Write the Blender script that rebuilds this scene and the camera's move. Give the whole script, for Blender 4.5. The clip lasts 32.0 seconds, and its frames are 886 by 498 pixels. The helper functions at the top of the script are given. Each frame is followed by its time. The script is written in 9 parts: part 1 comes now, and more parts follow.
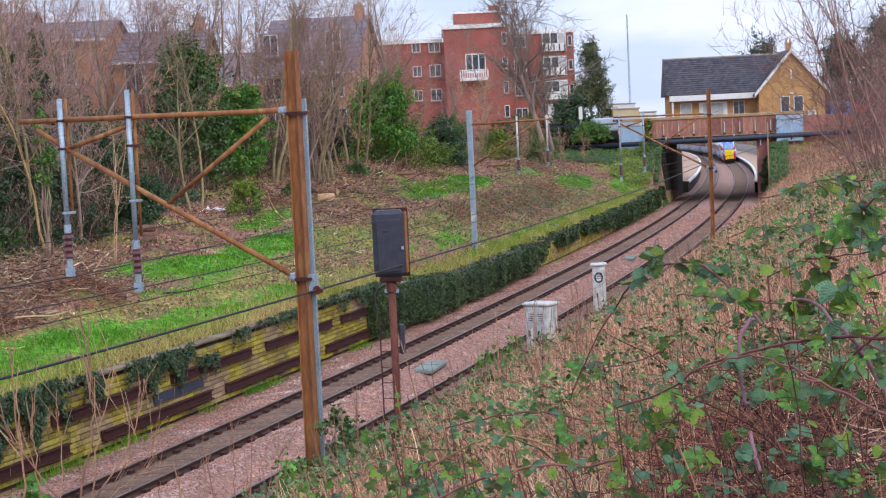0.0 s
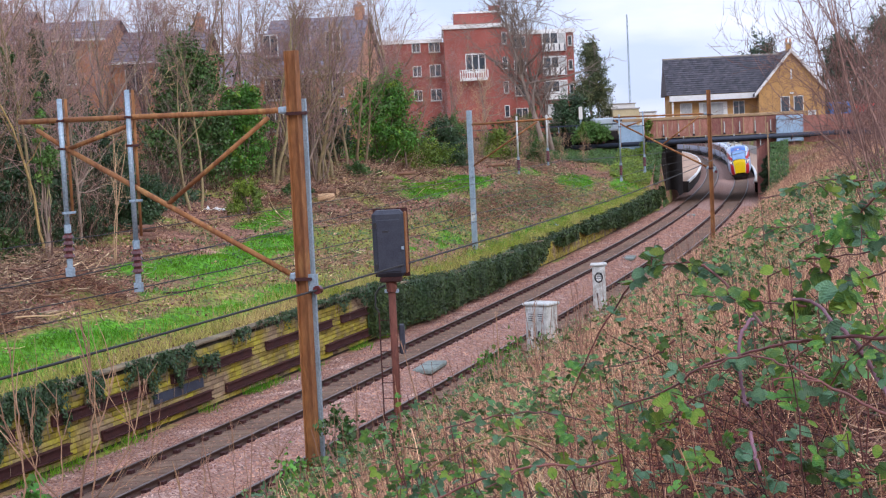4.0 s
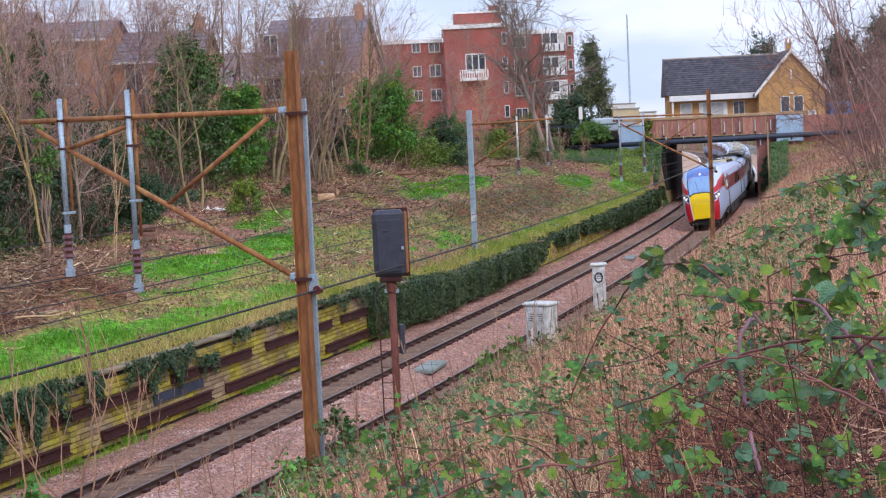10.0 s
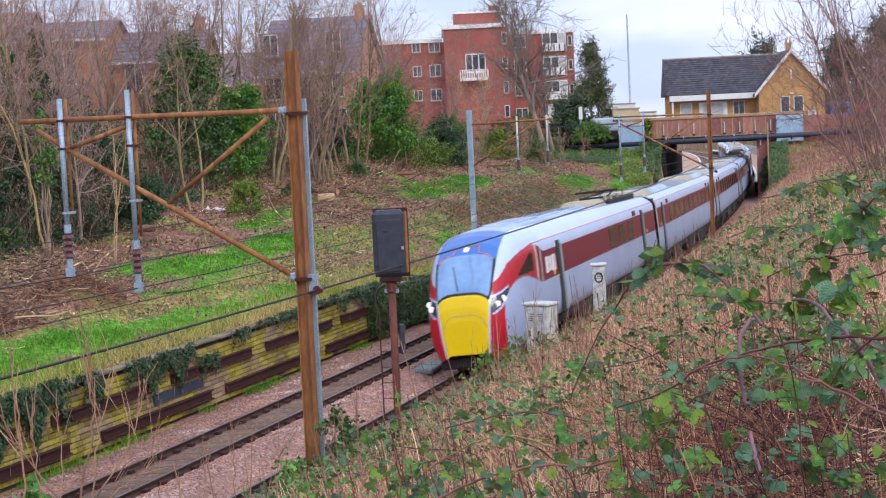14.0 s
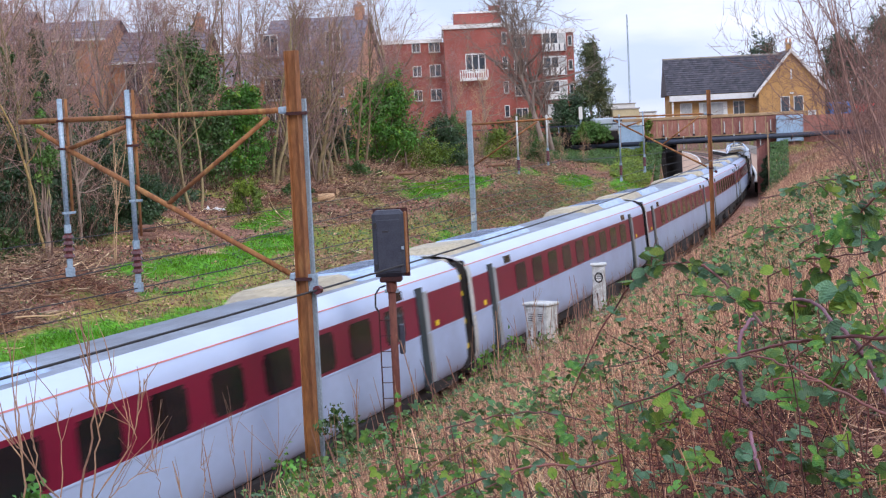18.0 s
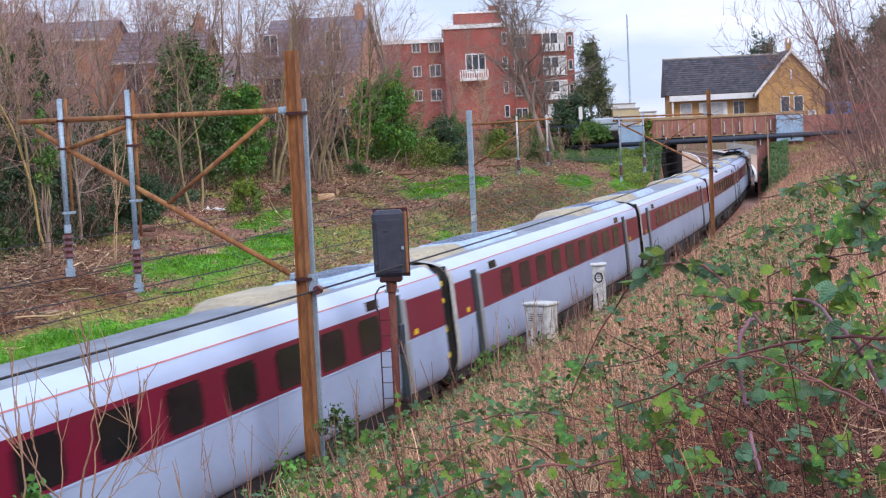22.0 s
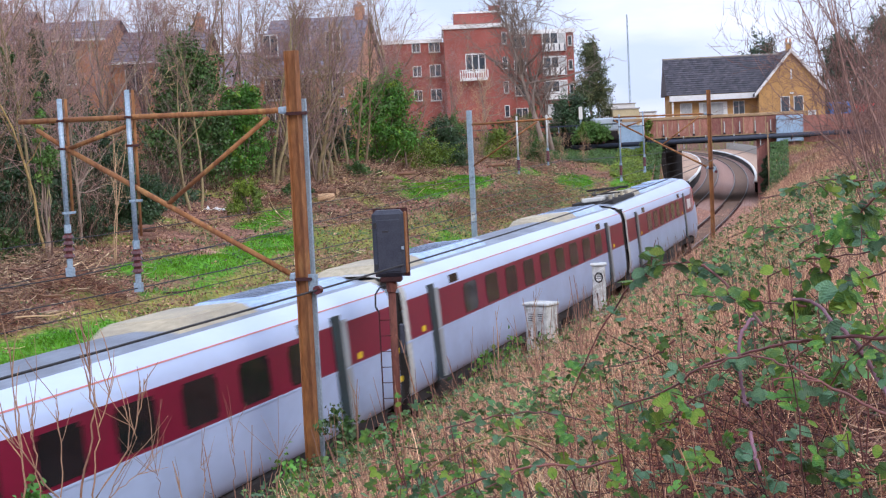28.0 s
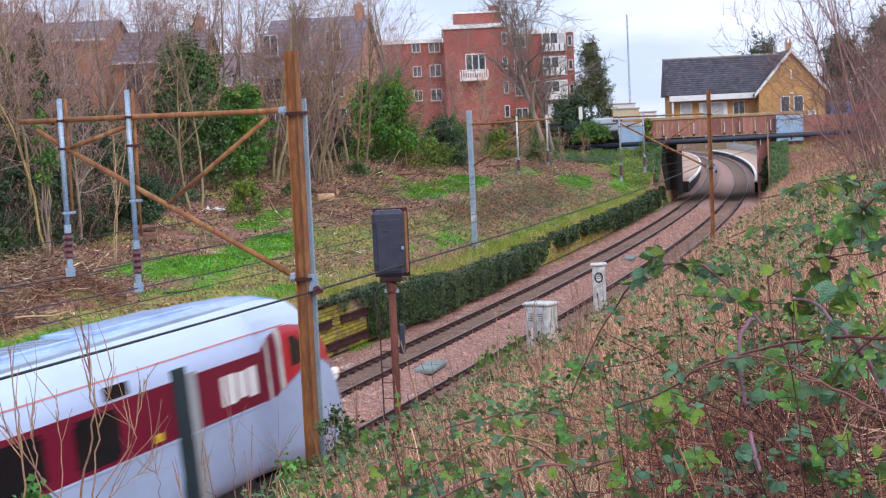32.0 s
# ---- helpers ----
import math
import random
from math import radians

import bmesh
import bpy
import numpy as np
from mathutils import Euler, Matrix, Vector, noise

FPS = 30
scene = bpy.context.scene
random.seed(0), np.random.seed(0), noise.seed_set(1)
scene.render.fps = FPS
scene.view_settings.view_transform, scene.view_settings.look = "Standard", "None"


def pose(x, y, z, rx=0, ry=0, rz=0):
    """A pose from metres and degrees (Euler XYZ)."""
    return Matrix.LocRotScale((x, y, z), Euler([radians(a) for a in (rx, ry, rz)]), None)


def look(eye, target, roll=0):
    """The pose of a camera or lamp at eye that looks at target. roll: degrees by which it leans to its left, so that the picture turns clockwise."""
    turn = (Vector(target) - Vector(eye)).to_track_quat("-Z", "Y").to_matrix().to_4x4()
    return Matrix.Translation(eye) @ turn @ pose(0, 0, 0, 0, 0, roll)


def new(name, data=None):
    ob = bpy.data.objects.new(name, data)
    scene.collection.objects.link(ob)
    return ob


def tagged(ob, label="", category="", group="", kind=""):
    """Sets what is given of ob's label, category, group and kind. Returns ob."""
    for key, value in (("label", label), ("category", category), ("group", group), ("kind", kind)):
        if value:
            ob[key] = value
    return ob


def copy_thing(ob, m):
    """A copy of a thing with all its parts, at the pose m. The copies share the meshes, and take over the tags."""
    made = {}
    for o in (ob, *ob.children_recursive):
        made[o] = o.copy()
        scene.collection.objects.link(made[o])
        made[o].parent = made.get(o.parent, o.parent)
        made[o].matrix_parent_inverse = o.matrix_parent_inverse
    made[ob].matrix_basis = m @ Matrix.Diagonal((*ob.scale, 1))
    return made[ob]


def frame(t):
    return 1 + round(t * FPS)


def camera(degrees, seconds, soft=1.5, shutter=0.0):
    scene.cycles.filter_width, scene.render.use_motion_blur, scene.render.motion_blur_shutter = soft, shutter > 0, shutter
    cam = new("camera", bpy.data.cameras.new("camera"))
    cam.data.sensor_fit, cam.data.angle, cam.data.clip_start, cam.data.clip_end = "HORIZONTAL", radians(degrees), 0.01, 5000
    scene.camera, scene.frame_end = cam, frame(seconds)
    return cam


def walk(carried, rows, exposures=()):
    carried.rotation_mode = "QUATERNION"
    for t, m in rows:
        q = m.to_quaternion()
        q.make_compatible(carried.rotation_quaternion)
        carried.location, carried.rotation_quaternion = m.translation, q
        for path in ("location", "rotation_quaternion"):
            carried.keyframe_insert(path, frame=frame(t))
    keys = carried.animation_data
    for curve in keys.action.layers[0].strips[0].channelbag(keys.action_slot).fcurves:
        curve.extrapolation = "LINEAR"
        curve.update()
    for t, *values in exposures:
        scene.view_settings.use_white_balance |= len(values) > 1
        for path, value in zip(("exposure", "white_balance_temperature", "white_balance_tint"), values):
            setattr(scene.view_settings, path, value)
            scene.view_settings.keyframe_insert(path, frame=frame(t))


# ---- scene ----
# ---------------------------------------------------------------- camera
cam = camera(32.65, 32.0, soft=1.25, shutter=0.5)
EYE = Vector((0.0, 0.0, 6.4905))
VIEW = look(EYE, EYE + Vector((0.0, 0.99729756, -0.07346819)), roll=-2.7375)
walk(cam, [(0.0, VIEW), (32.0, VIEW)], exposures=[(0.0, -0.05, 6360, 18), (14.0, -0.04, 6360, 18), (17.0, -0.17, 6360, 18), (18.0, -0.04, 6360, 18), (19.0, -0.04, 6360, 18), (20.0, -0.11, 6360, 18), (21.0, -0.05, 6360, 18), (22.0, -0.03, 6360, 18), (25.0, 0.00, 6360, 18), (32.0, 0.00, 6360, 18)])

# ---------------------------------------------------------------- world and sun (bright overcast)
SUN_ELEV, SUN_ROT = radians(35), radians(150)
world = bpy.data.worlds.new("overcast_sky")
scene.world = world
world.use_nodes = True
wn, wl = world.node_tree.nodes, world.node_tree.links
wbg = wn["Background"]
wsky = wn.new("ShaderNodeTexSky")
wsky.sky_type = "NISHITA"
wsky.sun_disc = False
wsky.sun_elevation, wsky.sun_rotation = SUN_ELEV, SUN_ROT
wsky.air_density, wsky.dust_density = 1.0, 2.0
wco = wn.new("ShaderNodeTexCoord")
wmap = wn.new("ShaderNodeMapping")
wmap.inputs["Scale"].default_value = (3.0, 3.0, 11.0)
wnoise = wn.new("ShaderNodeTexNoise")
wnoise.inputs["Scale"].default_value = 2.2
wnoise.inputs["Detail"].default_value = 7.0
wramp = wn.new("ShaderNodeValToRGB")
wramp.color_ramp.elements[0].position, wramp.color_ramp.elements[1].position = 0.36, 0.66
wramp.color_ramp.elements[0].color = (6.2, 7.6, 9.8, 1)
wramp.color_ramp.elements[1].color = (9.7, 10.4, 11.7, 1)
wmix = wn.new("ShaderNodeMixRGB")
wmix.inputs["Fac"].default_value = 0.86
wl.new(wco.outputs["Generated"], wmap.inputs["Vector"])
wl.new(wmap.outputs["Vector"], wnoise.inputs["Vector"])
wl.new(wnoise.outputs["Fac"], wramp.inputs["Fac"])
wl.new(wsky.outputs["Color"], wmix.inputs["Color1"])
wl.new(wramp.outputs["Color"], wmix.inputs["Color2"])
# an overcast sky grows brighter towards the zenith
wsep = wn.new("ShaderNodeSeparateXYZ")
wl.new(wco.outputs["Generated"], wsep.inputs["Vector"])
wgain = wn.new("ShaderNodeMapRange")
wgain.inputs["From Min"].default_value, wgain.inputs["From Max"].default_value = 0.12, 1.0
wgain.inputs["To Min"].default_value, wgain.inputs["To Max"].default_value = 1.2, 1.8
wl.new(wsep.outputs["Z"], wgain.inputs["Value"])
wmul = wn.new("ShaderNodeVectorMath")
wmul.operation = "SCALE"
wl.new(wmix.outputs["Color"], wmul.inputs[0])
wl.new(wgain.outputs["Result"], wmul.inputs["Scale"])
wl.new(wmul.outputs["Vector"], wbg.inputs["Color"])
wbg.inputs["Strength"].default_value = 0.1

sun_data = bpy.data.lights.new("sun", "SUN")
sun_data.energy, sun_data.angle, sun_data.color = 1.45, radians(24), (1.0, 0.965, 0.92)
sun = new("sun", sun_data)
sun_dir = Vector((math.sin(SUN_ROT) * math.cos(SUN_ELEV), math.cos(SUN_ROT) * math.cos(SUN_ELEV), math.sin(SUN_ELEV)))
sun.matrix_basis = look(sun_dir * 200, (0, 0, 0))


# ---------------------------------------------------------------- materials
def mat(name, c1, c2=None, rough=0.8, scale=3.0, fine=40.0, bump=0.25, metal=0.0, rnd=0.0, spec=0.4, island=0.0,
        stretch=(1, 1, 1), third=None, third_at=0.62, trans=0.0, grain=0.28):
    """Procedural surface: two colours mixed by a broad noise, grain by a fine one, relief, per-object and per-piece variation."""
    m = bpy.data.materials.new(name)
    m.use_nodes = True
    nd, ln = m.node_tree.nodes, m.node_tree.links
    b = nd["Principled BSDF"]
    b.inputs["Roughness"].default_value = rough
    b.inputs["Metallic"].default_value = metal
    b.inputs["Specular IOR Level"].default_value = spec
    c2 = c2 or tuple(0.75 * v for v in c1)
    co = nd.new("ShaderNodeTexCoord")
    mp = nd.new("ShaderNodeMapping")
    mp.inputs["Scale"].default_value = stretch
    if rnd:
        # pieces that share one mesh take their place in one pattern
        ad = nd.new("ShaderNodeVectorMath")
        ln.new(co.outputs["Object"], ad.inputs[0])
        ln.new(nd.new("ShaderNodeObjectInfo").outputs["Location"], ad.inputs[1])
        ln.new(ad.outputs["Vector"], mp.inputs["Vector"])
    else:
        ln.new(co.outputs["Object"], mp.inputs["Vector"])
    n1 = nd.new("ShaderNodeTexNoise")
    n1.inputs["Scale"].default_value, n1.inputs["Detail"].default_value = scale, 5.0
    n2 = nd.new("ShaderNodeTexNoise")
    n2.inputs["Scale"].default_value, n2.inputs["Detail"].default_value = fine, 3.0
    ln.new(mp.outputs["Vector"], n1.inputs["Vector"])
    ln.new(mp.outputs["Vector"], n2.inputs["Vector"])
    r1 = nd.new("ShaderNodeValToRGB")
    r1.color_ramp.elements[0].position, r1.color_ramp.elements[1].position = 0.36, 0.64
    r1.color_ramp.elements[0].color, r1.color_ramp.elements[1].color = (*c1, 1), (*c2, 1)
    if third:
        e = r1.color_ramp.elements.new(min(0.95, third_at + 0.06))
        e.color = (*third, 1)
        r1.color_ramp.elements[1].position = third_at - 0.04
    ln.new(n1.outputs["Fac"], r1.inputs["Fac"])
    hs = nd.new("ShaderNodeHueSaturation")
    ln.new(r1.outputs["Color"], hs.inputs["Color"])
    va = nd.new("ShaderNodeMapRange")
    va.inputs["From Min"].default_value, va.inputs["From Max"].default_value = 0.25, 0.75
    va.inputs["To Min"].default_value, va.inputs["To Max"].default_value = 1 - grain, 1 + grain
    ln.new(n2.outputs["Fac"], va.inputs["Value"])
    val = va.outputs["Result"]
    if rnd or island:
        src = nd.new("ShaderNodeObjectInfo").outputs["Random"] if rnd else nd.new("ShaderNodeNewGeometry").outputs["Random Per Island"]
        amt = rnd or island
        mr = nd.new("ShaderNodeMapRange")
        mr.inputs["To Min"].default_value, mr.inputs["To Max"].default_value = 1 - amt, 1 + amt
        ln.new(src, mr.inputs["Value"])
        mu = nd.new("ShaderNodeMath")
        mu.operation = "MULTIPLY"
        ln.new(val, mu.inputs[0])
        ln.new(mr.outputs["Result"], mu.inputs[1])
        val = mu.outputs["Value"]
        mh = nd.new("ShaderNodeMapRange")
        mh.inputs["To Min"].default_value, mh.inputs["To Max"].default_value = 0.5 - 0.03 * amt, 0.5 + 0.03 * amt
        ln.new(src, mh.inputs["Value"])
        ln.new(mh.outputs["Result"], hs.inputs["Hue"])
    ln.new(val, hs.inputs["Value"])
    ln.new(hs.outputs["Color"], b.inputs["Base Color"])
    if bump:
        bp = nd.new("ShaderNodeBump")
        bp.inputs["Strength"].default_value, bp.inputs["Distance"].default_value = bump, 0.02
        ln.new(n2.outputs["Fac"], bp.inputs["Height"])
        ln.new(bp.outputs["Normal"], b.inputs["Normal"])
    if trans:
        tr = nd.new("ShaderNodeBsdfTranslucent")
        ln.new(hs.outputs["Color"], tr.inputs["Color"])
        mx = nd.new("ShaderNodeMixShader")
        mx.inputs["Fac"].default_value = trans
        ln.new(b.outputs["BSDF"], mx.inputs[1])
        ln.new(tr.outputs["BSDF"], mx.inputs[2])
        ln.new(mx.outputs["Shader"], nd["Material Output"].inputs["Surface"])
    return m


def glow(name, col, strength):
    m = bpy.data.materials.new(name)
    m.use_nodes = True
    b = m.node_tree.nodes["Principled BSDF"]
    b.inputs["Base Color"].default_value = (*col, 1)
    b.inputs["Emission Color"].default_value = (*col, 1)
    b.inputs["Emission Strength"].default_value = strength
    return m


def stone_mat(name, cols, scale, bump=0.7, broad=None):
    """Loose stones: one colour for each Voronoi cell, dark gaps in relief, and a broad stain."""
    m = bpy.data.materials.new(name)
    m.use_nodes = True
    nd, ln = m.node_tree.nodes, m.node_tree.links
    b = nd["Principled BSDF"]
    b.inputs["Roughness"].default_value = 0.95
    co = nd.new("ShaderNodeTexCoord")
    vo = nd.new("ShaderNodeTexVoronoi")
    vo.inputs["Scale"].default_value = scale
    ln.new(co.outputs["Object"], vo.inputs["Vector"])
    sp = nd.new("ShaderNodeSeparateColor")
    ln.new(vo.outputs["Color"], sp.inputs["Color"])
    rp = nd.new("ShaderNodeValToRGB")
    el = rp.color_ramp.elements
    while len(el) < len(cols):
        el.new(0.5)
    for i, (e, c) in enumerate(zip(el, cols)):
        e.position, e.color = i / (len(cols) - 1), (*c, 1)
    ln.new(sp.outputs["Red"], rp.inputs["Fac"])
    nz = nd.new("ShaderNodeTexNoise")
    nz.inputs["Scale"].default_value, nz.inputs["Detail"].default_value = 0.6, 6
    ln.new(co.outputs["Object"], nz.inputs["Vector"])
    mr = nd.new("ShaderNodeMapRange")
    mr.inputs["From Min"].default_value, mr.inputs["From Max"].default_value = 0.42, 0.68
    mr.inputs["To Max"].default_value = 0.7
    ln.new(nz.outputs["Fac"], mr.inputs["Value"])
    mx = nd.new("ShaderNodeMixRGB")
    mx.inputs["Color2"].default_value = (*(broad or cols[0]), 1)
    ln.new(mr.outputs["Result"], mx.inputs["Fac"])
    ln.new(rp.outputs["Color"], mx.inputs["Color1"])
    ln.new(mx.outputs["Color"], b.inputs["Base Color"])
    bp = nd.new("ShaderNodeBump")
    bp.invert = True
    bp.inputs["Strength"].default_value, bp.inputs["Distance"].default_value = bump, 0.04
    ln.new(vo.outputs["Distance"], bp.inputs["Height"])
    ln.new(bp.outputs["Normal"], b.inputs["Normal"])
    return m


M_BALLAST = stone_mat("pink_granite_ballast", [(0.15, 0.075, 0.06), (0.34, 0.185, 0.15), (0.22, 0.115, 0.09), (0.52, 0.345, 0.295), (0.14, 0.085, 0.07)], 15, 0.45, (0.29, 0.165, 0.12))
M_STONES = mat("granite_ballast_stones", (0.40, 0.20, 0.145), (0.255, 0.124, 0.092), 0.9, 0.8, 10, 0.0, island=0.55, third=(0.50, 0.33, 0.275))
M_FOURFOOT = stone_mat("dirty_ballast", [(0.13, 0.075, 0.05), (0.22, 0.13, 0.085), (0.08, 0.05, 0.035), (0.26, 0.165, 0.115)], 15, 0.45, (0.14, 0.08, 0.055))
M_RAIL = mat("rusty_rail_steel", (0.05, 0.03, 0.024), (0.085, 0.045, 0.033), 0.65, 2, 30, 0.2, 0.2)
M_RAILTOP = mat("polished_rail_head", (0.20, 0.165, 0.155), (0.13, 0.105, 0.10), 0.4, 2, 30, 0.05, 0.9)
M_SLEEPER = mat("weathered_sleeper", (0.21, 0.13, 0.09), (0.145, 0.09, 0.062), 0.9, 4, 40, 0.5, rnd=0.25)
M_RUST = mat("rusty_painted_steel", (0.36, 0.165, 0.062), (0.25, 0.10, 0.042), 0.75, 3, 25, 0.4, 0.2, stretch=(1, 1, 0.25), third=(0.42, 0.22, 0.08))
M_RUSTDARK = mat("dark_rusty_steel", (0.075, 0.024, 0.022), (0.05, 0.018, 0.018), 0.75, 2, 25, 0.3, 0.2)
M_GALV = mat("galvanised_steel", (0.36, 0.46, 0.55), (0.27, 0.36, 0.44), 0.5, 4, 30, 0.1, 0.35)
M_WHITEPOST = mat("weathered_white_paint", (0.64, 0.66, 0.65), (0.40, 0.41, 0.39), 0.7, 6, 40, 0.2)
M_INSUL = mat("brown_porcelain", (0.11, 0.022, 0.024), (0.075, 0.016, 0.018), 0.25, 6, 40, 0.0, spec=0.6)
M_WIRE = mat("black_cable", (0.018, 0.018, 0.02), (0.03, 0.03, 0.033), 0.6, 6, 40, 0.0)
M_SLATEBOX = mat("dark_slate_paint", (0.032, 0.036, 0.055), (0.045, 0.05, 0.07), 0.55, 5, 40, 0.1)
M_BRICKWALL = mat("buff_wall_block", (0.30, 0.215, 0.135), (0.19, 0.14, 0.09), 0.9, 0.75, 12, 0.6, rnd=0.3, third=(0.36, 0.30, 0.03), third_at=0.575)
M_BRICKREST = mat("buff_wall_blocks", (0.30, 0.215, 0.135), (0.19, 0.14, 0.09), 0.9, 0.75, 12, 0.6, island=0.3, third=(0.36, 0.30, 0.03), third_at=0.575)
M_WALLCOPING = mat("weathered_coping_stone", (0.25, 0.19, 0.115), (0.14, 0.115, 0.075), 0.9, 1.5, 14, 0.5, rnd=0.3)
M_MORTAR = mat("dark_mortar", (0.06, 0.048, 0.035), (0.045, 0.04, 0.03), 0.95, 3, 40, 0.4)
M_CONC = mat("weathered_concrete", (0.38, 0.35, 0.31), (0.28, 0.26, 0.23), 0.9, 2, 40, 0.4)
M_BRIDGEBRICK = mat("red_parapet_brick", (0.40, 0.17, 0.14), (0.30, 0.12, 0.10), 0.9, 2.5, 30, 0.3, rnd=0.3, stretch=(1, 1, 0.3), third=(0.46, 0.24, 0.20))
M_SLAB = mat("grey_green_concrete", (0.24, 0.29, 0.27), (0.18, 0.215, 0.20), 0.85, 3, 30, 0.3)
M_COPING = mat("tan_stone_coping", (0.45, 0.31, 0.18), (0.36, 0.24, 0.14), 0.9, 2, 30, 0.3)
M_GIRDER = mat("blue_grey_girder_paint", (0.045, 0.058, 0.09), (0.035, 0.045, 0.07), 0.6, 2, 30, 0.1)
M_BLUEBOX = mat("pale_blue_steel_panel", (0.36, 0.51, 0.66), (0.31, 0.45, 0.60), 0.6, 3, 30, 0.1)
# Near-black brick, standing for shade on abutment, wing wall and platform end.
M_DARKBRICK = mat("near_black_brick", (0.02, 0.017, 0.017), (0.032, 0.026, 0.025), 0.95, 1.5, 25, 0.4)
M_YELBRICK = mat("yellow_stock_brick", (0.56, 0.32, 0.125), (0.45, 0.25, 0.10), 0.9, 2, 30, 0.3)
M_REDBRICK = mat("red_flats_brick", (0.37, 0.115, 0.092), (0.29, 0.088, 0.07), 0.9, 0.6, 25, 0.3)
M_HOUSEBRICK = mat("orange_house_brick", (0.64, 0.32, 0.185), (0.52, 0.25, 0.15), 0.9, 0.8, 25, 0.3)
M_SLATE = mat("slate_roof", (0.05, 0.05, 0.065), (0.075, 0.07, 0.085), 0.7, 1.5, 14, 0.4, rnd=0.2)
M_SLATELILAC = mat("weathered_slate_roof", (0.18, 0.17, 0.215), (0.225, 0.21, 0.25), 0.8, 1.0, 14, 0.4)
M_WHITE = mat("white_paint", (0.80, 0.80, 0.78), (0.72, 0.72, 0.70), 0.5, 3, 30, 0.05, grain=0.06)
M_GLASS = mat("dark_window_glass", (0.03, 0.04, 0.05), (0.05, 0.06, 0.075), 0.08, 1, 10, 0.0, spec=0.7, grain=0.1)
# Pale tone for blinds, and for panes that stand for reflected sky.
M_BLINDSKY = mat("pale_blind_and_sky_pane", (0.55, 0.56, 0.55), (0.45, 0.46, 0.46), 0.8, 3, 20, 0.1)
M_TARMAC = mat("road_tarmac", (0.055, 0.055, 0.058), (0.07, 0.068, 0.068), 0.9, 1, 40, 0.4)
M_PLATFORM = mat("platform_paving", (0.50, 0.34, 0.24), (0.40, 0.27, 0.20), 0.9, 1.5, 30, 0.2)

# vegetation
M_BARK = mat("grey_brown_bark", (0.31, 0.225, 0.175), (0.20, 0.145, 0.12), 0.9, 4, 30, 0.5, stretch=(1, 1, 0.3), rnd=0.35, third=(0.34, 0.29, 0.14))
M_TWIGPURPLE = mat("purplish_bare_twigs", (0.40, 0.24, 0.225), (0.29, 0.175, 0.175), 0.9, 2, 20, 0.0, rnd=0.3)
M_TWIGTAN = mat("tan_bare_twigs", (0.50, 0.32, 0.19), (0.38, 0.24, 0.15), 0.9, 2, 20, 0.0, rnd=0.3)
M_BARKMOSS = mat("mossy_yellow_bark", (0.32, 0.26, 0.13), (0.24, 0.175, 0.11), 0.9, 3, 20, 0.3, rnd=0.3)
M_BARKDARK = mat("dark_grey_bark", (0.26, 0.20, 0.165), (0.19, 0.15, 0.13), 0.9, 3, 20, 0.4, rnd=0.25)
# The darker second tone holds the shade between the stems.
M_THICKET = mat("shaded_thicket_stems", (0.36, 0.215, 0.165), (0.13, 0.08, 0.066), 0.9, 1.5, 15, 0.0, island=0.95, third=(0.50, 0.38, 0.29))
M_TWIG = mat("reddish_bare_twigs", (0.46, 0.285, 0.235), (0.33, 0.21, 0.19), 0.9, 2, 20, 0.0, rnd=0.35)
M_LEAFBRIGHT = mat("glossy_laurel_leaf", (0.14, 0.33, 0.045), (0.07, 0.19, 0.035), 0.42, 1.2, 8, 0.0, island=0.55, trans=0.25, third=(0.28, 0.40, 0.035))
M_LEAFDARK = mat("dark_ivy_leaf", (0.035, 0.075, 0.032), (0.055, 0.10, 0.04), 0.42, 1.2, 8, 0.0, island=0.5, trans=0.12)
M_LEAFDARKMIX = mat("mixed_green_leaf", (0.05, 0.11, 0.03), (0.09, 0.165, 0.04), 0.45, 1.0, 8, 0.0, island=0.5, trans=0.15)
M_LEAFMID = mat("mid_green_leaf", (0.085, 0.19, 0.045), (0.13, 0.24, 0.05), 0.45, 0.8, 8, 0.0, island=0.55, trans=0.2, third=(0.26, 0.32, 0.04))
M_LEAFYELLOW = mat("yellow_green_leaf", (0.20, 0.27, 0.03), (0.11, 0.18, 0.03), 0.5, 1.0, 8, 0.0, island=0.5, trans=0.2)
M_LEAFHEDGE = mat("hedge_ivy_leaf", (0.034, 0.066, 0.024), (0.07, 0.105, 0.03), 0.55, 0.8, 8, 0.0, island=0.5, trans=0.12)
# Needle colour is paled to stand for haze over the distant conifers.
M_CONIFERHAZE = mat("conifer_needles", (0.05, 0.085, 0.06), (0.08, 0.11, 0.07), 0.7, 1.0, 10, 0.0, island=0.4)
M_DRY = mat("dry_grass_stalk", (0.74, 0.44, 0.295), (0.42, 0.215, 0.145), 0.9, 0.5, 6, 0.0, island=0.8, trans=0.15, third=(0.64, 0.46, 0.32))
M_BANKDRY = mat("thin_dry_grass", (0.46, 0.26, 0.175), (0.25, 0.125, 0.085), 0.9, 0.5, 6, 0.0, island=0.75, trans=0.15, third=(0.56, 0.40, 0.22))
M_BRACKEN = mat("dead_bracken_frond", (0.30, 0.145, 0.10), (0.40, 0.21, 0.15), 0.9, 0.4, 5, 0.0, island=0.5, trans=0.1)
M_GRASS = mat("green_grass_blade", (0.07, 0.235, 0.004), (0.14, 0.29, 0.010), 0.7, 0.4, 5, 0.0, island=0.4, trans=0.25)
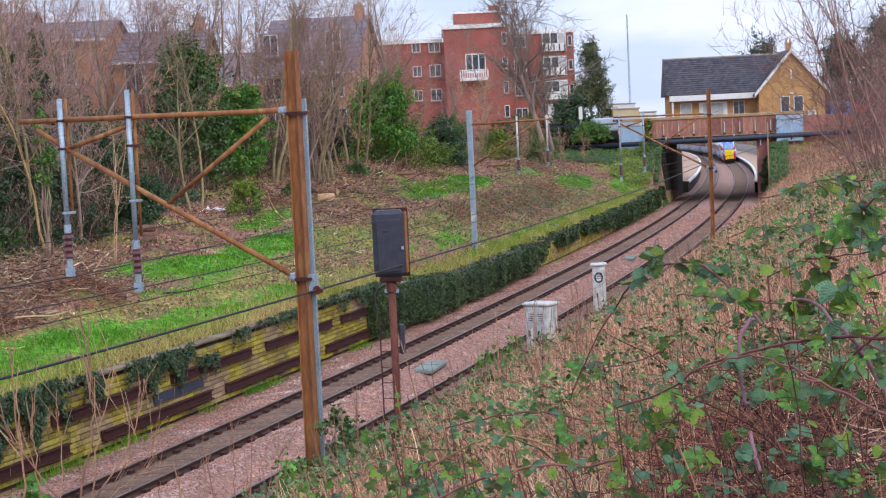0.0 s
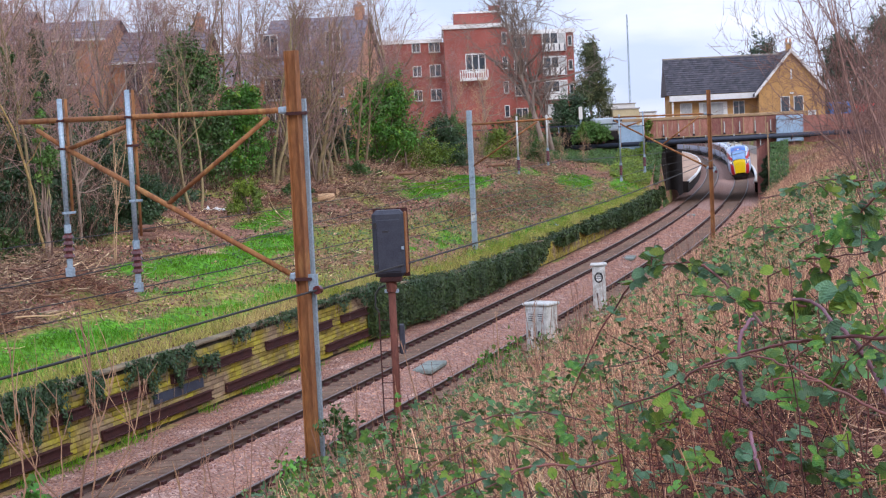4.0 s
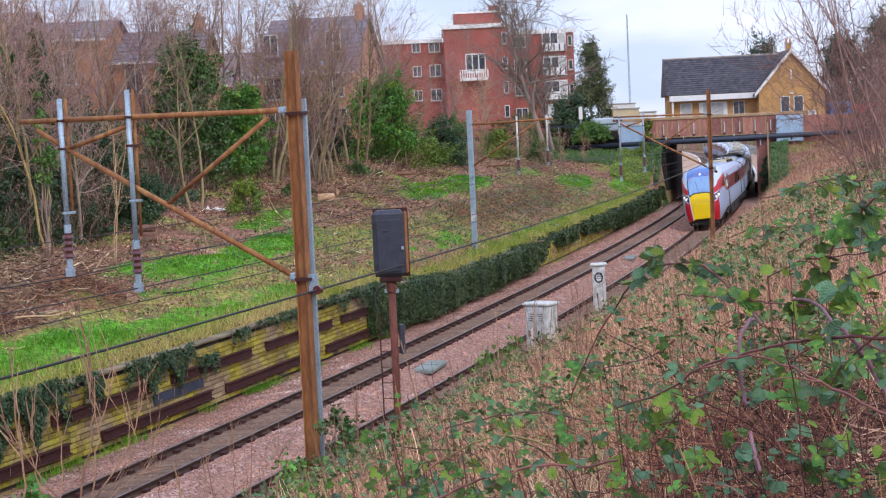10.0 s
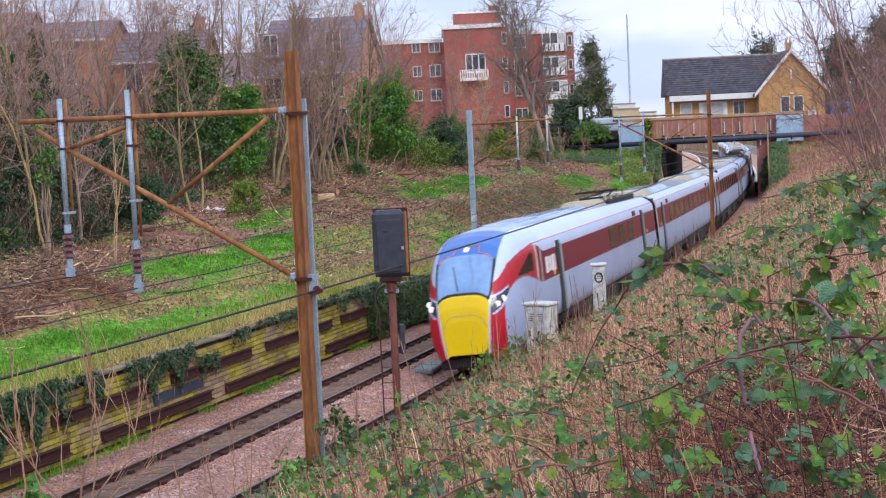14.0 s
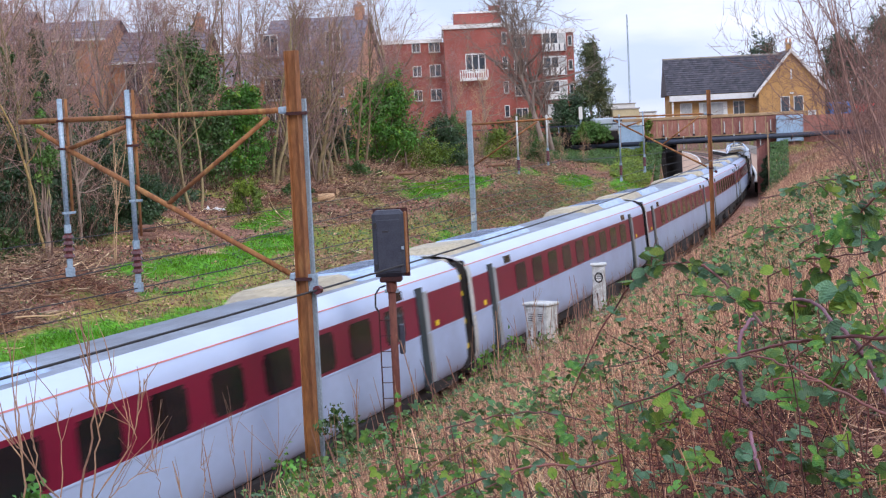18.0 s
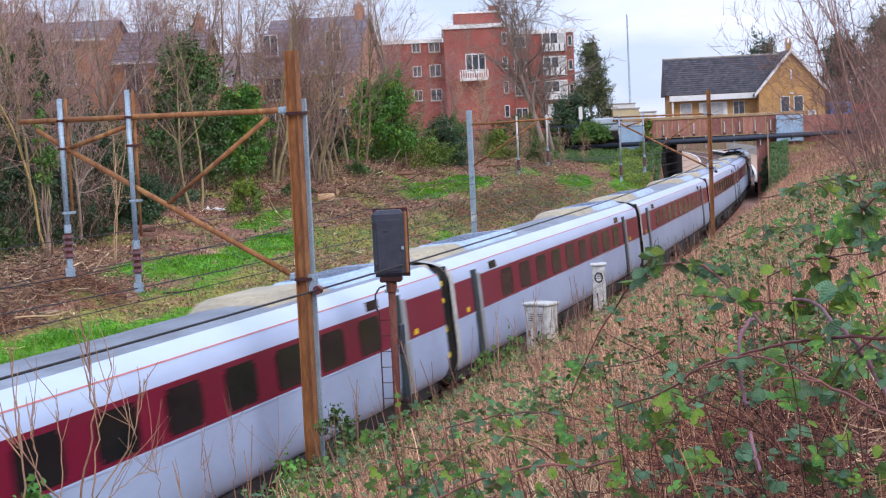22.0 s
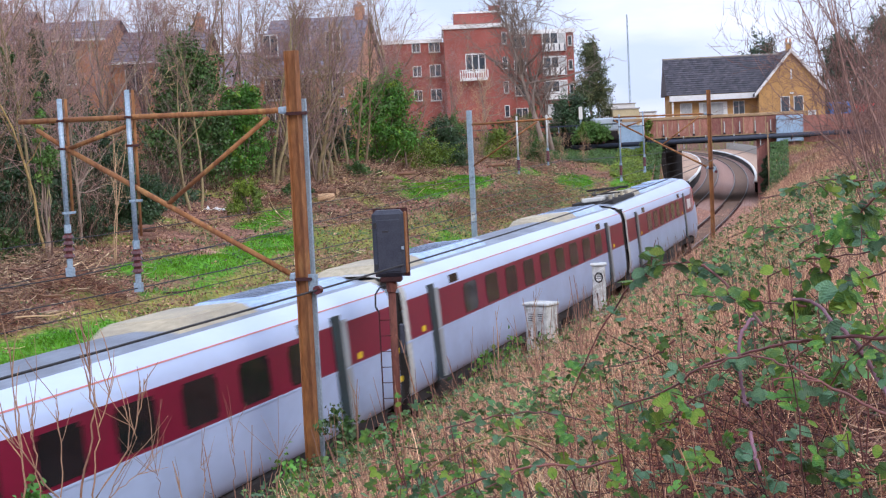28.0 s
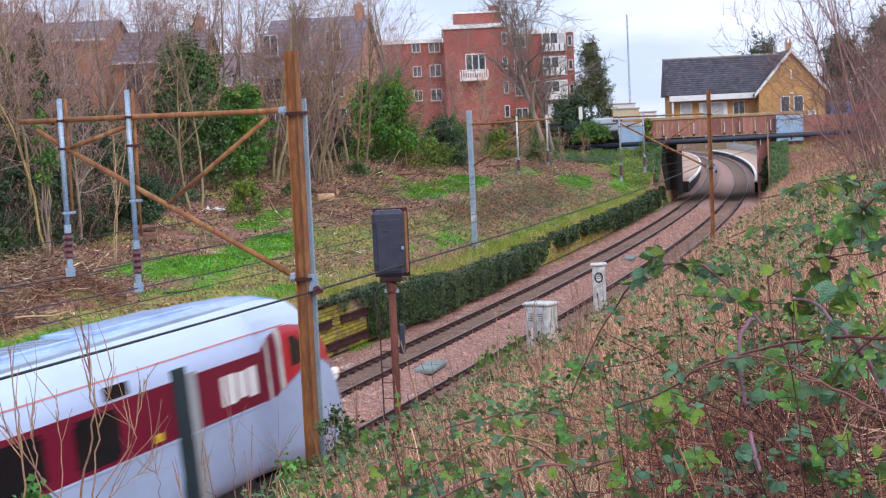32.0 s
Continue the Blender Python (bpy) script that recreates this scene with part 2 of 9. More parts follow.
M_MOSSTUFT = mat("yellow_green_moss_tuft", (0.20, 0.235, 0.02), (0.33, 0.29, 0.03), 0.85, 0.5, 6, 0.0, island=0.5, trans=0.15)
M_GRASSYEL = mat("yellowed_grass_blade", (0.24, 0.29, 0.03), (0.50, 0.38, 0.15), 0.8, 0.4, 5, 0.0, island=0.5, trans=0.2)
M_BRAMBLE = mat("bramble_leaf", (0.062, 0.155, 0.042), (0.105, 0.205, 0.038), 0.5, 2.0, 14, 0.15, rnd=0.55, trans=0.18, third=(0.19, 0.29, 0.045), third_at=0.62, spec=0.22)
M_BRAMBLEMASS = mat("bramble_leaves", (0.068, 0.15, 0.06), (0.105, 0.19, 0.05), 0.5, 1.6, 14, 0.0, island=0.7, trans=0.16, third=(0.18, 0.22, 0.05), spec=0.22)
M_BRAMBLELIGHT = mat("young_bramble_leaf", (0.16, 0.28, 0.04), (0.23, 0.31, 0.05), 0.5, 2.0, 14, 0.15, rnd=0.4, trans=0.4, spec=0.22)
# Blue-green leaf, its colour slightly paled for the sky's sheen.
M_BRAMBLEBLUE = mat("blue_green_bramble_leaf", (0.068, 0.155, 0.08), (0.10, 0.19, 0.095), 0.45, 2.0, 14, 0.15, rnd=0.5, trans=0.15, spec=0.28)
M_TWIGRED = mat("dark_red_shrub_twigs", (0.29, 0.165, 0.135), (0.19, 0.11, 0.095), 0.85, 2, 20, 0.0, rnd=0.3)
M_LITTER = mat("dead_leaf_litter", (0.37, 0.185, 0.13), (0.19, 0.085, 0.06), 0.9, 1.2, 9, 0.0, island=0.85, third=(0.54, 0.34, 0.25))
M_CANEPINK = mat("bloomy_purple_cane", (0.25, 0.13, 0.175), (0.16, 0.07, 0.09), 0.6, 4, 30, 0.1, rnd=0.2)
M_RUSTRED = mat("red_brown_rusty_tube", (0.20, 0.068, 0.045), (0.13, 0.045, 0.034), 0.75, 3, 25, 0.4, 0.2, stretch=(1, 1, 0.3), third=(0.27, 0.12, 0.08))
M_CANE = mat("purple_brown_cane", (0.21, 0.07, 0.06), (0.11, 0.04, 0.042), 0.5, 4, 30, 0.1, rnd=0.35)
M_STALK = mat("tan_dead_stalk", (0.40, 0.235, 0.145), (0.27, 0.15, 0.10), 0.85, 3, 30, 0.1, rnd=0.3)
M_LOG = mat("cut_log_bark", (0.23, 0.115, 0.075), (0.15, 0.08, 0.055), 0.9, 4, 30, 0.5, rnd=0.3)
M_LOGEND = mat("fresh_cut_wood", (0.52, 0.34, 0.20), (0.44, 0.26, 0.15), 0.8, 8, 40, 0.2, rnd=0.2)
M_BRUSHWOOD = mat("felled_brushwood", (0.42, 0.25, 0.17), (0.16, 0.085, 0.062), 0.9, 2, 20, 0.0, island=0.9, third=(0.66, 0.50, 0.35), third_at=0.58)
M_BRACKENHEAP = mat("red_brown_dead_bramble", (0.34, 0.155, 0.10), (0.15, 0.065, 0.05), 0.9, 2, 20, 0.0, island=0.75, third=(0.52, 0.33, 0.22))


# ---------------------------------------------------------------- mesh helpers
def ob_from(name, verts, faces, material, parent=None, smooth=False):
    me = bpy.data.meshes.new(name)
    me.from_pydata([tuple(v) for v in verts], [], [tuple(f) for f in faces])
    for mm in (material if isinstance(material, (list, tuple)) else [material]):
        me.materials.append(mm)
    if smooth:
        me.polygons.foreach_set("use_smooth", [True] * len(me.polygons))
    me.update()
    ob = new(name, me)
    if parent is not None:
        ob.parent = parent
    return ob


def ob_fast(name, verts, faces, material, parent=None, smooth=False):
    """verts (n,3) and faces (m,k) as numpy arrays."""
    me = bpy.data.meshes.new(name)
    verts, faces = np.asarray(verts, np.float32), np.asarray(faces, np.int32)
    me.vertices.add(len(verts))
    me.vertices.foreach_set("co", verts.ravel())
    m, k = faces.shape
    me.loops.add(m * k)
    me.loops.foreach_set("vertex_index", faces.ravel())
    me.polygons.add(m)
    me.polygons.foreach_set("loop_start", np.arange(0, m * k, k, dtype=np.int32))
    me.polygons.foreach_set("loop_total", np.full(m, k, np.int32))
    if smooth:
        me.polygons.foreach_set("use_smooth", [True] * m)
    me.materials.append(material)
    me.update(calc_edges=True)
    ob = new(name, me)
    if parent is not None:
        ob.parent = parent
    return ob


def part(name, bm, material, parent, label="", smooth=False):
    me = bpy.data.meshes.new(name)
    bm.normal_update()
    bm.to_mesh(me)
    bm.free()
    me.materials.append(material)
    if smooth:
        me.polygons.foreach_set("use_smooth", [True] * len(me.polygons))
    ob = new(name, me)
    ob.parent = parent
    if label:
        ob["label"] = label
    return ob


def box(bm, x0, x1, y0, y1, z0, z1, m=None, bevel=0.0):
    r = bmesh.ops.create_cube(bm, size=1.0)
    mm = Matrix.Translation(((x0 + x1) / 2, (y0 + y1) / 2, (z0 + z1) / 2)) @ Matrix.Diagonal((abs(x1 - x0), abs(y1 - y0), abs(z1 - z0), 1))
    bmesh.ops.transform(bm, matrix=(m @ mm) if m else mm, verts=r["verts"])
    if bevel:
        es = list({e for v in r["verts"] for e in v.link_edges})
        bmesh.ops.bevel(bm, geom=es, offset=bevel, segments=1, affect="EDGES")
    return bm


def bx(x0, x1, y0, y1, z0, z1, m=None, bevel=0.0):
    return box(bmesh.new(), x0, x1, y0, y1, z0, z1, m, bevel)


def tube(bm, a, b, r0, r1=None, n=8):
    a, b = Vector(a), Vector(b)
    d = b - a
    m = Matrix.Translation((a + b) / 2) @ d.to_track_quat("Z", "Y").to_matrix().to_4x4()
    bmesh.ops.create_cone(bm, cap_ends=True, segments=n, radius1=r0, radius2=r0 if r1 is None else r1, depth=d.length, matrix=m)
    return bm


def tb(a, b, r0, r1=None, n=8):
    return tube(bmesh.new(), a, b, r0, r1, n)


def thing(name, m, label, category, group="", kind=""):
    e = new(name)
    e.empty_display_size = 0.2
    e.matrix_basis = m
    return tagged(e, label, category, group, kind)


def poly_tubes(lines, radii, n=4):
    """Verts and quads of many tapered tubes: lines (L, K, 3), radii (L, K)."""
    lines, radii = np.asarray(lines, float), np.asarray(radii, float)
    L, K, _ = lines.shape
    d = np.gradient(lines, axis=1)
    d /= np.linalg.norm(d, axis=2, keepdims=True) + 1e-9
    ref = np.where(np.abs(d[..., 2:3]) > 0.9, np.array([1.0, 0, 0]), np.array([0, 0, 1.0]))
    u = np.cross(d, ref)
    u /= np.linalg.norm(u, axis=2, keepdims=True) + 1e-9
    w = np.cross(d, u)
    ang = np.arange(n) * 2 * np.pi / n
    ring = (u[:, :, None] * np.cos(ang)[None, None, :, None] + w[:, :, None] * np.sin(ang)[None, None, :, None]) * radii[:, :, None, None]
    v = (lines[:, :, None] + ring).reshape(-1, 3)
    idx = np.arange(L * K * n).reshape(L, K, n)
    a, b = idx[:, :-1], idx[:, 1:]
    f = np.stack([a, np.roll(a, -1, 2), np.roll(b, -1, 2), b], -1).reshape(-1, 4)
    return v, f


# ---------------------------------------------------------------- the railway's line: s metres along, o metres to the far side
K0, K1, K2, K3 = 0.00064397, 9.188813e-06, -9.514392e-08, 2.295271e-10
_S = np.arange(-420.0, 900.0, 0.5)


def _curv(s):
    q = np.clip(s, -30, 300)
    return K0 + K1 * q + K2 * q * q + K3 * q ** 3


_H = np.cumsum(_curv(_S + 0.25)) * 0.5
_H = _H - np.interp(0.0, _S, _H) + 1.2448225
_X = np.cumsum(np.cos(_H)) * 0.5
_Y = np.cumsum(np.sin(_H)) * 0.5
_X = _X - np.interp(0.0, _S, _X) - 6.70478
_Y = _Y - np.interp(0.0, _S, _Y) + 18.20168
SPACING, GAUGE, CANT = 3.5126, 0.75, 0.0796


def xy(s, o):
    h = np.interp(s, _S, _H)
    return np.interp(s, _S, _X) - np.sin(h) * o, np.interp(s, _S, _Y) + np.cos(h) * o


def at(s, o, z=0.0):
    x, y = xy(s, o)
    return Vector((float(x), float(y), z))


def rail_frame(s, o=0.0, z=0.0, lean=0.0):
    """A pose with x along the line (away), y to the far side, z up."""
    h = float(np.interp(s, _S, _H))
    return Matrix.Translation(at(s, o, z)) @ Matrix.Rotation(h, 4, "Z") @ Matrix.Rotation(-lean, 4, "X")


def sweep(ss, prof):
    """Verts and quads of an open profile [(o, z)...] swept along the line; ss: stations."""
    ss = np.asarray(ss, float)
    vs = []
    for o, z in prof:
        x, y = xy(ss, o)
        vs.append(np.stack([x, y, np.full_like(ss, z)], -1))
    v = np.stack(vs, 1)
    n, k = len(ss), len(prof)
    idx = np.arange(n * k).reshape(n, k)
    f = np.stack([idx[:-1, :-1], idx[1:, :-1], idx[1:, 1:], idx[:-1, 1:]], -1).reshape(-1, 4)
    return v.reshape(-1, 3), f


def swept(name, ss, prof, material, parent=None):
    v, f = sweep(ss, prof)
    return ob_fast(name, v, f, material, parent)


def wall_top(s):
    """Height of the far retaining wall, which drops beyond its first stretch."""
    return np.interp(s, [33, 43, 98, 112], [1.4, 0.92, 0.92, 1.15])


def ground_z(s, o):
    s, o = np.asarray(s, float), np.asarray(o, float)
    near = np.interp(-o, [2.5, 2.85, 3.2, 4, 6, 8, 10, 12.25, 16, 25, 60, 400], [-0.3, 0.3, 0.9, 1.5, 2.5, 3.4, 4.15, 4.85, 5.5, 6.1, 6.3, 6.3])
    k = np.interp(s, [0, 28, 45, 65], [0.16, 0.17, 0.25, 0.34])
    cap = 5.9 + 0.028 * np.clip(o - 18, 0, 70)
    up = 1.4 + np.clip(o - 7.2, 0, 200) * k - (1.4 - wall_top(s)) * np.clip((11.5 - o) / 4.5, 0, 1)
    far = cap - np.log1p(np.exp(np.clip((cap - up) * 2.5, -40, 40))) / 2.5
    far = np.where(o < 6.4, -0.3, far)
    z = np.where(o < 0, near, far)
    road = np.clip((s - 108) / 8.5, 0, 1) * np.clip((134 - s) / 4, 0, 1)
    side = (o > 5.95) | (o < -3.2)
    top = np.where(s < 117.15, 4.5, 6.0)
    z = np.where(side, z + road * (np.maximum(top, z) - z), z)
    st = np.clip((s - 131) / 3, 0, 1)
    z = np.where((o > -9) & (o < 12), z * (1 - st) - 0.3 * st, z)
    return z


def rough_z(s, o):
    z = ground_z(s, o)
    x, y = xy(s, o)
    w = np.clip((np.abs(np.asarray(o) - 1.75) - 5.3) / 2.0, 0, 1)
    for cs, co, rs, ro, h in ((59.5, 15.6, 5.0, 0.9, 0.35), (56.0, 14.6, 3.5, 0.7, 0.30), (63.0, 16.4, 4.0, 0.8, 0.40), (47.0, 15.4, 2.5, 0.8, 0.30), (23.0, 11.8, 2.2, 1.0, 0.40), (26.0, 14.6, 2.5, 1.0, 0.45), (85.0, 15.4, 6.0, 0.9, 0.45), (95.0, 14.4, 5.0, 0.8, 0.35), (78.0, 13.6, 4.0, 0.8, 0.25)):
        z = z + h * np.exp(-((s - cs) / rs) ** 2 - ((o - co) / ro) ** 2)
    return z + w * (0.10 * np.sin(x * 0.9 + 1.3 * np.sin(y * 0.7)) * np.cos(y * 0.8 + x * 0.3) + 0.05 * np.sin(2.3 * x - 1.7 * y))


# ---------------------------------------------------------------- ground
def cover_of(s, o):
    """Share of green grass and of bare brown litter on the far bank."""
    g = np.zeros_like(s)
    for cs, co, rs, ro, a in ((35, 12.2, 7, 0.9, 1.0), (40, 12.9, 5, 0.7, 1.0), (30, 13.2, 4, 0.8, 0.9), (44, 14.6, 4, 0.7, 0.8), (70, 13.7, 9, 1.0, 1.9), (62, 14.7, 5, 0.7, 1.0), (99, 11.0, 8, 1.2, 0.85), (92, 13.5, 5, 0.8, 0.6),
                              (17, 9.0, 6, 1.3, 0.9), (26, 8.4, 9, 1.0, 0.75), (12, 8.0, 6, 1.2, 0.85), (80, 7.4, 36, 0.8, 0.9), (40, 7.4, 10, 0.5, 0.6), (29, 10.8, 5, 0.6, 0.5), (52, 9.2, 6, 0.9, 0.5), (108, 8.2, 6, 1.4, 0.8)):
        g = np.maximum(g, a * np.exp(-(((s - cs) / rs) ** 2 + ((o - co) / ro) ** 2) ** 2))
    patchy = np.sin(1.7 * s + 1.5 * np.sin(1.3 * o + 0.6 * s)) * np.sin(3.1 * o + 1.2 * np.sin(0.8 * s)) + 0.5 * np.sin(4.3 * s + 2.0 * np.sin(2.9 * o)) * np.sin(6.1 * o + s)
    return g * np.clip(1.0 + 0.55 * patchy, 0.2, 1.25)


def moss_of(s, o):
    """Share of yellow-green moss among the litter of the far bank."""
    m = np.zeros_like(s)
    for cs, co, rs, ro, a in ((46, 11.4, 9, 1.5, 1.0), (30, 10.0, 8, 1.4, 0.8), (44, 14.9, 3, 0.9, 0.9), (60, 10.6, 9, 1.4, 0.7), (22, 10.2, 5, 1.0, 0.7), (90, 10.4, 14, 1.6, 0.8), (38, 9.0, 8, 0.9, 0.8)):
        m = np.maximum(m, a * np.exp(-((s - cs) / rs) ** 2 - ((o - co) / ro) ** 2))
    return m


def build_ground():
    ss = np.concatenate([[-400, -250, -150, -90, -60, -40, -30], np.arange(-24, 70, 0.7), np.arange(70, 138, 1.2), [141, 146, 152, 160, 175, 200, 240, 300, 380, 500, 700, 880]])
    oo = np.concatenate([[-420, -250, -120, -60, -40, -28, -22, -18], np.arange(-16, -3.3, 0.45), [-3.2, -2.85, -2.5, -2.0, 0, 2, 4, 5.6, 6.39, 6.41, 6.7], np.arange(7.1, 26, 0.55), [27, 29, 32, 36, 42, 50, 60, 75, 95, 130, 180, 260, 380]])
    sg, og = np.meshgrid(ss, oo, indexing="ij")
    x, y = xy(sg, og)
    z = rough_z(sg, og)
    v = np.stack([x, y, z], -1).reshape(-1, 3)
    idx = np.arange(sg.size).reshape(sg.shape)
    f = np.stack([idx[:-1, :-1], idx[1:, :-1], idx[1:, 1:], idx[:-1, 1:]], -1).reshape(-1, 4)
    m = bpy.data.materials.new("bank_ground")
    m.use_nodes = True
    nd, ln = m.node_tree.nodes, m.node_tree.links
    b = nd["Principled BSDF"]
    b.inputs["Roughness"].default_value = 0.95
    co = nd.new("ShaderNodeTexCoord")

    def nz(scale, detail=6):
        n = nd.new("ShaderNodeTexNoise")
        n.inputs["Scale"].default_value, n.inputs["Detail"].default_value = scale, detail
        ln.new(co.outputs["Object"], n.inputs["Vector"])
        return n.outputs["Fac"]

    def ramp(src, stops):
        r = nd.new("ShaderNodeValToRGB")
        el = r.color_ramp.elements
        while len(el) < len(stops):
            el.new(0.5)
        for e, (p, c) in zip(el, stops):
            e.position, e.color = p, (*c, 1)
        ln.new(src, r.inputs["Fac"])
        return r.outputs["Color"]

    litter = ramp(nz(0.55), [(0.3, (0.11, 0.05, 0.035)), (0.45, (0.33, 0.165, 0.115)), (0.58, (0.18, 0.085, 0.06)), (0.7, (0.44, 0.255, 0.185))])
    mossy = ramp(nz(0.9), [(0.35, (0.13, 0.18, 0.03)), (0.6, (0.27, 0.26, 0.05)), (0.75, (0.34, 0.22, 0.11))])
    green = ramp(nz(2.5), [(0.3, (0.05, 0.20, 0.005)), (0.7, (0.11, 0.32, 0.010))])
    at_ = nd.new("ShaderNodeAttribute")
    at_.attribute_name = "cover"
    sep = nd.new("ShaderNodeSeparateColor")
    ln.new(at_.outputs["Color"], sep.inputs["Color"])

    def mixc(fac, a, c):
        mx = nd.new("ShaderNodeMixRGB")
        ln.new(fac, mx.inputs["Fac"])
        ln.new(a, mx.inputs["Color1"])
        ln.new(c, mx.inputs["Color2"])
        return mx.outputs["Color"]

    mp = nd.new("ShaderNodeMapRange")
    mp.inputs["From Min"].default_value, mp.inputs["From Max"].default_value = 0.49, 0.60
    ln.new(nz(0.33), mp.inputs["Value"])
    base = mixc(mp.outputs["Result"], litter, mossy)
    am = nd.new("ShaderNodeMath")
    am.operation = "ADD"
    ln.new(sep.outputs["Green"], am.inputs[0])
    ln.new(nz(1.1), am.inputs[1])
    mq = nd.new("ShaderNodeMapRange")
    mq.inputs["From Min"].default_value, mq.inputs["From Max"].default_value = 0.78, 1.05
    ln.new(am.outputs["Value"], mq.inputs["Value"])
    base = mixc(mq.outputs["Result"], base, mossy)
    sm = nd.new("ShaderNodeMath")
    sm.operation = "ADD"
    ln.new(sep.outputs["Red"], sm.inputs[0])
    ln.new(nz(1.6), sm.inputs[1])
    mp2 = nd.new("ShaderNodeMapRange")
    mp2.inputs["From Min"].default_value, mp2.inputs["From Max"].default_value = 0.78, 1.0
    ln.new(sm.outputs["Value"], mp2.inputs["Value"])
    base = mixc(mp2.outputs["Result"], base, green)
    hs = nd.new("ShaderNodeHueSaturation")
    vr = nd.new("ShaderNodeMapRange")
    vr.inputs["From Min"].default_value, vr.inputs["From Max"].default_value = 0.3, 0.7
    vr.inputs["To Min"].default_value, vr.inputs["To Max"].default_value = 0.35, 1.6
    fine = nz(7.0, 9)
    ln.new(fine, vr.inputs["Value"])
    ln.new(vr.outputs["Result"], hs.inputs["Value"])
    ln.new(base, hs.inputs["Color"])
    ln.new(hs.outputs["Color"], b.inputs["Base Color"])
    bp = nd.new("ShaderNodeBump")
    bp.inputs["Strength"].default_value, bp.inputs["Distance"].default_value = 0.9, 0.08
    ln.new(fine, bp.inputs["Height"])
    ln.new(bp.outputs["Normal"], b.inputs["Normal"])
    ob = ob_fast("ground", v, f, m)
    ca = ob.data.color_attributes.new("cover", "FLOAT_COLOR", "POINT")
    g = cover_of(sg, og).reshape(-1)
    mo = moss_of(sg, og).reshape(-1)
    ca.data.foreach_set("color", np.stack([g, mo, g, np.ones_like(g)], -1).astype(np.float32).ravel())
    tagged(ob, "brown littered railway bank with patches of bright green grass", "ground", kind="structure")
    return ob


ground = build_ground()

# ---------------------------------------------------------------- trackbed
SS_LONG = np.concatenate([np.arange(-300, -20, 10), np.arange(-20, 140, 1.0), np.arange(140, 520, 5.0)])
BED = [(-2.75, -0.5), (-2.35, -0.16), (-1.9, -0.03), (-1.35, -0.01), (-0.86, -0.07), (-0.68, -0.14), (0.68, -0.245), (0.86, -0.205), (1.35, -0.23), (1.75, -0.17), (SPACING - 1.35, -0.01), (SPACING - 0.86, -0.07), (SPACING - 0.68, -0.14), (SPACING + 0.68, -0.245), (SPACING + 0.86, -0.205), (SPACING + 1.35, -0.23), (5.3, -0.25), (5.9, -0.28), (6.2, -0.4)]
ballast = swept("ballast", SS_LONG, BED, M_BALLAST)
tagged(ballast, "pinkish granite ballast under two curved tracks", "ballast", kind="structure")


def rail_profile(o, z):
    return [(o - 0.07, z - 0.15), (o - 0.03, z - 0.125), (o - 0.012, z - 0.05), (o - 0.036, z - 0.035), (o - 0.036, z - 0.004)], \
           [(o - 0.036, z - 0.004), (o - 0.02, z), (o + 0.02, z), (o + 0.036, z - 0.004)], \
           [(o + 0.036, z - 0.004), (o + 0.036, z - 0.035), (o + 0.012, z - 0.05), (o + 0.03, z - 0.125), (o + 0.07, z - 0.15)]


def build_track(o0, name):
    t = thing(name, Matrix.Identity(4), "curved railway track with rusty rails on weathered sleepers", "railway track", "running tracks", "structure")
    for g in (-GAUGE, GAUGE):
        z = -g * math.sin(CANT)
        a, b, c = rail_profile(o0 + g, z)
        r = swept("rail", SS_LONG, a, M_RAIL, t)
        swept("rail_head", SS_LONG, b, M_RAILTOP, r)
        swept("rail_web", SS_LONG, c, M_RAIL, r)
    v, f = sweep(SS_LONG, [(o0 - 0.69, -0.112), (o0, -0.167), (o0 + 0.69, -0.222)])
    ob_fast("four_foot_ballast", v, f, M_FOURFOOT, t)
    me = bpy.data.meshes.new("sleeper")
    box(bm := bmesh.new(), -0.125, 0.125, -1.28, 1.28, -0.2, 0.0, bevel=0.012)
    bm.to_mesh(me)
    bm.free()
    me.materials.append(M_SLEEPER)
    i = 0
    for s in np.arange(-6, 150, 0.68):
        m = rail_frame(s, o0, -0.152, CANT) @ pose(0, 0, 0, 0, 0, random.uniform(-0.6, 0.6))
        if s < 96:
            sl = new("sleeper", me)
            sl.parent, sl.matrix_basis = t, m
        i += 1
    # chairs and clips that hold the rails
    vs, fs = [], []
    k = 0
    for s in np.arange(-6, 110, 0.68):
        for g in (-GAUGE, GAUGE):
            m = rail_frame(s, o0, 0, CANT)
            for dy in (-0.1, 0.1):
                for cx in (-0.08, 0.08):
                    for cy in (-0.06, 0.06):
                        for cz in (-0.16, -0.075):
                            vs.append(m @ Vector((cx, g + dy + cy, cz)))
                fs += [(k, k + 4, k + 6, k + 2), (k + 1, k + 3, k + 7, k + 5), (k, k + 1, k + 5, k + 4), (k + 2, k + 6, k + 7, k + 3), (k, k + 2, k + 3, k + 1), (k + 4, k + 5, k + 7, k + 6)]
                k += 8
    ch = ob_from("rail_chairs", vs, fs, M_RUSTDARK, t)
    ch["kind"] = "stuff"
    return t


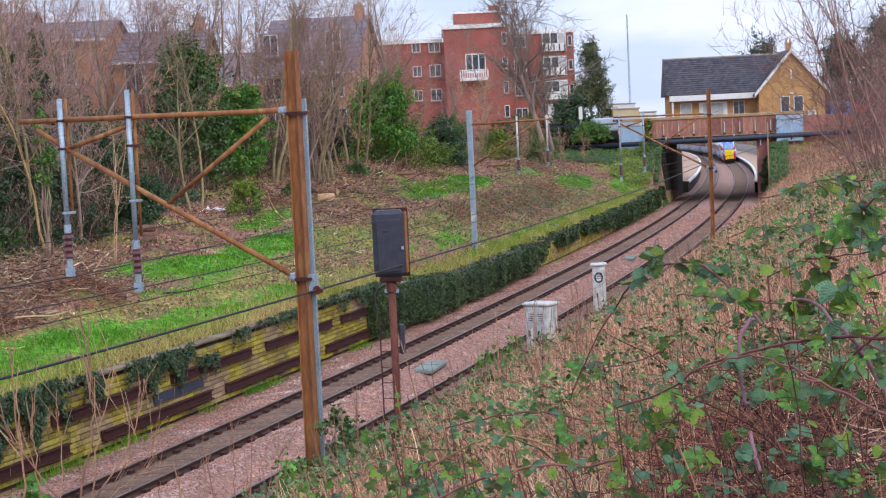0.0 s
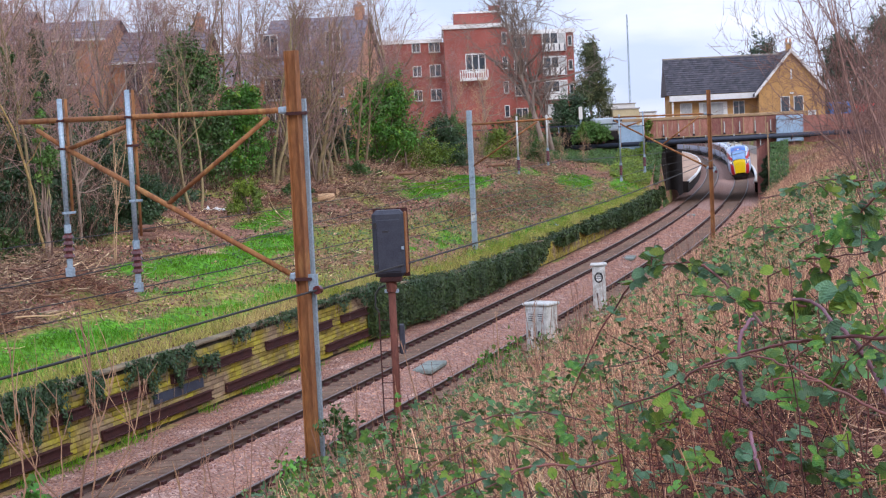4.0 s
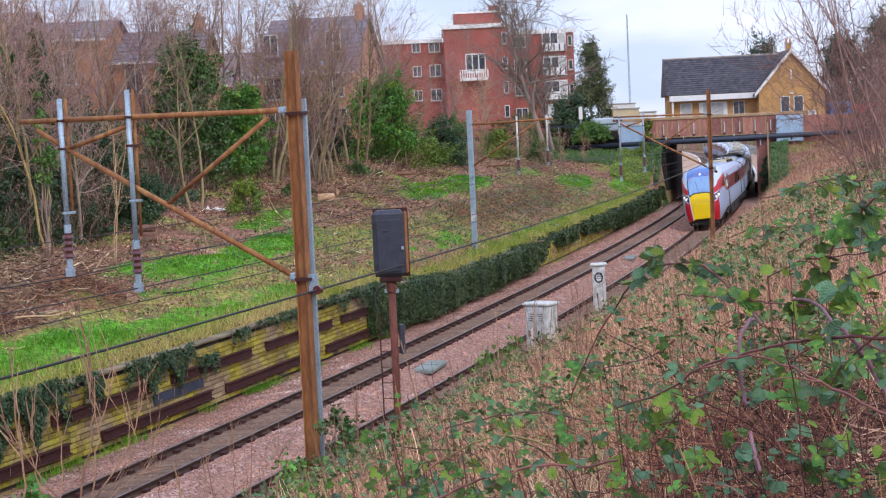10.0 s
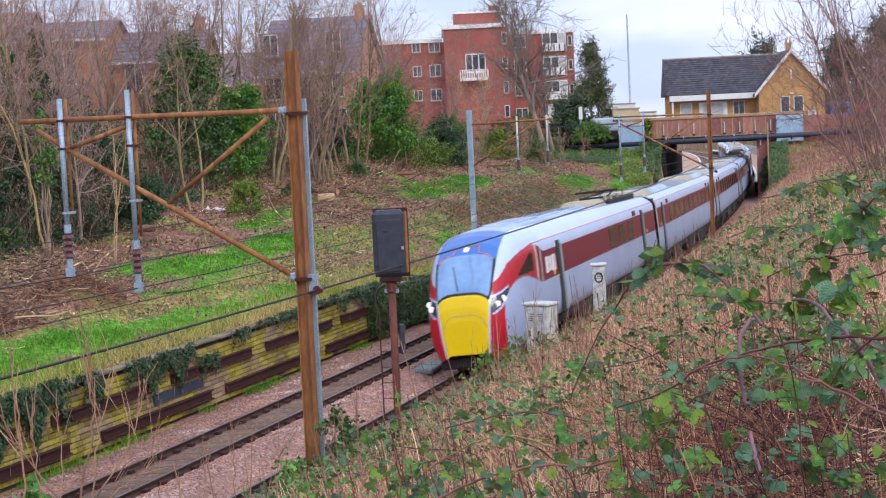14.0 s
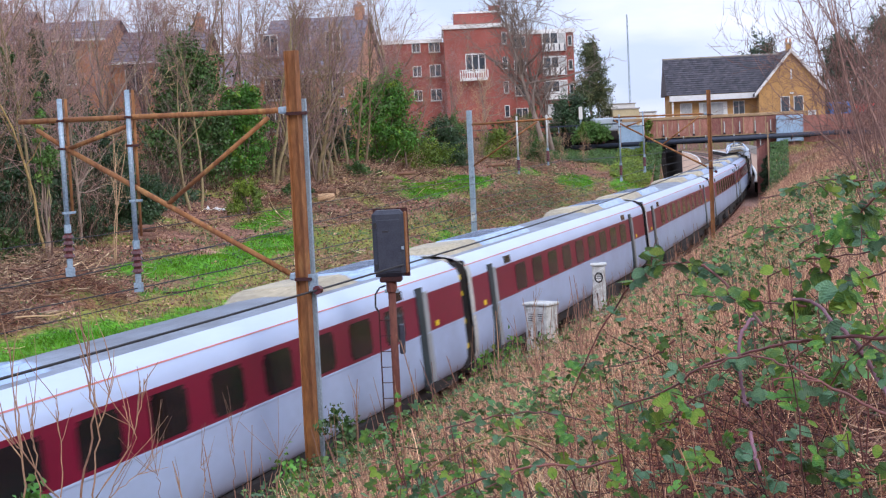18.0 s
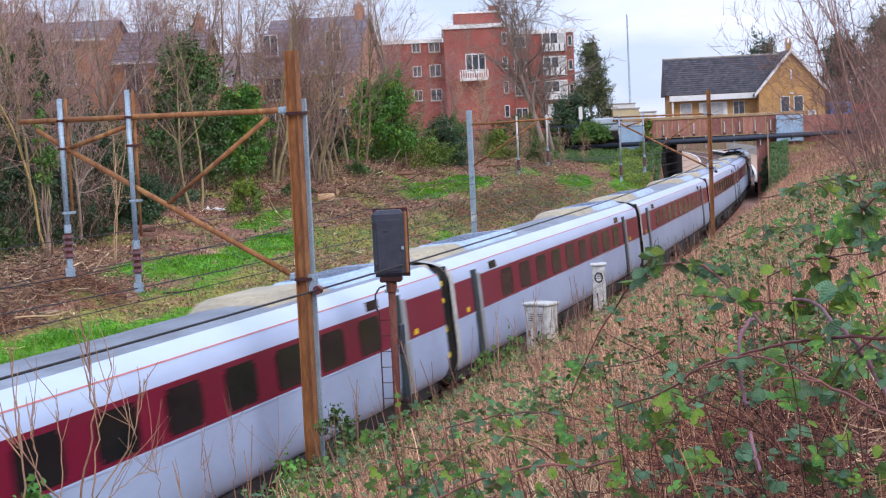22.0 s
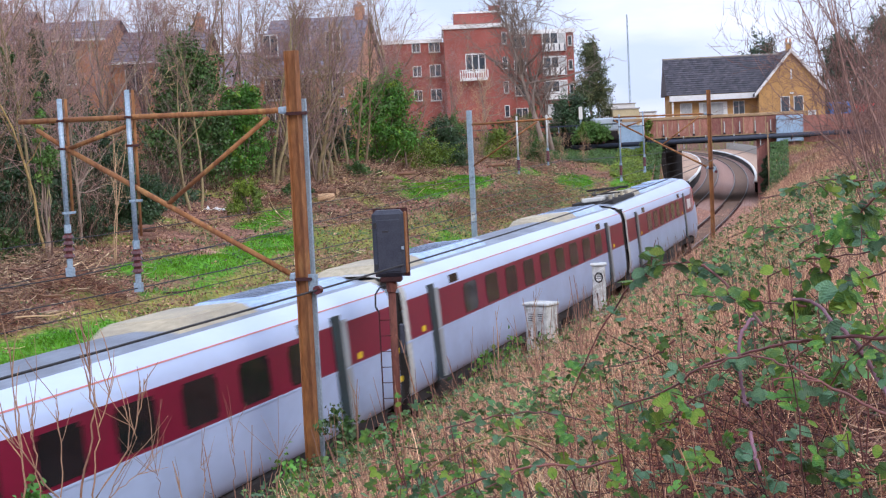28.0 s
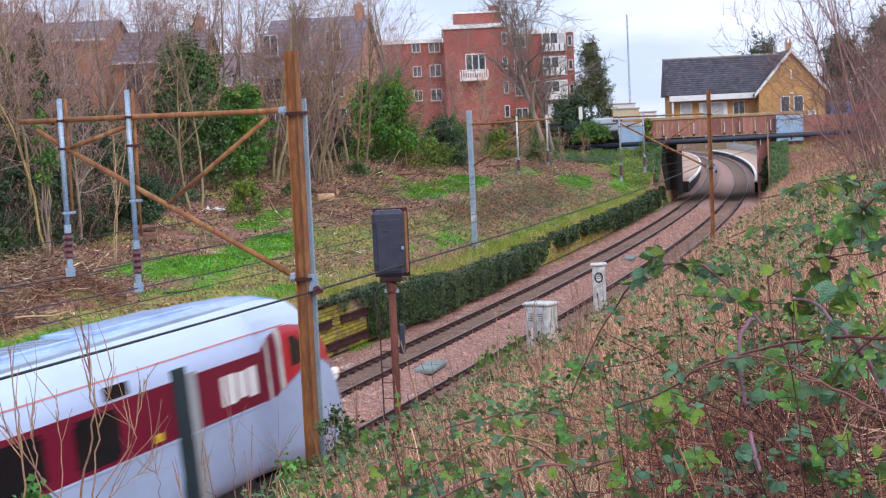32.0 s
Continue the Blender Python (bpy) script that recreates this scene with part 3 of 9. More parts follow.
def build_ballast_stones():
    """Loose granite stones lying on the ballast nearest the camera."""
    rng = np.random.default_rng(17)
    n = 170000
    s = -6 + 110 * rng.random(n) ** 2.0
    o = rng.uniform(-2.75, 6.1, n)
    z = np.interp(o, [p[0] for p in BED], [p[1] for p in BED])
    c = np.where(np.abs(o) < np.abs(o - SPACING), o, o - SPACING)
    bed = np.abs(c) < 0.66
    z = np.where(bed, -0.112 - 0.11 * (c + 0.69) / 1.38, z)
    rail = np.abs(np.abs(c) - GAUGE) < 0.13
    keep = ~rail & (~bed | (rng.random(n) < 0.22))
    s, o, z, bed = s[keep], o[keep], z[keep], bed[keep]
    n = len(s)
    x, y = xy(s, o)
    r = rng.uniform(0.016, 0.036, n) * np.where(bed, 0.75, 1.0) * np.interp(s, [0, 30, 100], [0.95, 1.2, 2.2])
    base = np.array([[1, 0, 0], [0, 1, 0], [-1, 0, 0], [0, -1, 0], [0, 0, 0.8]], float)
    v = base[None] * r[:, None, None] * rng.uniform(0.65, 1.25, (n, 5, 1))
    a = rng.uniform(0, 2 * np.pi, n)
    ca, sa = np.cos(a)[:, None], np.sin(a)[:, None]
    v = np.stack([v[..., 0] * ca - v[..., 1] * sa, v[..., 0] * sa + v[..., 1] * ca, v[..., 2]], -1) + np.stack([x, y, z], -1)[:, None]
    f = np.array([[0, 1, 4], [1, 2, 4], [2, 3, 4], [3, 0, 4]])
    f = (f[None] + (np.arange(n) * 5)[:, None, None]).reshape(-1, 3)
    tagged(ob_fast("ballast_stones", v.reshape(-1, 3), f, M_STONES), "loose pink and grey granite stones between and beside the rails", "ballast stones", kind="stuff")


build_ballast_stones()
near_track = build_track(0.0, "near_track")
far_track = build_track(SPACING, "far_track")
def so_of(x, y):
    d = (_X - x) ** 2 + (_Y - y) ** 2
    i = int(np.argmin(d))
    h = _H[i]
    dx, dy = x - _X[i], y - _Y[i]
    return float(_S[i] + dx * math.cos(h) + dy * math.sin(h)), float(-dx * math.sin(h) + dy * math.cos(h))


def soil(x, y):
    s, o = so_of(x, y)
    return float(rough_z(s, o))


# ---------------------------------------------------------------- retaining wall on the far side
def build_wall():
    w = thing("retaining_wall", Matrix.Identity(4), "mossy buff block retaining wall with rusty steel walings", "retaining wall", kind="structure")
    ss = np.arange(-20, 116, 1.0)
    v, f = sweep(ss, [(6.26, -0.6), (6.26, 1.40), (6.5, 1.40), (6.5, -0.6)])
    high = v[:, 2] > 0
    v[high, 2] = np.repeat(wall_top(ss), 2)
    core = ob_fast("wall_core", v, f, M_MORTAR, w)
    meshes = []
    for ln in (0.30, 0.36, 0.42):
        bm = bx(-ln / 2, ln / 2, -0.05, 0.05, -0.054, 0.054, bevel=0.008)
        me = bpy.data.meshes.new("block")
        bm.to_mesh(me)
        bm.free()
        me.materials.append(M_BRICKWALL)
        meshes.append((ln, me))
    vs, fs = [], []
    rr = random.Random(5)
    count = 0
    for row in range(13):
        z = -0.2 + row * 0.128
        s = -3.0 + rr.random() * 0.3
        while s < 84:
            ln, me = rr.choice(meshes)
            m = rail_frame(s + ln / 2, 6.22 + rr.uniform(-0.012, 0.014), z + 0.06)
            if z + 0.1 > wall_top(s):
                s += ln + 0.014
                continue
            if 9.3 < s < 17.6:
                b = new("block", me)
                b.parent, b.matrix_basis = w, m
                count += 1
            else:
                k = len(vs)
                for cx in (-ln / 2, ln / 2):
                    for cy in (-0.06, 0.06):
                        for cz in (-0.054, 0.054):
                            vs.append(m @ Vector((cx, cy, cz)))
                fs += [(k, k + 4, k + 5, k + 1), (k, k + 1, k + 3, k + 2), (k + 4, k + 6, k + 7, k + 5), (k + 1, k + 5, k + 7, k + 3)]
            s += ln + 0.014
    rest = ob_from("blocks_further_along", vs, fs, M_BRICKREST, w)
    rest["kind"] = "stuff"
    cop = None
    for s in np.arange(-3, 60, 0.62):
        if cop is None:
            cop = part("coping_stone", bx(-0.3, 0.3, -0.2, 0.16, 0, 0.07, bevel=0.015), M_WALLCOPING, w)
            me = cop.data
        else:
            cop = new("coping_stone", me)
            cop.parent = w
        cop.matrix_basis = rail_frame(s, 6.34 + rr.uniform(-0.02, 0.02), float(wall_top(s)) + 0.04 + rr.uniform(-0.01, 0.015))
    # rusty walings: channel beams bolted along the face
    for a, b, z in ((-2, 7.6, 0.12), (8.4, 13.2, 0.12), (14.6, 20.1, 0.10), (21.0, 26.4, 0.1), (28.2, 32.4, 0.1), (3, 11.2, 0.82), (12.6, 16.8, 0.82), (18.0, 22.7, 0.84), (23.7, 28.8, 0.84), (29.6, 33.0, 0.84)):
        q = np.linspace(a, b, 12)
        vv, ff = sweep(q, [(6.16, z - 0.12), (6.03, z - 0.12), (6.03, z - 0.095), (6.10, z - 0.09), (6.10, z + 0.09), (6.03, z + 0.095), (6.03, z + 0.12), (6.16, z + 0.12)])
        n = len(vv)
        ends = [list(range(8)), list(range(n - 8, n))]
        ob_from("waling_beam", vv, [tuple(x) for x in ff] + ends, M_RUSTDARK, w, False)["label"] = "dark rusty steel channel"
    pn = part("blue_plate", bx(-1.3, 1.3, -0.02, 0.02, -0.12, 0.12), M_GIRDER, w, "dark blue plate fixed low on the wall")
    pn.matrix_basis = rail_frame(18.4, 6.14, 0.48)
    return w


build_wall()


# ---------------------------------------------------------------- leaf clouds
def leaf_quads(pts, nrm, size, rng, droop=0.0):
    """A folded rhombic leaf at each point, turned at random round its outward direction."""
    n = len(pts)
    nrm = nrm / (np.linalg.norm(nrm, axis=1, keepdims=True) + 1e-9)
    nrm = nrm + rng.normal(0, 0.45, (n, 3))
    nrm /= np.linalg.norm(nrm, axis=1, keepdims=True) + 1e-9
    r = rng.normal(0, 1, (n, 3))
    r[:, 2] -= droop
    u = r - (r * nrm).sum(1, keepdims=True) * nrm
    u /= np.linalg.norm(u, axis=1, keepdims=True) + 1e-9
    w = np.cross(nrm, u)
    sz = size * rng.uniform(0.6, 1.35, (n, 1))
    a = pts - u * sz * 0.5
    b = pts + w * sz * 0.33 + nrm * sz * 0.12
    c = pts + u * sz * 0.5
    d = pts - w * sz * 0.33 + nrm * sz * 0.12
    v = np.stack([a, b, c, d], 1).reshape(-1, 3)
    f = np.arange(n * 4).reshape(n, 4)
    return v, f


def build_hedge():
    h = thing("ivy_hedge", Matrix.Identity(4), "dense dark green ivy hedge trailing over the trackside wall", "hedge")
    rng = np.random.default_rng(3)
    ss = np.arange(32.0, 114.0, 0.5)

    def lump(s):
        return 0.13 * np.sin(s * 1.9) + 0.1 * np.sin(s * 0.83 + 1) + 0.08 * np.sin(s * 4.3)

    def bare(s):
        return np.clip(1.3 - np.minimum(np.abs(s - 61.0) / 1.5, np.abs(s - 69.0) / 1.6), 0, 1)
    top = wall_top(ss) + 0.1 + 0.8 * lump(ss) - 0.15 * bare(ss)
    face = 5.75 - lump(ss) + 0.55 * bare(ss) + np.interp(ss, [32, 36, 52, 60, 114], [0.1, -0.25, -0.2, 0.15, 0.1])
    low = np.interp(ss, [32, 44, 56, 60, 76, 84, 114], [-0.1, -0.1, 0.0, 0.42, 0.42, 0.0, -0.05]) + 0.35 * bare(ss)
    x0, y0 = xy(ss, face + 0.14)
    x1, y1 = xy(ss, np.full_like(ss, 6.75))
    v = np.stack([np.stack([x0, y0, low + 0.1], -1), np.stack([x0, y0, top - 0.14], -1), np.stack([x1, y1, top - 0.1], -1)], 1)
    idx = np.arange(len(ss) * 3).reshape(-1, 3)
    f = np.stack([idx[:-1, :-1], idx[1:, :-1], idx[1:, 1:], idx[:-1, 1:]], -1).reshape(-1, 4)
    ob_fast("hedge_core", v.reshape(-1, 3), f, M_LEAFDARK, h)
    n = 60000
    s = 32 + 82 * rng.random(n) ** 1.25
    tt = rng.random(n)
    fo, to, lo = np.interp(s, ss, face), np.interp(s, ss, top), np.interp(s, ss, low)
    on_face = rng.random(n) < 0.72
    o = np.where(on_face, fo + 0.08 * rng.normal(0, 1, n), fo + tt * 0.95)
    z = np.where(on_face, lo + tt * (to - lo), to + 0.05 * rng.normal(0, 1, n))
    x, y = xy(s, o)
    hh = np.interp(s, _S, _H)
    nr = np.where(on_face[:, None], np.stack([np.sin(hh), -np.cos(hh), np.full(n, 0.35)], -1), np.array([0.0, 0, 1.0]))
    v, f = leaf_quads(np.stack([x, y, z], -1), nr, np.interp(s, [32, 114], [0.085, 0.17])[:, None], rng, 1.5)
    lv = ob_fast("hedge_leaves", v, f, M_LEAFHEDGE, h)
    lv["kind"] = "stuff"


build_hedge()


def wall_ivy(s0, s1, z0, z1, n, seed):
    t = thing("ivy_clump", rail_frame((s0 + s1) / 2, 6.1, 0), "clump of dark ivy hanging over the block wall", "ivy", "ivy clumps on the wall")
    rng = np.random.default_rng(seed)
    u = rng.beta(2, 2, n)
    L = s1 - s0
    hang = z0 + (z1 - z0) * (0.25 + 0.5 * np.abs(np.sin(u * 9 + seed)))
    z = z1 - (z1 - hang) * rng.random(n) ** 0.8
    p = np.stack([(u - 0.5) * L, -0.06 - 0.14 * rng.random(n) * np.sin(np.pi * u), z], -1)
    v, f = leaf_quads(p, np.tile([0, -1.0, 0.3], (n, 1)), np.full((n, 1), 0.085), rng, 2.0)
    ob_fast("ivy_leaves", v, f, M_LEAFDARK, t)["kind"] = "stuff"
    st = []
    for i in range(14):
        a = rng.uniform(-0.42, 0.42) * L
        zz = np.linspace(z1, z0 + 0.5 * (z1 - z0) * rng.random(), 5)
        st.append(np.stack([a + 0.05 * rng.normal(0, 1, 5), np.full(5, -0.03), zz], -1))
    v, f = poly_tubes(st, np.full((14, 5), 0.008))
    ob_fast("ivy_stemwork", v, f, M_BARK, t)["kind"] = "stuff"


for a, b, z0, z1, n, sd in ((9.6, 13.3, -0.1, 1.75, 3600, 1), (13.8, 14.7, 0.6, 1.45, 420, 2), (15.4, 19.4, 0.15, 1.62, 1900, 3), (19.2, 20.6, 0.35, 1.2, 420, 4), (21.2, 22.6, 1.0, 1.6, 220, 5), (24.2, 26.4, 0.9, 1.7, 420, 6), (28.2, 33.5, 0.75, 1.75, 1100, 7), (13.0, 14.6, 1.25, 1.66, 160, 8), (22.8, 24.4, 1.3, 1.66, 160, 9), (26.0, 29.4, 1.25, 1.7, 420, 10), (6.0, 10.2, 0.9, 1.75, 1500, 11)):
    wall_ivy(a, b, z0, z1, n, sd)


# ---------------------------------------------------------------- bridge
def build_bridge():
    S0 = 117.0
    B = rail_frame(S0, 0, 0)
    br = thing("road_bridge", B, "road bridge with blue-grey girder and red brick parapet over the tracks", "bridge", kind="structure")
    # abutments; the far one's near-black brick holds the shade under the deck
    part("abutment", bx(0.0, 14.4, 5.75, 8.2, -0.6, 5.1), M_DARKBRICK, br, "brick abutment darkened for the shade under the deck")
    part("abutment", bx(0.0, 11.6, -6.0, -2.05, -0.6, 5.1), M_BRIDGEBRICK, br, "brown brick abutment")
    # carries the abutment's near-black face on beyond the deck
    part("approach_wall", bx(14.4, 21, 5.75, 6.4, -0.6, 4.0), M_DARKBRICK, br, "near-black brick approach wall")
    part("bearing_shelf", bx(-0.1, 14.5, 5.6, 8.3, 4.75, 5.05), M_CONC, br)
    part("deck", bx(0.2, 14.4, -6.2, 9.0, 5.12, 5.85), M_TDARKDECK, br, "dark deck soffit")
    for x in (2.2, 4.4, 6.6, 8.8, 11.0, 13.2):
        part("cross_beam", bx(x - 0.15, x + 0.15, -2.9, 5.7, 4.9, 5.118), M_GIRDER, br)
    gd = part("girder", bx(-0.12, 0.12, -6.6, 9.3, 5.12, 5.5), M_GIRDER, br, "blue-grey riveted girder")
    part("girder_flange", bx(-0.28, 0.28, -6.6, 9.3, 5.06, 5.118), M_GIRDER, gd)
    part("girder_flange", bx(-0.3, 0.3, -6.6, 9.3, 5.502, 5.58), M_COPING, gd)
    pipe = part("service_pipe", tube(tb((-0.55, -9.5, 5.35), (-0.55, 13.9, 5.05), 0.2, n=14), (-0.55, -9.5, 5.35), (-0.55, -12, 5.2), 0.2), M_GIRDER, br, "thick blue-black service pipe", True)
    for y in (-8, -5, 11, 13.2):
        part("pipe_bracket", bx(-0.62, -0.1, y - 0.06, y + 0.06, 4.9, 5.5), M_RUSTDARK, pipe)
    # parapet of brick panels between piers
    for y0, y1 in ((-3.8, 7.3),):
        rr = random.Random(8)
        n = 12
        for i in range(n):
            a, b = y0 + (y1 - y0) * i / n, y0 + (y1 - y0) * (i + 1) / n
            part("parapet_panel", bx(-0.2, 0.16, a + 0.012, b - 0.012, 5.585, 7.05, bevel=0.01), M_BRIDGEBRICK, br)
        for i in range(n + 1):
            a = y0 + (y1 - y0) * i / n
            part("parapet_rib", bx(-0.235, -0.2, a - 0.05, a + 0.05, 5.6, 7.0), M_COPING, br)
        for row in range(15):
            z = 5.62 + row * 0.094
            part("mortar_course", bx(-0.206, -0.2, y0, y1, z, z + 0.008), M_COPING, br)
    part("parapet_coping", bx(-0.3, 0.26, -6.4, 9.4, 7.05, 7.32, bevel=0.04), M_COPING, br, "tan coping along the parapet")
    part("rear_parapet", bx(14.0, 14.4, -6.2, 9.0, 5.85, 7.3), M_BRIDGEBRICK, br)
    for y in (-3.3, -2.0, -0.7, 0.6, 1.9, 3.2, 4.5, 5.8, 7.0):
        b = part("white_bracket", bx(-0.34, -0.26, y - 0.04, y + 0.04, 5.75, 6.7), M_WHITEPOST, br, "white-painted bracket")
        part("bracket_foot", bx(-0.4, -0.24, y - 0.09, y + 0.09, 5.62, 5.75), M_WIRE, b)
    for y in (2.2, 4.1, 5.6, -0.2, -2.4):
        part("hanger_insulator", tb((-0.4, y, 4.55), (-0.4, y, 5.6), 0.05), M_WHITEPOST, br)
    for y0, y1 in ((7.4, 9.6), (-6.0, -3.75)):
        pnl = part("steel_screen", bx(-0.55, -0.4, y0, y1, 4.5 if y0 > 0 else 4.75, 6.75 if y0 > 0 else 7.0, bevel=0.02), M_BLUEBOX, br, "pale blue steel safety screen")
        for z in (4.8, 6.66):
            part("screen_rail", bx(-0.6, -0.55, y0, y1, z, z + 0.06), M_GALV, pnl)
        for y in (y0 + 0.05, y1 - 0.1):
            part("screen_rail", bx(-0.6, -0.55, y, y + 0.06, 4.86, 6.66), M_GALV, pnl)
    # wing walls; the far one's near-black holds the shade below the pipe
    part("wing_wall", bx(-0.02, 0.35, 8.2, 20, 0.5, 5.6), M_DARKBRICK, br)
    part("wing_wall", bx(-0.02, 0.35, -14, -4.6, 3.0, 6.9), M_BRIDGEBRICK, br, "red brick wing wall")
    part("road_wall", bx(-0.25, 0.05, 9.8, 40, 5.6, 6.35), M_DARKBRICK, br, "low near-black roadside wall")
    for y in np.arange(10.2, 34, 1.6):
        part("rail_post", bx(-0.12, -0.06, y - 0.03, y + 0.03, 6.35, 7.0), M_GALV, br)
    part("road_rail", bx(-0.13, -0.05, 9.8, 34, 6.9, 7.02), M_GIRDER, br)
    rd = part("road", bx(0.3, 13.9, -80, 90, 5.86, 5.95), M_TARMAC, br, "tarmac road across the bridge")
    part("road_kerb", bx(0.32, 1.9, -80, 90, 5.952, 6.07), M_CONC, rd)
    return br


M_TDARKDECK = mat("dark_deck_concrete", (0.07, 0.065, 0.06), (0.05, 0.05, 0.05), 0.9, 1, 20, 0.2)
build_bridge()

# platforms and station retaining walls beyond the bridge
def build_platform(name, a, b, prof, edge_o):
    t = thing(name, Matrix.Identity(4), "curved station platform with a pale edge", "platform", "station platforms", "structure")
    q = np.arange(a, b, 3.0)
    swept("platform_top", q, prof, M_PLATFORM, t)
    e0 = edge_o
    swept("platform_edge", q, [(e0 - 0.02, 0.72), (e0 - 0.02, 0.93), (e0 + 0.22, 0.93), (e0 + 0.22, 0.8)] if e0 > 0 else [(e0 + 0.02, 0.72), (e0 + 0.02, 0.93), (e0 - 0.22, 0.93), (e0 - 0.22, 0.8)], M_WHITE, t)
    sgn = 1 if e0 > 0 else -1
    swept("platform_wall", q, [(e0 + sgn * 0.1, -0.4), (e0 + sgn * 0.1, 0.9)], M_DARKBRICK, t)
    swept("rear_wall", q, [(e0 + sgn * 3.6, 0.8), (e0 + sgn * 3.6, 2.3), (e0 + sgn * 3.9, 2.3)], M_CONC, t)
    # shade below the platform end is put into the near-black wall colour
    ob_from("platform_end", [at(a, e0 + sgn * 0.1, -0.4), at(a, e0 + sgn * 3.6, -0.4), at(a, e0 + sgn * 3.6, 0.9), at(a, e0 + sgn * 0.1, 0.9)], [(0, 1, 2, 3)], M_DARKBRICK, t)


build_platform("far_platform", 139.0, 330.0, [(SPACING + 1.5, 0.9), (SPACING + 5.1, 0.92)], SPACING + 1.5)
build_platform("near_platform", 129.0, 330.0, [(-1.5, 0.9), (-5.1, 0.92)], -1.5)


# ---------------------------------------------------------------- buildings
def window(parent, m, w, h, frame_mat=None, bars=1, depth=0.08, blind=False):
    fm = frame_mat or M_WHITE
    f = part("window", bx(-w / 2, w / 2, -depth, 0.02, -h / 2, h / 2), fm, parent)
    f.matrix_basis = m
    n = bars + 1
    for i in range(n):
        a = -w / 2 + 0.07 + i * (w - 0.07) / n
        b = a + (w - 0.07) / n - 0.07
        part("pane", bx(a, b, -depth - 0.012, -depth - 0.004, -h / 2 + 0.07, h / 2 - 0.07), M_BLINDSKY if blind and i == 0 else M_GLASS, f)
    part("sill", bx(-w / 2 - 0.08, w / 2 + 0.08, -depth - 0.1, 0, -h / 2 - 0.09, -h / 2), M_CONC, f)
    return f


def roof_slates(parent, quad, nu, nv, mtl):
    """Slates laid in lapped rows on a roof plane given by four corners (eaves left, eaves right, ridge right, ridge left)."""
    a, b, c, d = [Vector(p) for p in quad]
    nrm = (b - a).cross(d - a).normalized()
    vs, fs = [], []
    for j in range(nv):
        for i in range(nu):
            off = 0.5 if j % 2 else 0.0
            u0, u1 = min(1, (i + off) / (nu + 0.5)), min(1, (i + off + 0.96) / (nu + 0.5))
            v0, v1 = j / nv, min(1.0, (j + 1.12) / nv)
            p = [a.lerp(b, u0).lerp(d.lerp(c, u0), v0), a.lerp(b, u1).lerp(d.lerp(c, u1), v0), a.lerp(b, u1).lerp(d.lerp(c, u1), v1), a.lerp(b, u0).lerp(d.lerp(c, u0), v1)]
            k = len(vs)
            vs += [p[0] + nrm * 0.05, p[1] + nrm * 0.05, p[2] + nrm * 0.012, p[3] + nrm * 0.012, p[0] + nrm * 0.01, p[1] + nrm * 0.01]
            fs += [(k, k + 1, k + 2, k + 3), (k, k + 4, k + 5, k + 1)]
    o = ob_from("slate_covering", vs, fs, mtl, parent)
    o["kind"] = "stuff"
    return o


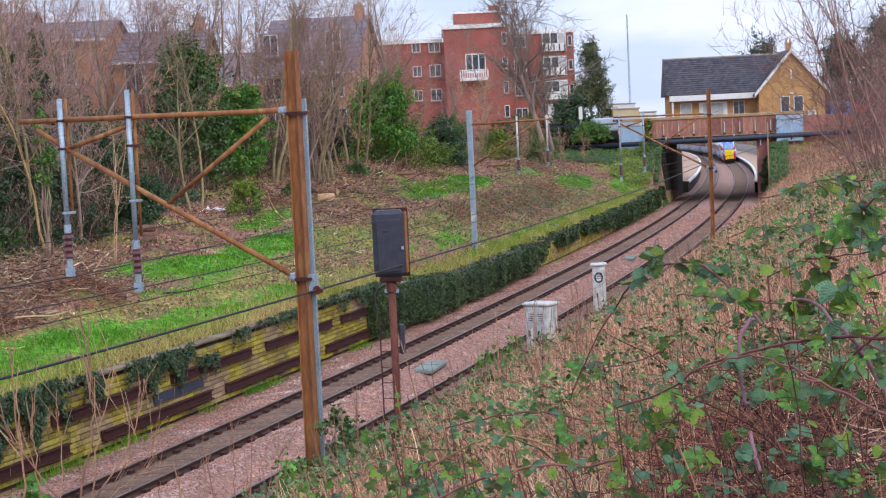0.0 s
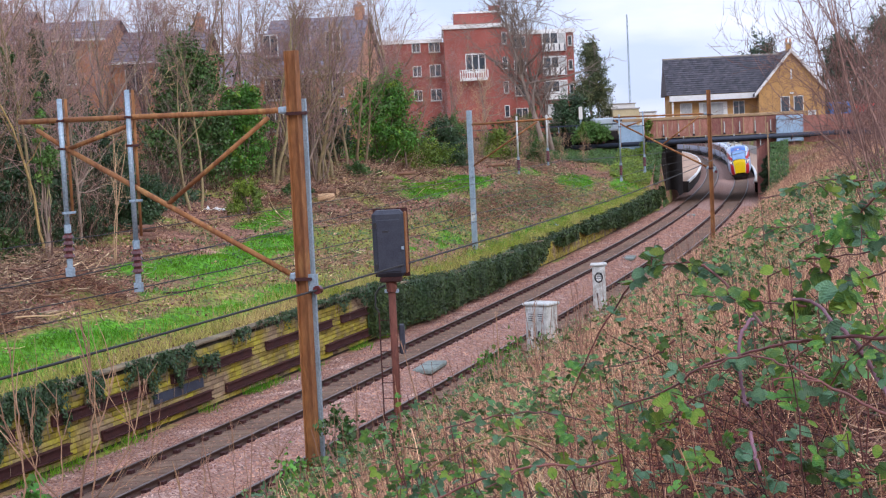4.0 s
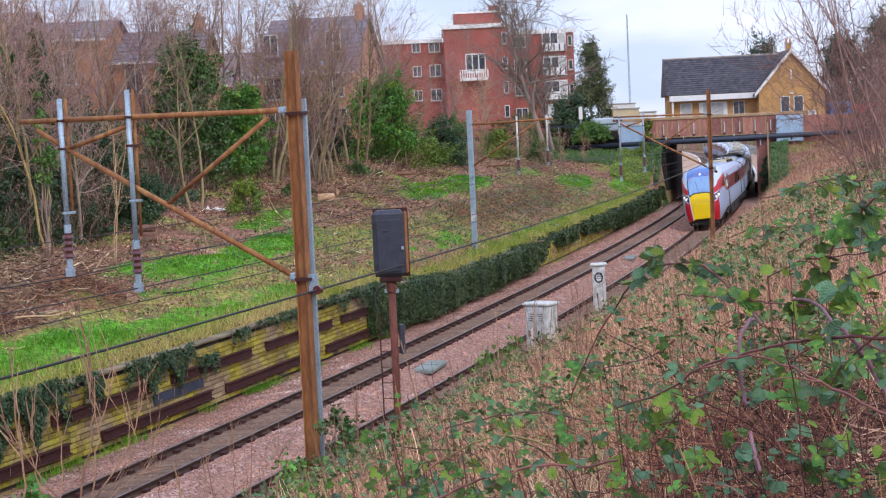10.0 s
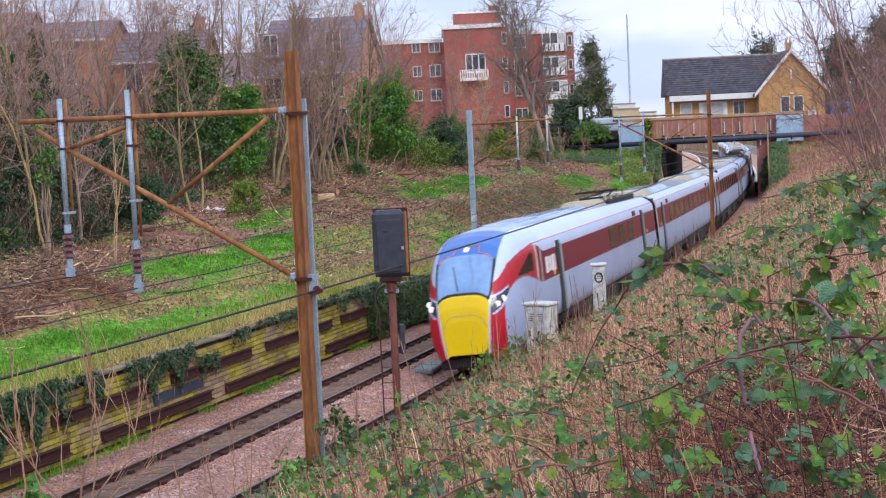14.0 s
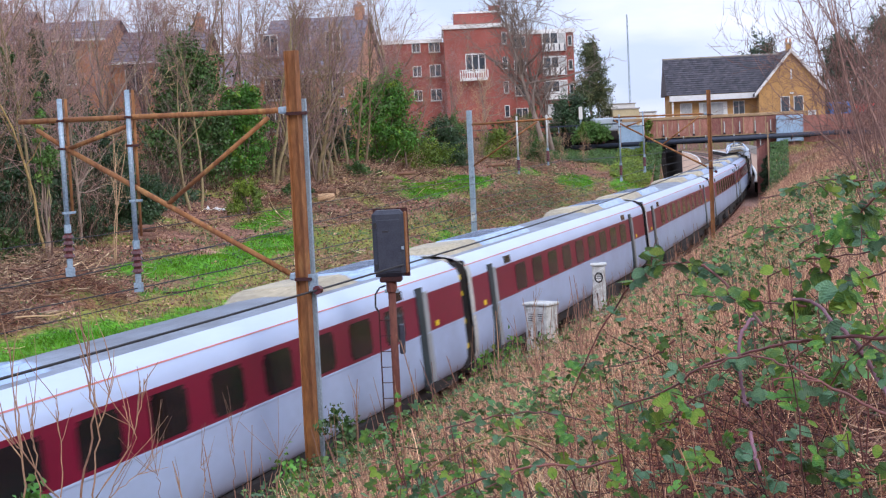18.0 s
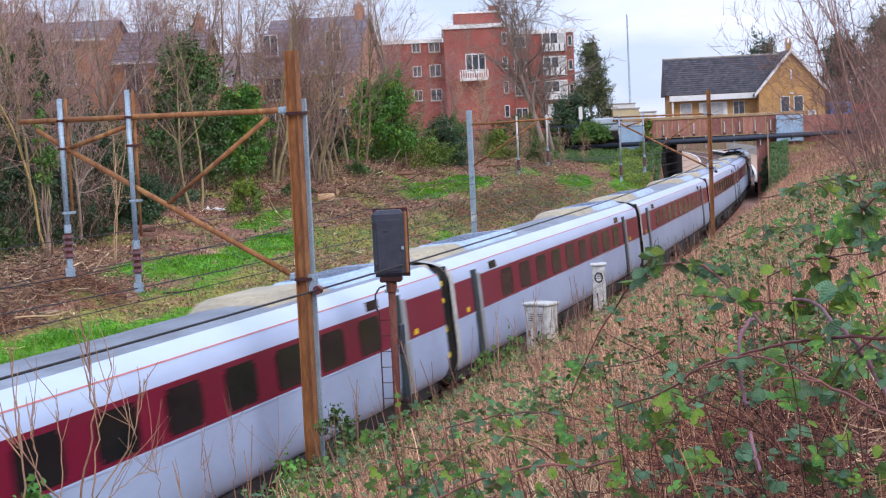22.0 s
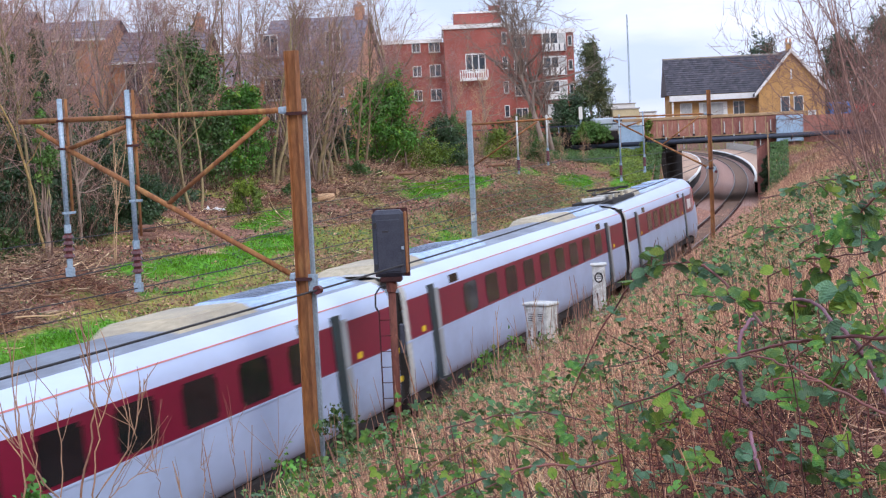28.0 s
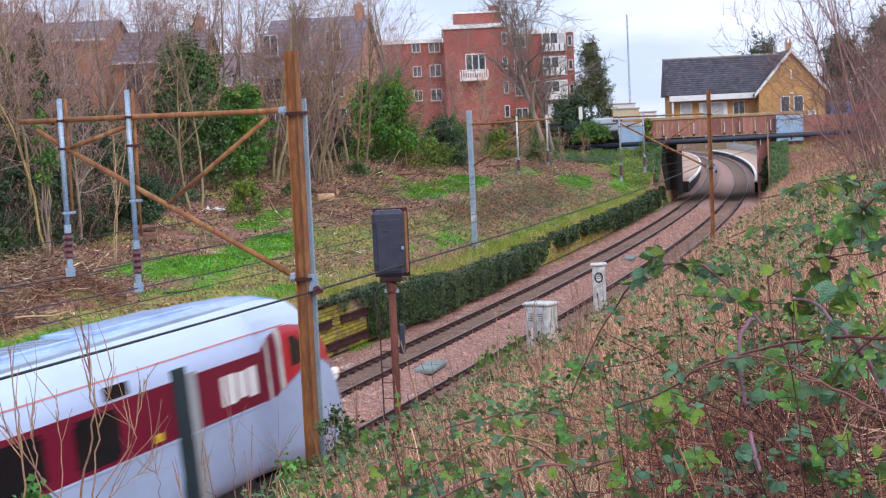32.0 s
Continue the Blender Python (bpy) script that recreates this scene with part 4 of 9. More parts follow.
def build_station():
    m = pose(31.0, 151.0, 6.0, 0, 0, -4)
    st = thing("station_building", m, "yellow brick station building with slate roof, white bargeboards and gabled wing", "station building")
    W0, W1 = -7.6, 1.6
    wl_ = part("wall", bx(W0, W1, 1.3, 7.5, -0.3, 3.6), M_YELBRICK, st, "yellow brick front wall")
    # main roof
    rf = ob_from("roof", [(W0 - 0.35, 0.2, 3.55), (W1 + 3, 0.2, 3.55), (W1 + 3, 4.3, 7.3), (W0 - 0.35, 4.3, 7.3), (W0 - 0.35, 8.4, 3.55), (W1 + 3, 8.4, 3.55)], [(0, 1, 2, 3), (3, 2, 5, 4), (0, 3, 4), (1, 5, 2)], M_SLATE, st)
    roof_slates(rf, [(W0 - 0.35, 0.2, 3.55), (W1 + 0.6, 0.2, 3.55), (W1 + 3.2, 4.3, 7.3), (W0 - 0.35, 4.3, 7.3)], 34, 17, M_SLATEPIECE)
    part("ridge", tb((W0 - 0.4, 4.3, 7.34), (W1 + 2.6, 4.3, 7.34), 0.09), M_CONC, rf)
    part("fascia", bx(W0 - 0.1, W1, 0.15, 0.32, 2.95, 3.5), M_WHITE, st, "white canopy fascia")
    part("canopy_soffit", bx(W0 - 0.1, W1, 0.33, 1.3, 2.96, 3.05), M_WHITE, st)
    for x in (W0 + 0.2,):
        part("canopy_post", bx(x - 0.08, x + 0.08, 0.3, 0.46, -0.2, 2.95), M_WHITE, st)
    for x, w, bl in ((-6.0, 1.2, True), (-0.75, 1.15, False)):
        window(wl_, pose(x, 1.3, 1.9), w, 1.7, None, 0 if bl else 1, 0.06, bl)
    dw = part("doorway", bx(-4.7, -1.9, 1.22, 1.296, -0.2, 2.75), M_WHITE, wl_, "wide white shuttered entrance")
    part("shutter", bx(-4.3, -2.3, 1.2, 1.216, 1.5, 2.6), M_BLINDSKY, dw)
    part("opening", bx(-4.3, -2.3, 1.2, 1.216, -0.2, 1.48), M_GLASS, dw)
    # gabled wing
    g0, g1, gy = 1.0, 7.45, -0.6
    ga = (g0 + g1) / 2
    bm = bmesh.new()
    f0 = [bm.verts.new(p) for p in ((g0, gy, -0.3), (g1, gy, -0.3), (g1, gy, 3.5), (ga, gy, 7.6), (g0, gy, 3.5))]
    f1 = [bm.verts.new((v.co.x, 8.6, v.co.z)) for v in f0]
    bm.faces.new(f0)
    bm.faces.new(f1[::-1])
    for i in range(5):
        bm.faces.new((f0[i], f1[i], f1[(i + 1) % 5], f0[(i + 1) % 5]))
    gw = part("gable_wing", bm, M_YELBRICK, st, "yellow brick gabled wing")
    for sg, x in ((-1, g0 - 0.45), (1, g1 + 0.45)):
        zz = 3.05
        r = ob_from("roof_slope", [(x, gy - 0.3, zz), (ga, gy - 0.3, 7.4), (ga, 8.9, 7.4), (x, 8.9, zz), (x, gy - 0.3, zz + 0.16), (ga, gy - 0.3, 7.58), (ga, 8.9, 7.58), (x, 8.9, zz + 0.16)],
                    [(0, 1, 2, 3), (4, 5, 6, 7), (0, 1, 5, 4), (3, 2, 6, 7), (0, 4, 7, 3)], M_SLATE, st)
        roof_slates(r, [(x, gy - 0.3, zz + 0.17), (x, 8.9, zz + 0.17), (ga, 8.9, 7.6), (ga, gy - 0.3, 7.6)] if sg > 0 else [(x, 8.9, zz + 0.17), (x, gy - 0.3, zz + 0.17), (ga, gy - 0.3, 7.6), (ga, 8.9, 7.6)], 26, 14, M_SLATEPIECE)
        ob_from("bargeboard", [(x, gy - 0.36, zz - 0.1), (ga, gy - 0.36, 7.25), (ga, gy - 0.36, 7.63), (x, gy - 0.36, zz + 0.28), (x, gy - 0.3, zz - 0.1), (ga, gy - 0.3, 7.25), (ga, gy - 0.3, 7.63), (x, gy - 0.3, zz + 0.28)],
                [(0, 1, 2, 3), (4, 7, 6, 5), (0, 4, 5, 1), (3, 2, 6, 7), (0, 3, 7, 4)], M_WHITE, st)["label"] = "white bargeboard"
    ch = part("chimney", bx(ga - 0.25, ga + 0.25, 0.3, 0.9, 6.6, 8.1, bevel=0.03), M_YELBRICK, st)
    part("chimney_cap", bx(ga - 0.32, ga + 0.32, 0.2, 1.0, 8.1, 8.25), M_CONC, ch)
    for dx in (-0.18, 0.18):
        part("chimney_pot", tb((ga + dx, 0.6, 8.25), (ga + dx, 0.6, 8.65), 0.11, 0.08), M_HOUSEBRICK, ch)
    window(gw, pose(3.55, gy, 1.9), 0.9, 2.1, None, 0)
    window(gw, pose(4.85, gy, 1.9), 0.95, 2.1, None, 0)
    window(gw, pose(6.15, gy, 0.95), 0.75, 1.0, None, 0, 0.06, True)
    part("gable_slit", bx(4.15, 4.3, gy - 0.05, gy, 4.6, 5.6), M_WHITE, gw)
    part("wall_lamp", bx(4.05, 4.4, gy - 0.25, gy, 3.15, 3.3), M_WHITE, gw)
    part("notice", bx(1.8, 2.6, gy - 0.05, gy - 0.01, 1.0, 1.25), M_WHITE, gw)
    return st


M_SLATEPIECE = mat("roof_slates", (0.05, 0.05, 0.065), (0.075, 0.07, 0.085), 0.65, 1.5, 14, 0.3, island=0.3)
build_station()


def build_flats():
    m = pose(0.0, 165.0, 7.2)
    fl = thing("block_of_flats", m, "four-storey red brick block of flats with white windows", "block of flats")
    tall = part("wall", bx(1.2, 8.2, 0.0, 14, -1, 10.9), M_REDBRICK, fl, "red brick tower bay")
    left = part("wall", bx(-6.6, 1.19, 2.2, 14, -1, 9.7), M_REDBRICK, fl, "red brick side wing")
    right = part("wall", bx(8.21, 15.5, 3.4, 14, -1, 10.2), M_REDBRICK, fl, "red brick side wing")
    part("roof_fascia", bx(1.0, 8.4, -0.25, 14.2, 10.9, 11.35), M_WHITE, tall)
    part("roof_fascia", bx(-6.8, 1.0, 1.95, 14.2, 9.7, 10.1), M_WHITE, left)
    part("roof_fascia", bx(8.4, 15.7, 3.2, 14.2, 10.2, 10.65), M_WHITE, right)
    pent = part("penthouse", bx(2.4, 7.6, 3.0, 9, 11.36, 12.75), M_REDBRICK, fl)
    part("penthouse_trim", bx(2.3, 7.7, 2.9, 9.1, 12.75, 12.95), M_WHITE, pent)
    part("chimney_stack", bx(6.3, 7.5, 3.2, 4.6, 12.95, 13.5), M_REDBRICK, pent)
    zs = (9.3, 6.65, 4.0, 1.4)
    for z in zs[:3]:
        window(left, pose(0.1, 2.2, z), 1.25, 1.3)
        window(left, pose(-1.9, 2.2, z), 0.95, 1.15)
    for z in zs:
        window(tall, pose(7.7, 0.0, z + 0.4), 0.55, 1.3, None, 0)
        window(right, pose(9.5, 3.4, z + 0.1), 1.35, 1.25)
        # glazed bay with white panels
        b = part("bay", bx(12.0, 14.6, 2.7, 3.39, z - 1.1, z + 1.0), M_WHITE, right, "white panelled window bay")
        for x in (12.1, 12.95, 13.8):
            # the pale panes have the sky's reflection painted in as colour
            part("pane", bx(x, x + 0.72, 2.68, 2.695, z - 0.25, z + 0.85), M_BLINDSKY if x > 13.5 or z < 3 else M_GLASS, b)
        for x in (12.0, 12.6, 13.2, 13.8, 14.4):
            if z > 5:
                part("timber", bx(x, x + 0.14, 2.66, 2.7, z - 1.05, z - 0.33), M_SLATEBOX, b)
        window(right, pose(15.1, 3.4, z), 0.5, 1.1, None, 0)
    # balcony door and railing on the tower bay
    bd = part("balcony_door", bx(3.4, 5.6, -0.06, 0.0, 6.1, 8.2), M_WHITE, tall, "white balcony doors")
    for x in (3.5, 4.2, 4.9):
        part("pane", bx(x, x + 0.58, -0.075, -0.062, 6.3, 8.05), M_GLASS, bd)
    bl = part("balcony", bx(2.7, 5.7, -1.1, 0, 5.25, 5.4), M_WHITE, tall, "white-railed balcony")
    part("balcony_rail", bx(2.7, 5.7, -1.12, -1.06, 6.35, 6.43), M_WHITE, bl)
    part("balcony_rail", bx(2.7, 5.7, -1.12, -1.06, 5.4, 5.55), M_WHITE, bl)
    for i in range(13):
        x = 2.72 + i * 0.247
        part("baluster", bx(x, x + 0.12, -1.11, -1.07, 5.55, 6.35), M_WHITE, bl)
    return fl


build_flats()


def build_house(name, m, w, d, eaves, ridge, label, bays, roofm, wallm, gable_right=True, dormers=()):
    h = thing(name, m, label, "house", "houses above the bank")
    wl2 = part("wall", bx(0, w, 0, d, -2.5, eaves), wallm, h)
    v = [(-0.3, -0.35, eaves - 0.15), (w + 0.3, -0.35, eaves - 0.15), (w + 0.3, d / 2, ridge), (-0.3, d / 2, ridge), (-0.3, d + 0.35, eaves - 0.15), (w + 0.3, d + 0.35, eaves - 0.15)]
    r = ob_from("roof", v, [(0, 1, 2, 3), (3, 2, 5, 4)], roofm, h)
    roof_slates(r, [v[0], v[1], v[2], v[3]], max(12, int(w * 3)), max(8, int((ridge - eaves) * 3.2)), roofm)
    for x in (0.0, w):
        s = 0.02 if x else -0.02
        ob_from("gable", [(x + s, 0, eaves), (x + s, d, eaves), (x + s, d / 2, ridge - 0.15)], [(0, 1, 2)], wallm, wl2)
    part("gutter", bx(-0.3, w + 0.3, -0.48, -0.36, eaves - 0.2, eaves - 0.08), M_WHITE, r)
    for x in ((w - 0.4,) if gable_right else ()):
        c = part("chimney", bx(x - 0.28, x + 0.28, d / 2 - 0.4, d / 2 + 0.4, ridge - 0.6, ridge + 0.6, bevel=0.03), wallm, h)
        part("chimney_cap", bx(x - 0.34, x + 0.34, d / 2 - 0.46, d / 2 + 0.46, ridge + 0.6, ridge + 0.7), M_CONC, c)
        for k in (-0.2, 0.2):
            part("chimney_pot", tb((x, d / 2 + k, ridge + 0.7), (x, d / 2 + k, ridge + 0.95), 0.1, 0.08), M_HOUSEBRICK, c)
    for x, z, ww, hh in bays:
        window(wl2, pose(x, 0, z), ww, hh)
    for x, z in dormers:
        dm = part("dormer", bx(x - 0.75, x + 0.75, 0.3, 2.6, z - 0.9, z + 0.85), roofm, r)
        window(dm, pose(x, 0.3, z), 1.1, 1.5)
    return h


build_house("slate_roofed_house", pose(-12.1, 105.5, 7.2, 0, 0, -12), 6.7, 8, 4.2, 8.2, "orange brick house with tall grey slate roof and white windows",
            [(1.0, 3.2, 1.2, 1.6), (5.2, 3.3, 1.6, 1.8), (1.0, 1.0, 1.2, 1.5), (5.0, 0.9, 2.2, 1.5), (3.1, 3.2, 1.0, 1.4)], M_SLATELILAC, M_HOUSEBRICK, True, ((0.8, 6.2), (5.3, 6.2)))
build_house("brick_terrace_house", pose(-24.0, 80, 6.6), 6.6, 8, 6.0, 7.2, "orange brick terraced house with dark slate roof", [(1.5, 4.4, 1.2, 1.7), (4.6, 4.4, 1.2, 1.7), (1.5, 1.6, 1.4, 1.7)], M_SLATELILAC, M_HOUSEBRICK, False)
build_house("dark_terrace_house", pose(-17.3, 82, 6.6), 4.6, 8, 4.8, 6.6, "dim brick terraced house with slate roof and white eaves", [(1.2, 3.9, 1.1, 1.8), (3.4, 3.9, 0.9, 1.4)], M_SLATELILAC, M_HOUSEBRICK, True)
build_house("rear_terrace_house", pose(-18.0, 118, 6.8), 8.6, 8, 4.6, 7.2, "brick terraced house with dark slate roof behind the trees", [(2.0, 3.0, 1.2, 1.6), (5.4, 3.0, 1.2, 1.6)], M_SLATELILAC, M_HOUSEBRICK, True)
build_house("low_brick_house", pose(-30.0, 88, 6.8), 6.0, 8, 6.5, 8.4, "brick house half hidden by bare trees", [(2.0, 4.6, 1.2, 1.6)], M_SLATELILAC, M_REDBRICK, False)


# ---------------------------------------------------------------- overhead line masts
def insulator(parent, x, y, z0, z1):
    ins = part("insulator", tb((x, y, z0), (x, y, z1), 0.06, n=10), M_INSUL, parent, "ribbed brown porcelain insulator")
    n = max(4, int((z1 - z0) / 0.085))
    for i in range(n):
        z = z0 + (i + 0.5) * (z1 - z0) / n
        part("insulator_shed", tb((x, y, z - 0.026), (x, y, z + 0.026), 0.10, 0.07, 12), M_INSUL, ins)
    part("insulator_cap", tb((x, y, z1), (x, y, z1 + 0.14), 0.06, n=8), M_GALV, ins)
    part("insulator_cap", tb((x, y, z0 - 0.16), (x, y, z0), 0.05, n=8), M_GALV, ins)
    return ins


def mast_near(s, o, top, galv, drops, reach):
    """Rusty H-column with a tubular cantilever, two drop tubes and insulators; y points across the tracks."""
    base = -0.3
    t = thing("overhead_line_mast", rail_frame(s, o, 0), "rusty steel H-column mast with tubular cantilever over the tracks", "catenary mast", "overhead line masts")
    col = part("column_web", bx(-0.008, 0.008, -0.08, 0.08, base, top), M_RUST, t, "rusty orange steel column")
    for y in (-0.095, 0.08):
        part("column_flange", bx(-0.08, 0.08, y, y + 0.015, base, top), M_RUST, col)
    part("base_plate", bx(-0.25, 0.25, -0.25, 0.25, base - 0.05, base + 0.25), M_CONC, t)
    ch = part("galvanised_channel", bx(0.1, 0.155, -0.15, -0.03, base, top - 0.75), M_GALV, t, "pale blue galvanised channel strapped to the column") if galv else col
    for z in (7.0 - 0.05, 4.35):
        part("strap", bx(-0.09, 0.16, -0.16, 0.11, z, z + 0.05), M_RUSTDARK, ch)
    Y = lambda oo: oo + 2.5
    boom = part("boom", tb((0, 0.14, 7.03), (0, Y(reach), 7.08), 0.043, n=10), M_RUST, t, "rusty tubular boom", True)
    part("boom_bracket", bx(-0.05, 0.05, 0.1, 0.26, 6.98, 7.09, bevel=0.02), M_GALV, boom)
    part("lower_strut", tb((0, 0.14, 4.42), (0, Y(1.58), 6.58), 0.045, n=10), M_RUST, t, "rusty diagonal strut", True)
    part("strut_end", tb((0, Y(1.58), 6.58), (0, Y(2.15), 6.93), 0.04, n=8), M_RUST, t, "", True)
    part("inner_brace", tb((0, Y(-0.20), 5.63), (0, Y(-2.05), 6.93), 0.038, n=8), M_RUST, t, "", True)
    part("outer_brace", tb((0, Y(1.55), 6.6), (0, Y(0.42), 6.93), 0.038, n=8), M_RUST, t, "", True)
    part("strut_bracket", bx(-0.05, 0.05, 0.1, 0.22, 4.36, 4.48, bevel=0.02), M_GALV, t)
    for oo, zt, zi0, zi1 in drops:
        dt = part("drop_tube", tb((-0.07, Y(oo), zi1 + 0.14), (-0.07, Y(oo), zt), 0.042, n=10), M_GALV, t, "pale galvanised drop tube", True)
        part("rear_drop_tube", tb((0.1, Y(oo) - 0.01, 5.5 if oo > 1 else 5.12), (0.1, Y(oo) - 0.01, zt), 0.026, n=8), M_RUST, dt, "rusty drop tube", True)
        for z in (7.06, 6.6, 5.54 if oo > 1 else 5.7):
            part("clamp", bx(-0.12, 0.14, Y(oo) - 0.055, Y(oo) + 0.055, z - 0.02, z + 0.02, bevel=0.006), M_RUSTDARK if z > 6 else M_GALV, dt)
        insulator(t, -0.07, Y(oo), zi0, zi1)
        part("wire_clamp", bx(-0.12, -0.02, Y(oo) - 0.06, Y(oo) + 0.06, zi0 - 0.3, zi0 - 0.15), M_GALV, t)
    rg = part("pulley_insulator", tb((-0.05, -0.24, 4.2), (0.05, -0.24, 4.2), 0.07, n=14), M_INSUL, t, "brown disc insulator of the feeder cable")
    part("pulley_arm", bx(-0.03, 0.03, -0.24, -0.08, 4.17, 4.45), M_GALV, rg)
    return t


mast_near(6.65, -2.5, 7.95, True, ((1.65, 7.42, 4.79, 5.21), (0.39, 7.5, 4.52, 4.92)), 2.48)
mast_near(59.0, -2.45, 8.18, False, ((1.9, 7.2, 4.2, 4.7), (0.72, 7.3, 4.6, 5.05)), 2.2)


def mast_far(s, o, base, top):
    t = thing("overhead_line_mast", rail_frame(s, o, 0), "pale galvanised mast with rusty cantilever on the grassy bank", "catenary mast", "overhead line masts")
    part("column", bx(-0.12, 0.12, -0.11, 0.11, base, top, bevel=0.012), M_GALV, t, "pale blue-grey galvanised column")
    part("plate", bx(-0.13, -0.122, -0.09, 0.09, 2.55, 2.95), M_WHITEPOST, t)
    part("boom", tb((0, 0, 7.02), (0, -3.9, 7.1), 0.05, n=8), M_RUST, t, "", True)
    part("strut", tb((0, -0.1, 5.1), (0, -3.2, 7.0), 0.04, n=8), M_RUST, t, "", True)
    for y, z0 in ((-2.25, 5.1), (-3.65, 5.45)):
        part("drop_tube", tb((0, y, z0 + 0.3), (0, y, 7.3), 0.045, n=8), M_WHITEPOST, t, "", True)
        insulator(t, 0, y, z0 - 0.3, z0 + 0.2)
    return t


mast_far(52.5, 7.9, 1.2, 7.68)


def plain_post(s, o, base, top, r, mtl, label):
    t = thing("line_post", rail_frame(s, o, 0), label, "post")
    part("post", bx(-r, r, -r, r, base, top, bevel=r * 0.15), mtl, t)
    part("cap", bx(-r * 1.1, r * 1.1, -r * 1.1, r * 1.1, top, top + 0.05), mtl, t)


plain_post(112.0, -3.1, 0.4, 6.4, 0.06, M_COPING, "slender tan post beside the bridge")


# wires strung along the line
def wire(name, pts, r, label, sag=0.0):
    t = thing(name, Matrix.Identity(4), label, "overhead wire", "overhead wires")
    out = []
    for (s0, o0, z0), (s1, o1, z1) in zip(pts[:-1], pts[1:]):
        for u in np.linspace(0, 1, 14, endpoint=False):
            x, y = xy(s0 + (s1 - s0) * u, o0 + (o1 - o0) * u)
            out.append((float(x), float(y), z0 + (z1 - z0) * u - 4 * sag * u * (1 - u)))
    e = at(pts[-1][0], pts[-1][1], pts[-1][2])
    out.append(tuple(e))
    v, f = poly_tubes([out], np.full((1, len(out)), r), 6)
    ob_fast("strand", v, f, M_WIRE, t)


wire("feeder_cable", [(-40, -2.75, 4.6), (6.65, -2.74, 4.2), (59, -2.7, 4.85), (116, -2.8, 4.8)], 0.017, "thick black feeder cable along the masts", 0.12)
wire("catenary_wire", [(-40, 0.4, 5.2), (6.65, 0.39, 4.28), (59, 0.6, 4.5), (117, 0.2, 4.6)], 0.011, "thin black catenary wire over the near track", 0.1)
wire("catenary_wire", [(-40, 1.7, 5.3), (6.65, 1.65, 4.48), (52.5, 4.2, 5.1), (117, 3.4, 4.6)], 0.011, "thin black catenary wire over the far track", 0.08)
wire("contact_wire", [(-40, 3.5, 5.2), (8, 3.5, 4.92), (52.5, 3.6, 5.2), (117, 3.5, 4.5)], 0.010, "thin black contact wire over the far track", 0.1)
wire("contact_wire", [(-40, 0.1, 4.2), (6.65, 0.05, 4.12), (59, 0.0, 4.15), (117, 0.0, 4.3), (330, 0, 4.4)], 0.008, "thin black contact wire over the near track", 0.0)
wire("contact_wire", [(-40, 3.4, 4.3), (6.65, 3.45, 4.3), (59, 3.5, 4.25), (117, 3.5, 4.3), (330, 3.5, 4.4)], 0.008, "thin black contact wire over the far track", 0.0)


# ---------------------------------------------------------------- signal, cabinets, trackside things
def build_signal():
    t = thing("railway_signal", rail_frame(10.75, -2.45, 0) @ Matrix.Rotation(radians(14), 4, "Z"), "rusty signal post with a dark slate signal head seen from behind", "railway signal")
    part("post", tb((0, 0, -0.2), (0, 0, 3.95), 0.07, n=14), M_RUSTRED, t, "red-brown rusty post", True)
    part("post_base", bx(-0.25, 0.25, -0.25, 0.25, -0.3, 0.2), M_CONC, t)
    hd = part("signal_head", bx(-0.2, 0.16, -0.29, 0.29, 4.0, 5.22, bevel=0.075), M_SLATEBOX, t, "dark slate signal head casing")
    part("rear_door", bx(-0.225, -0.2, -0.23, 0.2, 4.1, 5.05, bevel=0.01), M_SLATEBOX, hd)
    part("door_handle", bx(-0.24, -0.225, -0.02, 0.1, 4.82, 4.85), M_WIRE, hd)
    for z in (4.2, 4.95):
        part("hinge", bx(-0.235, -0.21, 0.2, 0.26, z - 0.05, z + 0.05), M_WIRE, hd)
    part("latch", bx(-0.235, -0.215, -0.285, -0.24, 4.5, 4.56), M_GALV, hd)
    part("rusty_side_plate", bx(-0.12, 0.24, -0.325, -0.292, 4.06, 5.18, bevel=0.008), M_RUST, hd, "rusty side plate")
    part("backboard", bx(0.16, 0.2, -0.34, 0.3, 3.98, 5.24), M_RUSTDARK, hd)
    part("head_bracket", bx(-0.14, 0.14, -0.2, 0.2, 3.9, 4.0, bevel=0.02), M_RUSTDARK, t)
    part("head_spigot", tb((0, 0, 3.72), (0, 0, 3.9), 0.10, n=12), M_RUSTRED, t)
    for sg in (-1, 1):
        part("clamp_bolt", bx(-0.04, 0.04, sg * 0.07, sg * 0.13, 3.70, 3.76), M_GALV, t)
    ld = part("ladder_stile", tb((-0.05, 0.25, 0.0), (-0.05, 0.25, 3.35), 0.013), M_RUSTDARK, t)
    for i in range(11):
        part("ladder_rung", tb((-0.05, 0.03, 0.3 + 0.29 * i), (-0.05, 0.25, 0.3 + 0.29 * i), 0.008, n=6), M_RUSTDARK, ld)
    bm = bmesh.new()
    pts = [(-0.05, 0.25, 3.35), (-0.05, 0.31, 3.45), (-0.05, 0.30, 3.68), (-0.05, 0.22, 3.8), (-0.05, 0.1, 3.84)]
    for a, b in zip(pts[:-1], pts[1:]):
        tube(bm, a, b, 0.016, n=6)
    part("hand_rail", bm, M_WIRE, t)
    part("rear_case", bx(0.02, 0.16, -0.19, -0.09, 2.55, 3.1, bevel=0.02), M_SLATEBOX, t)


build_signal()


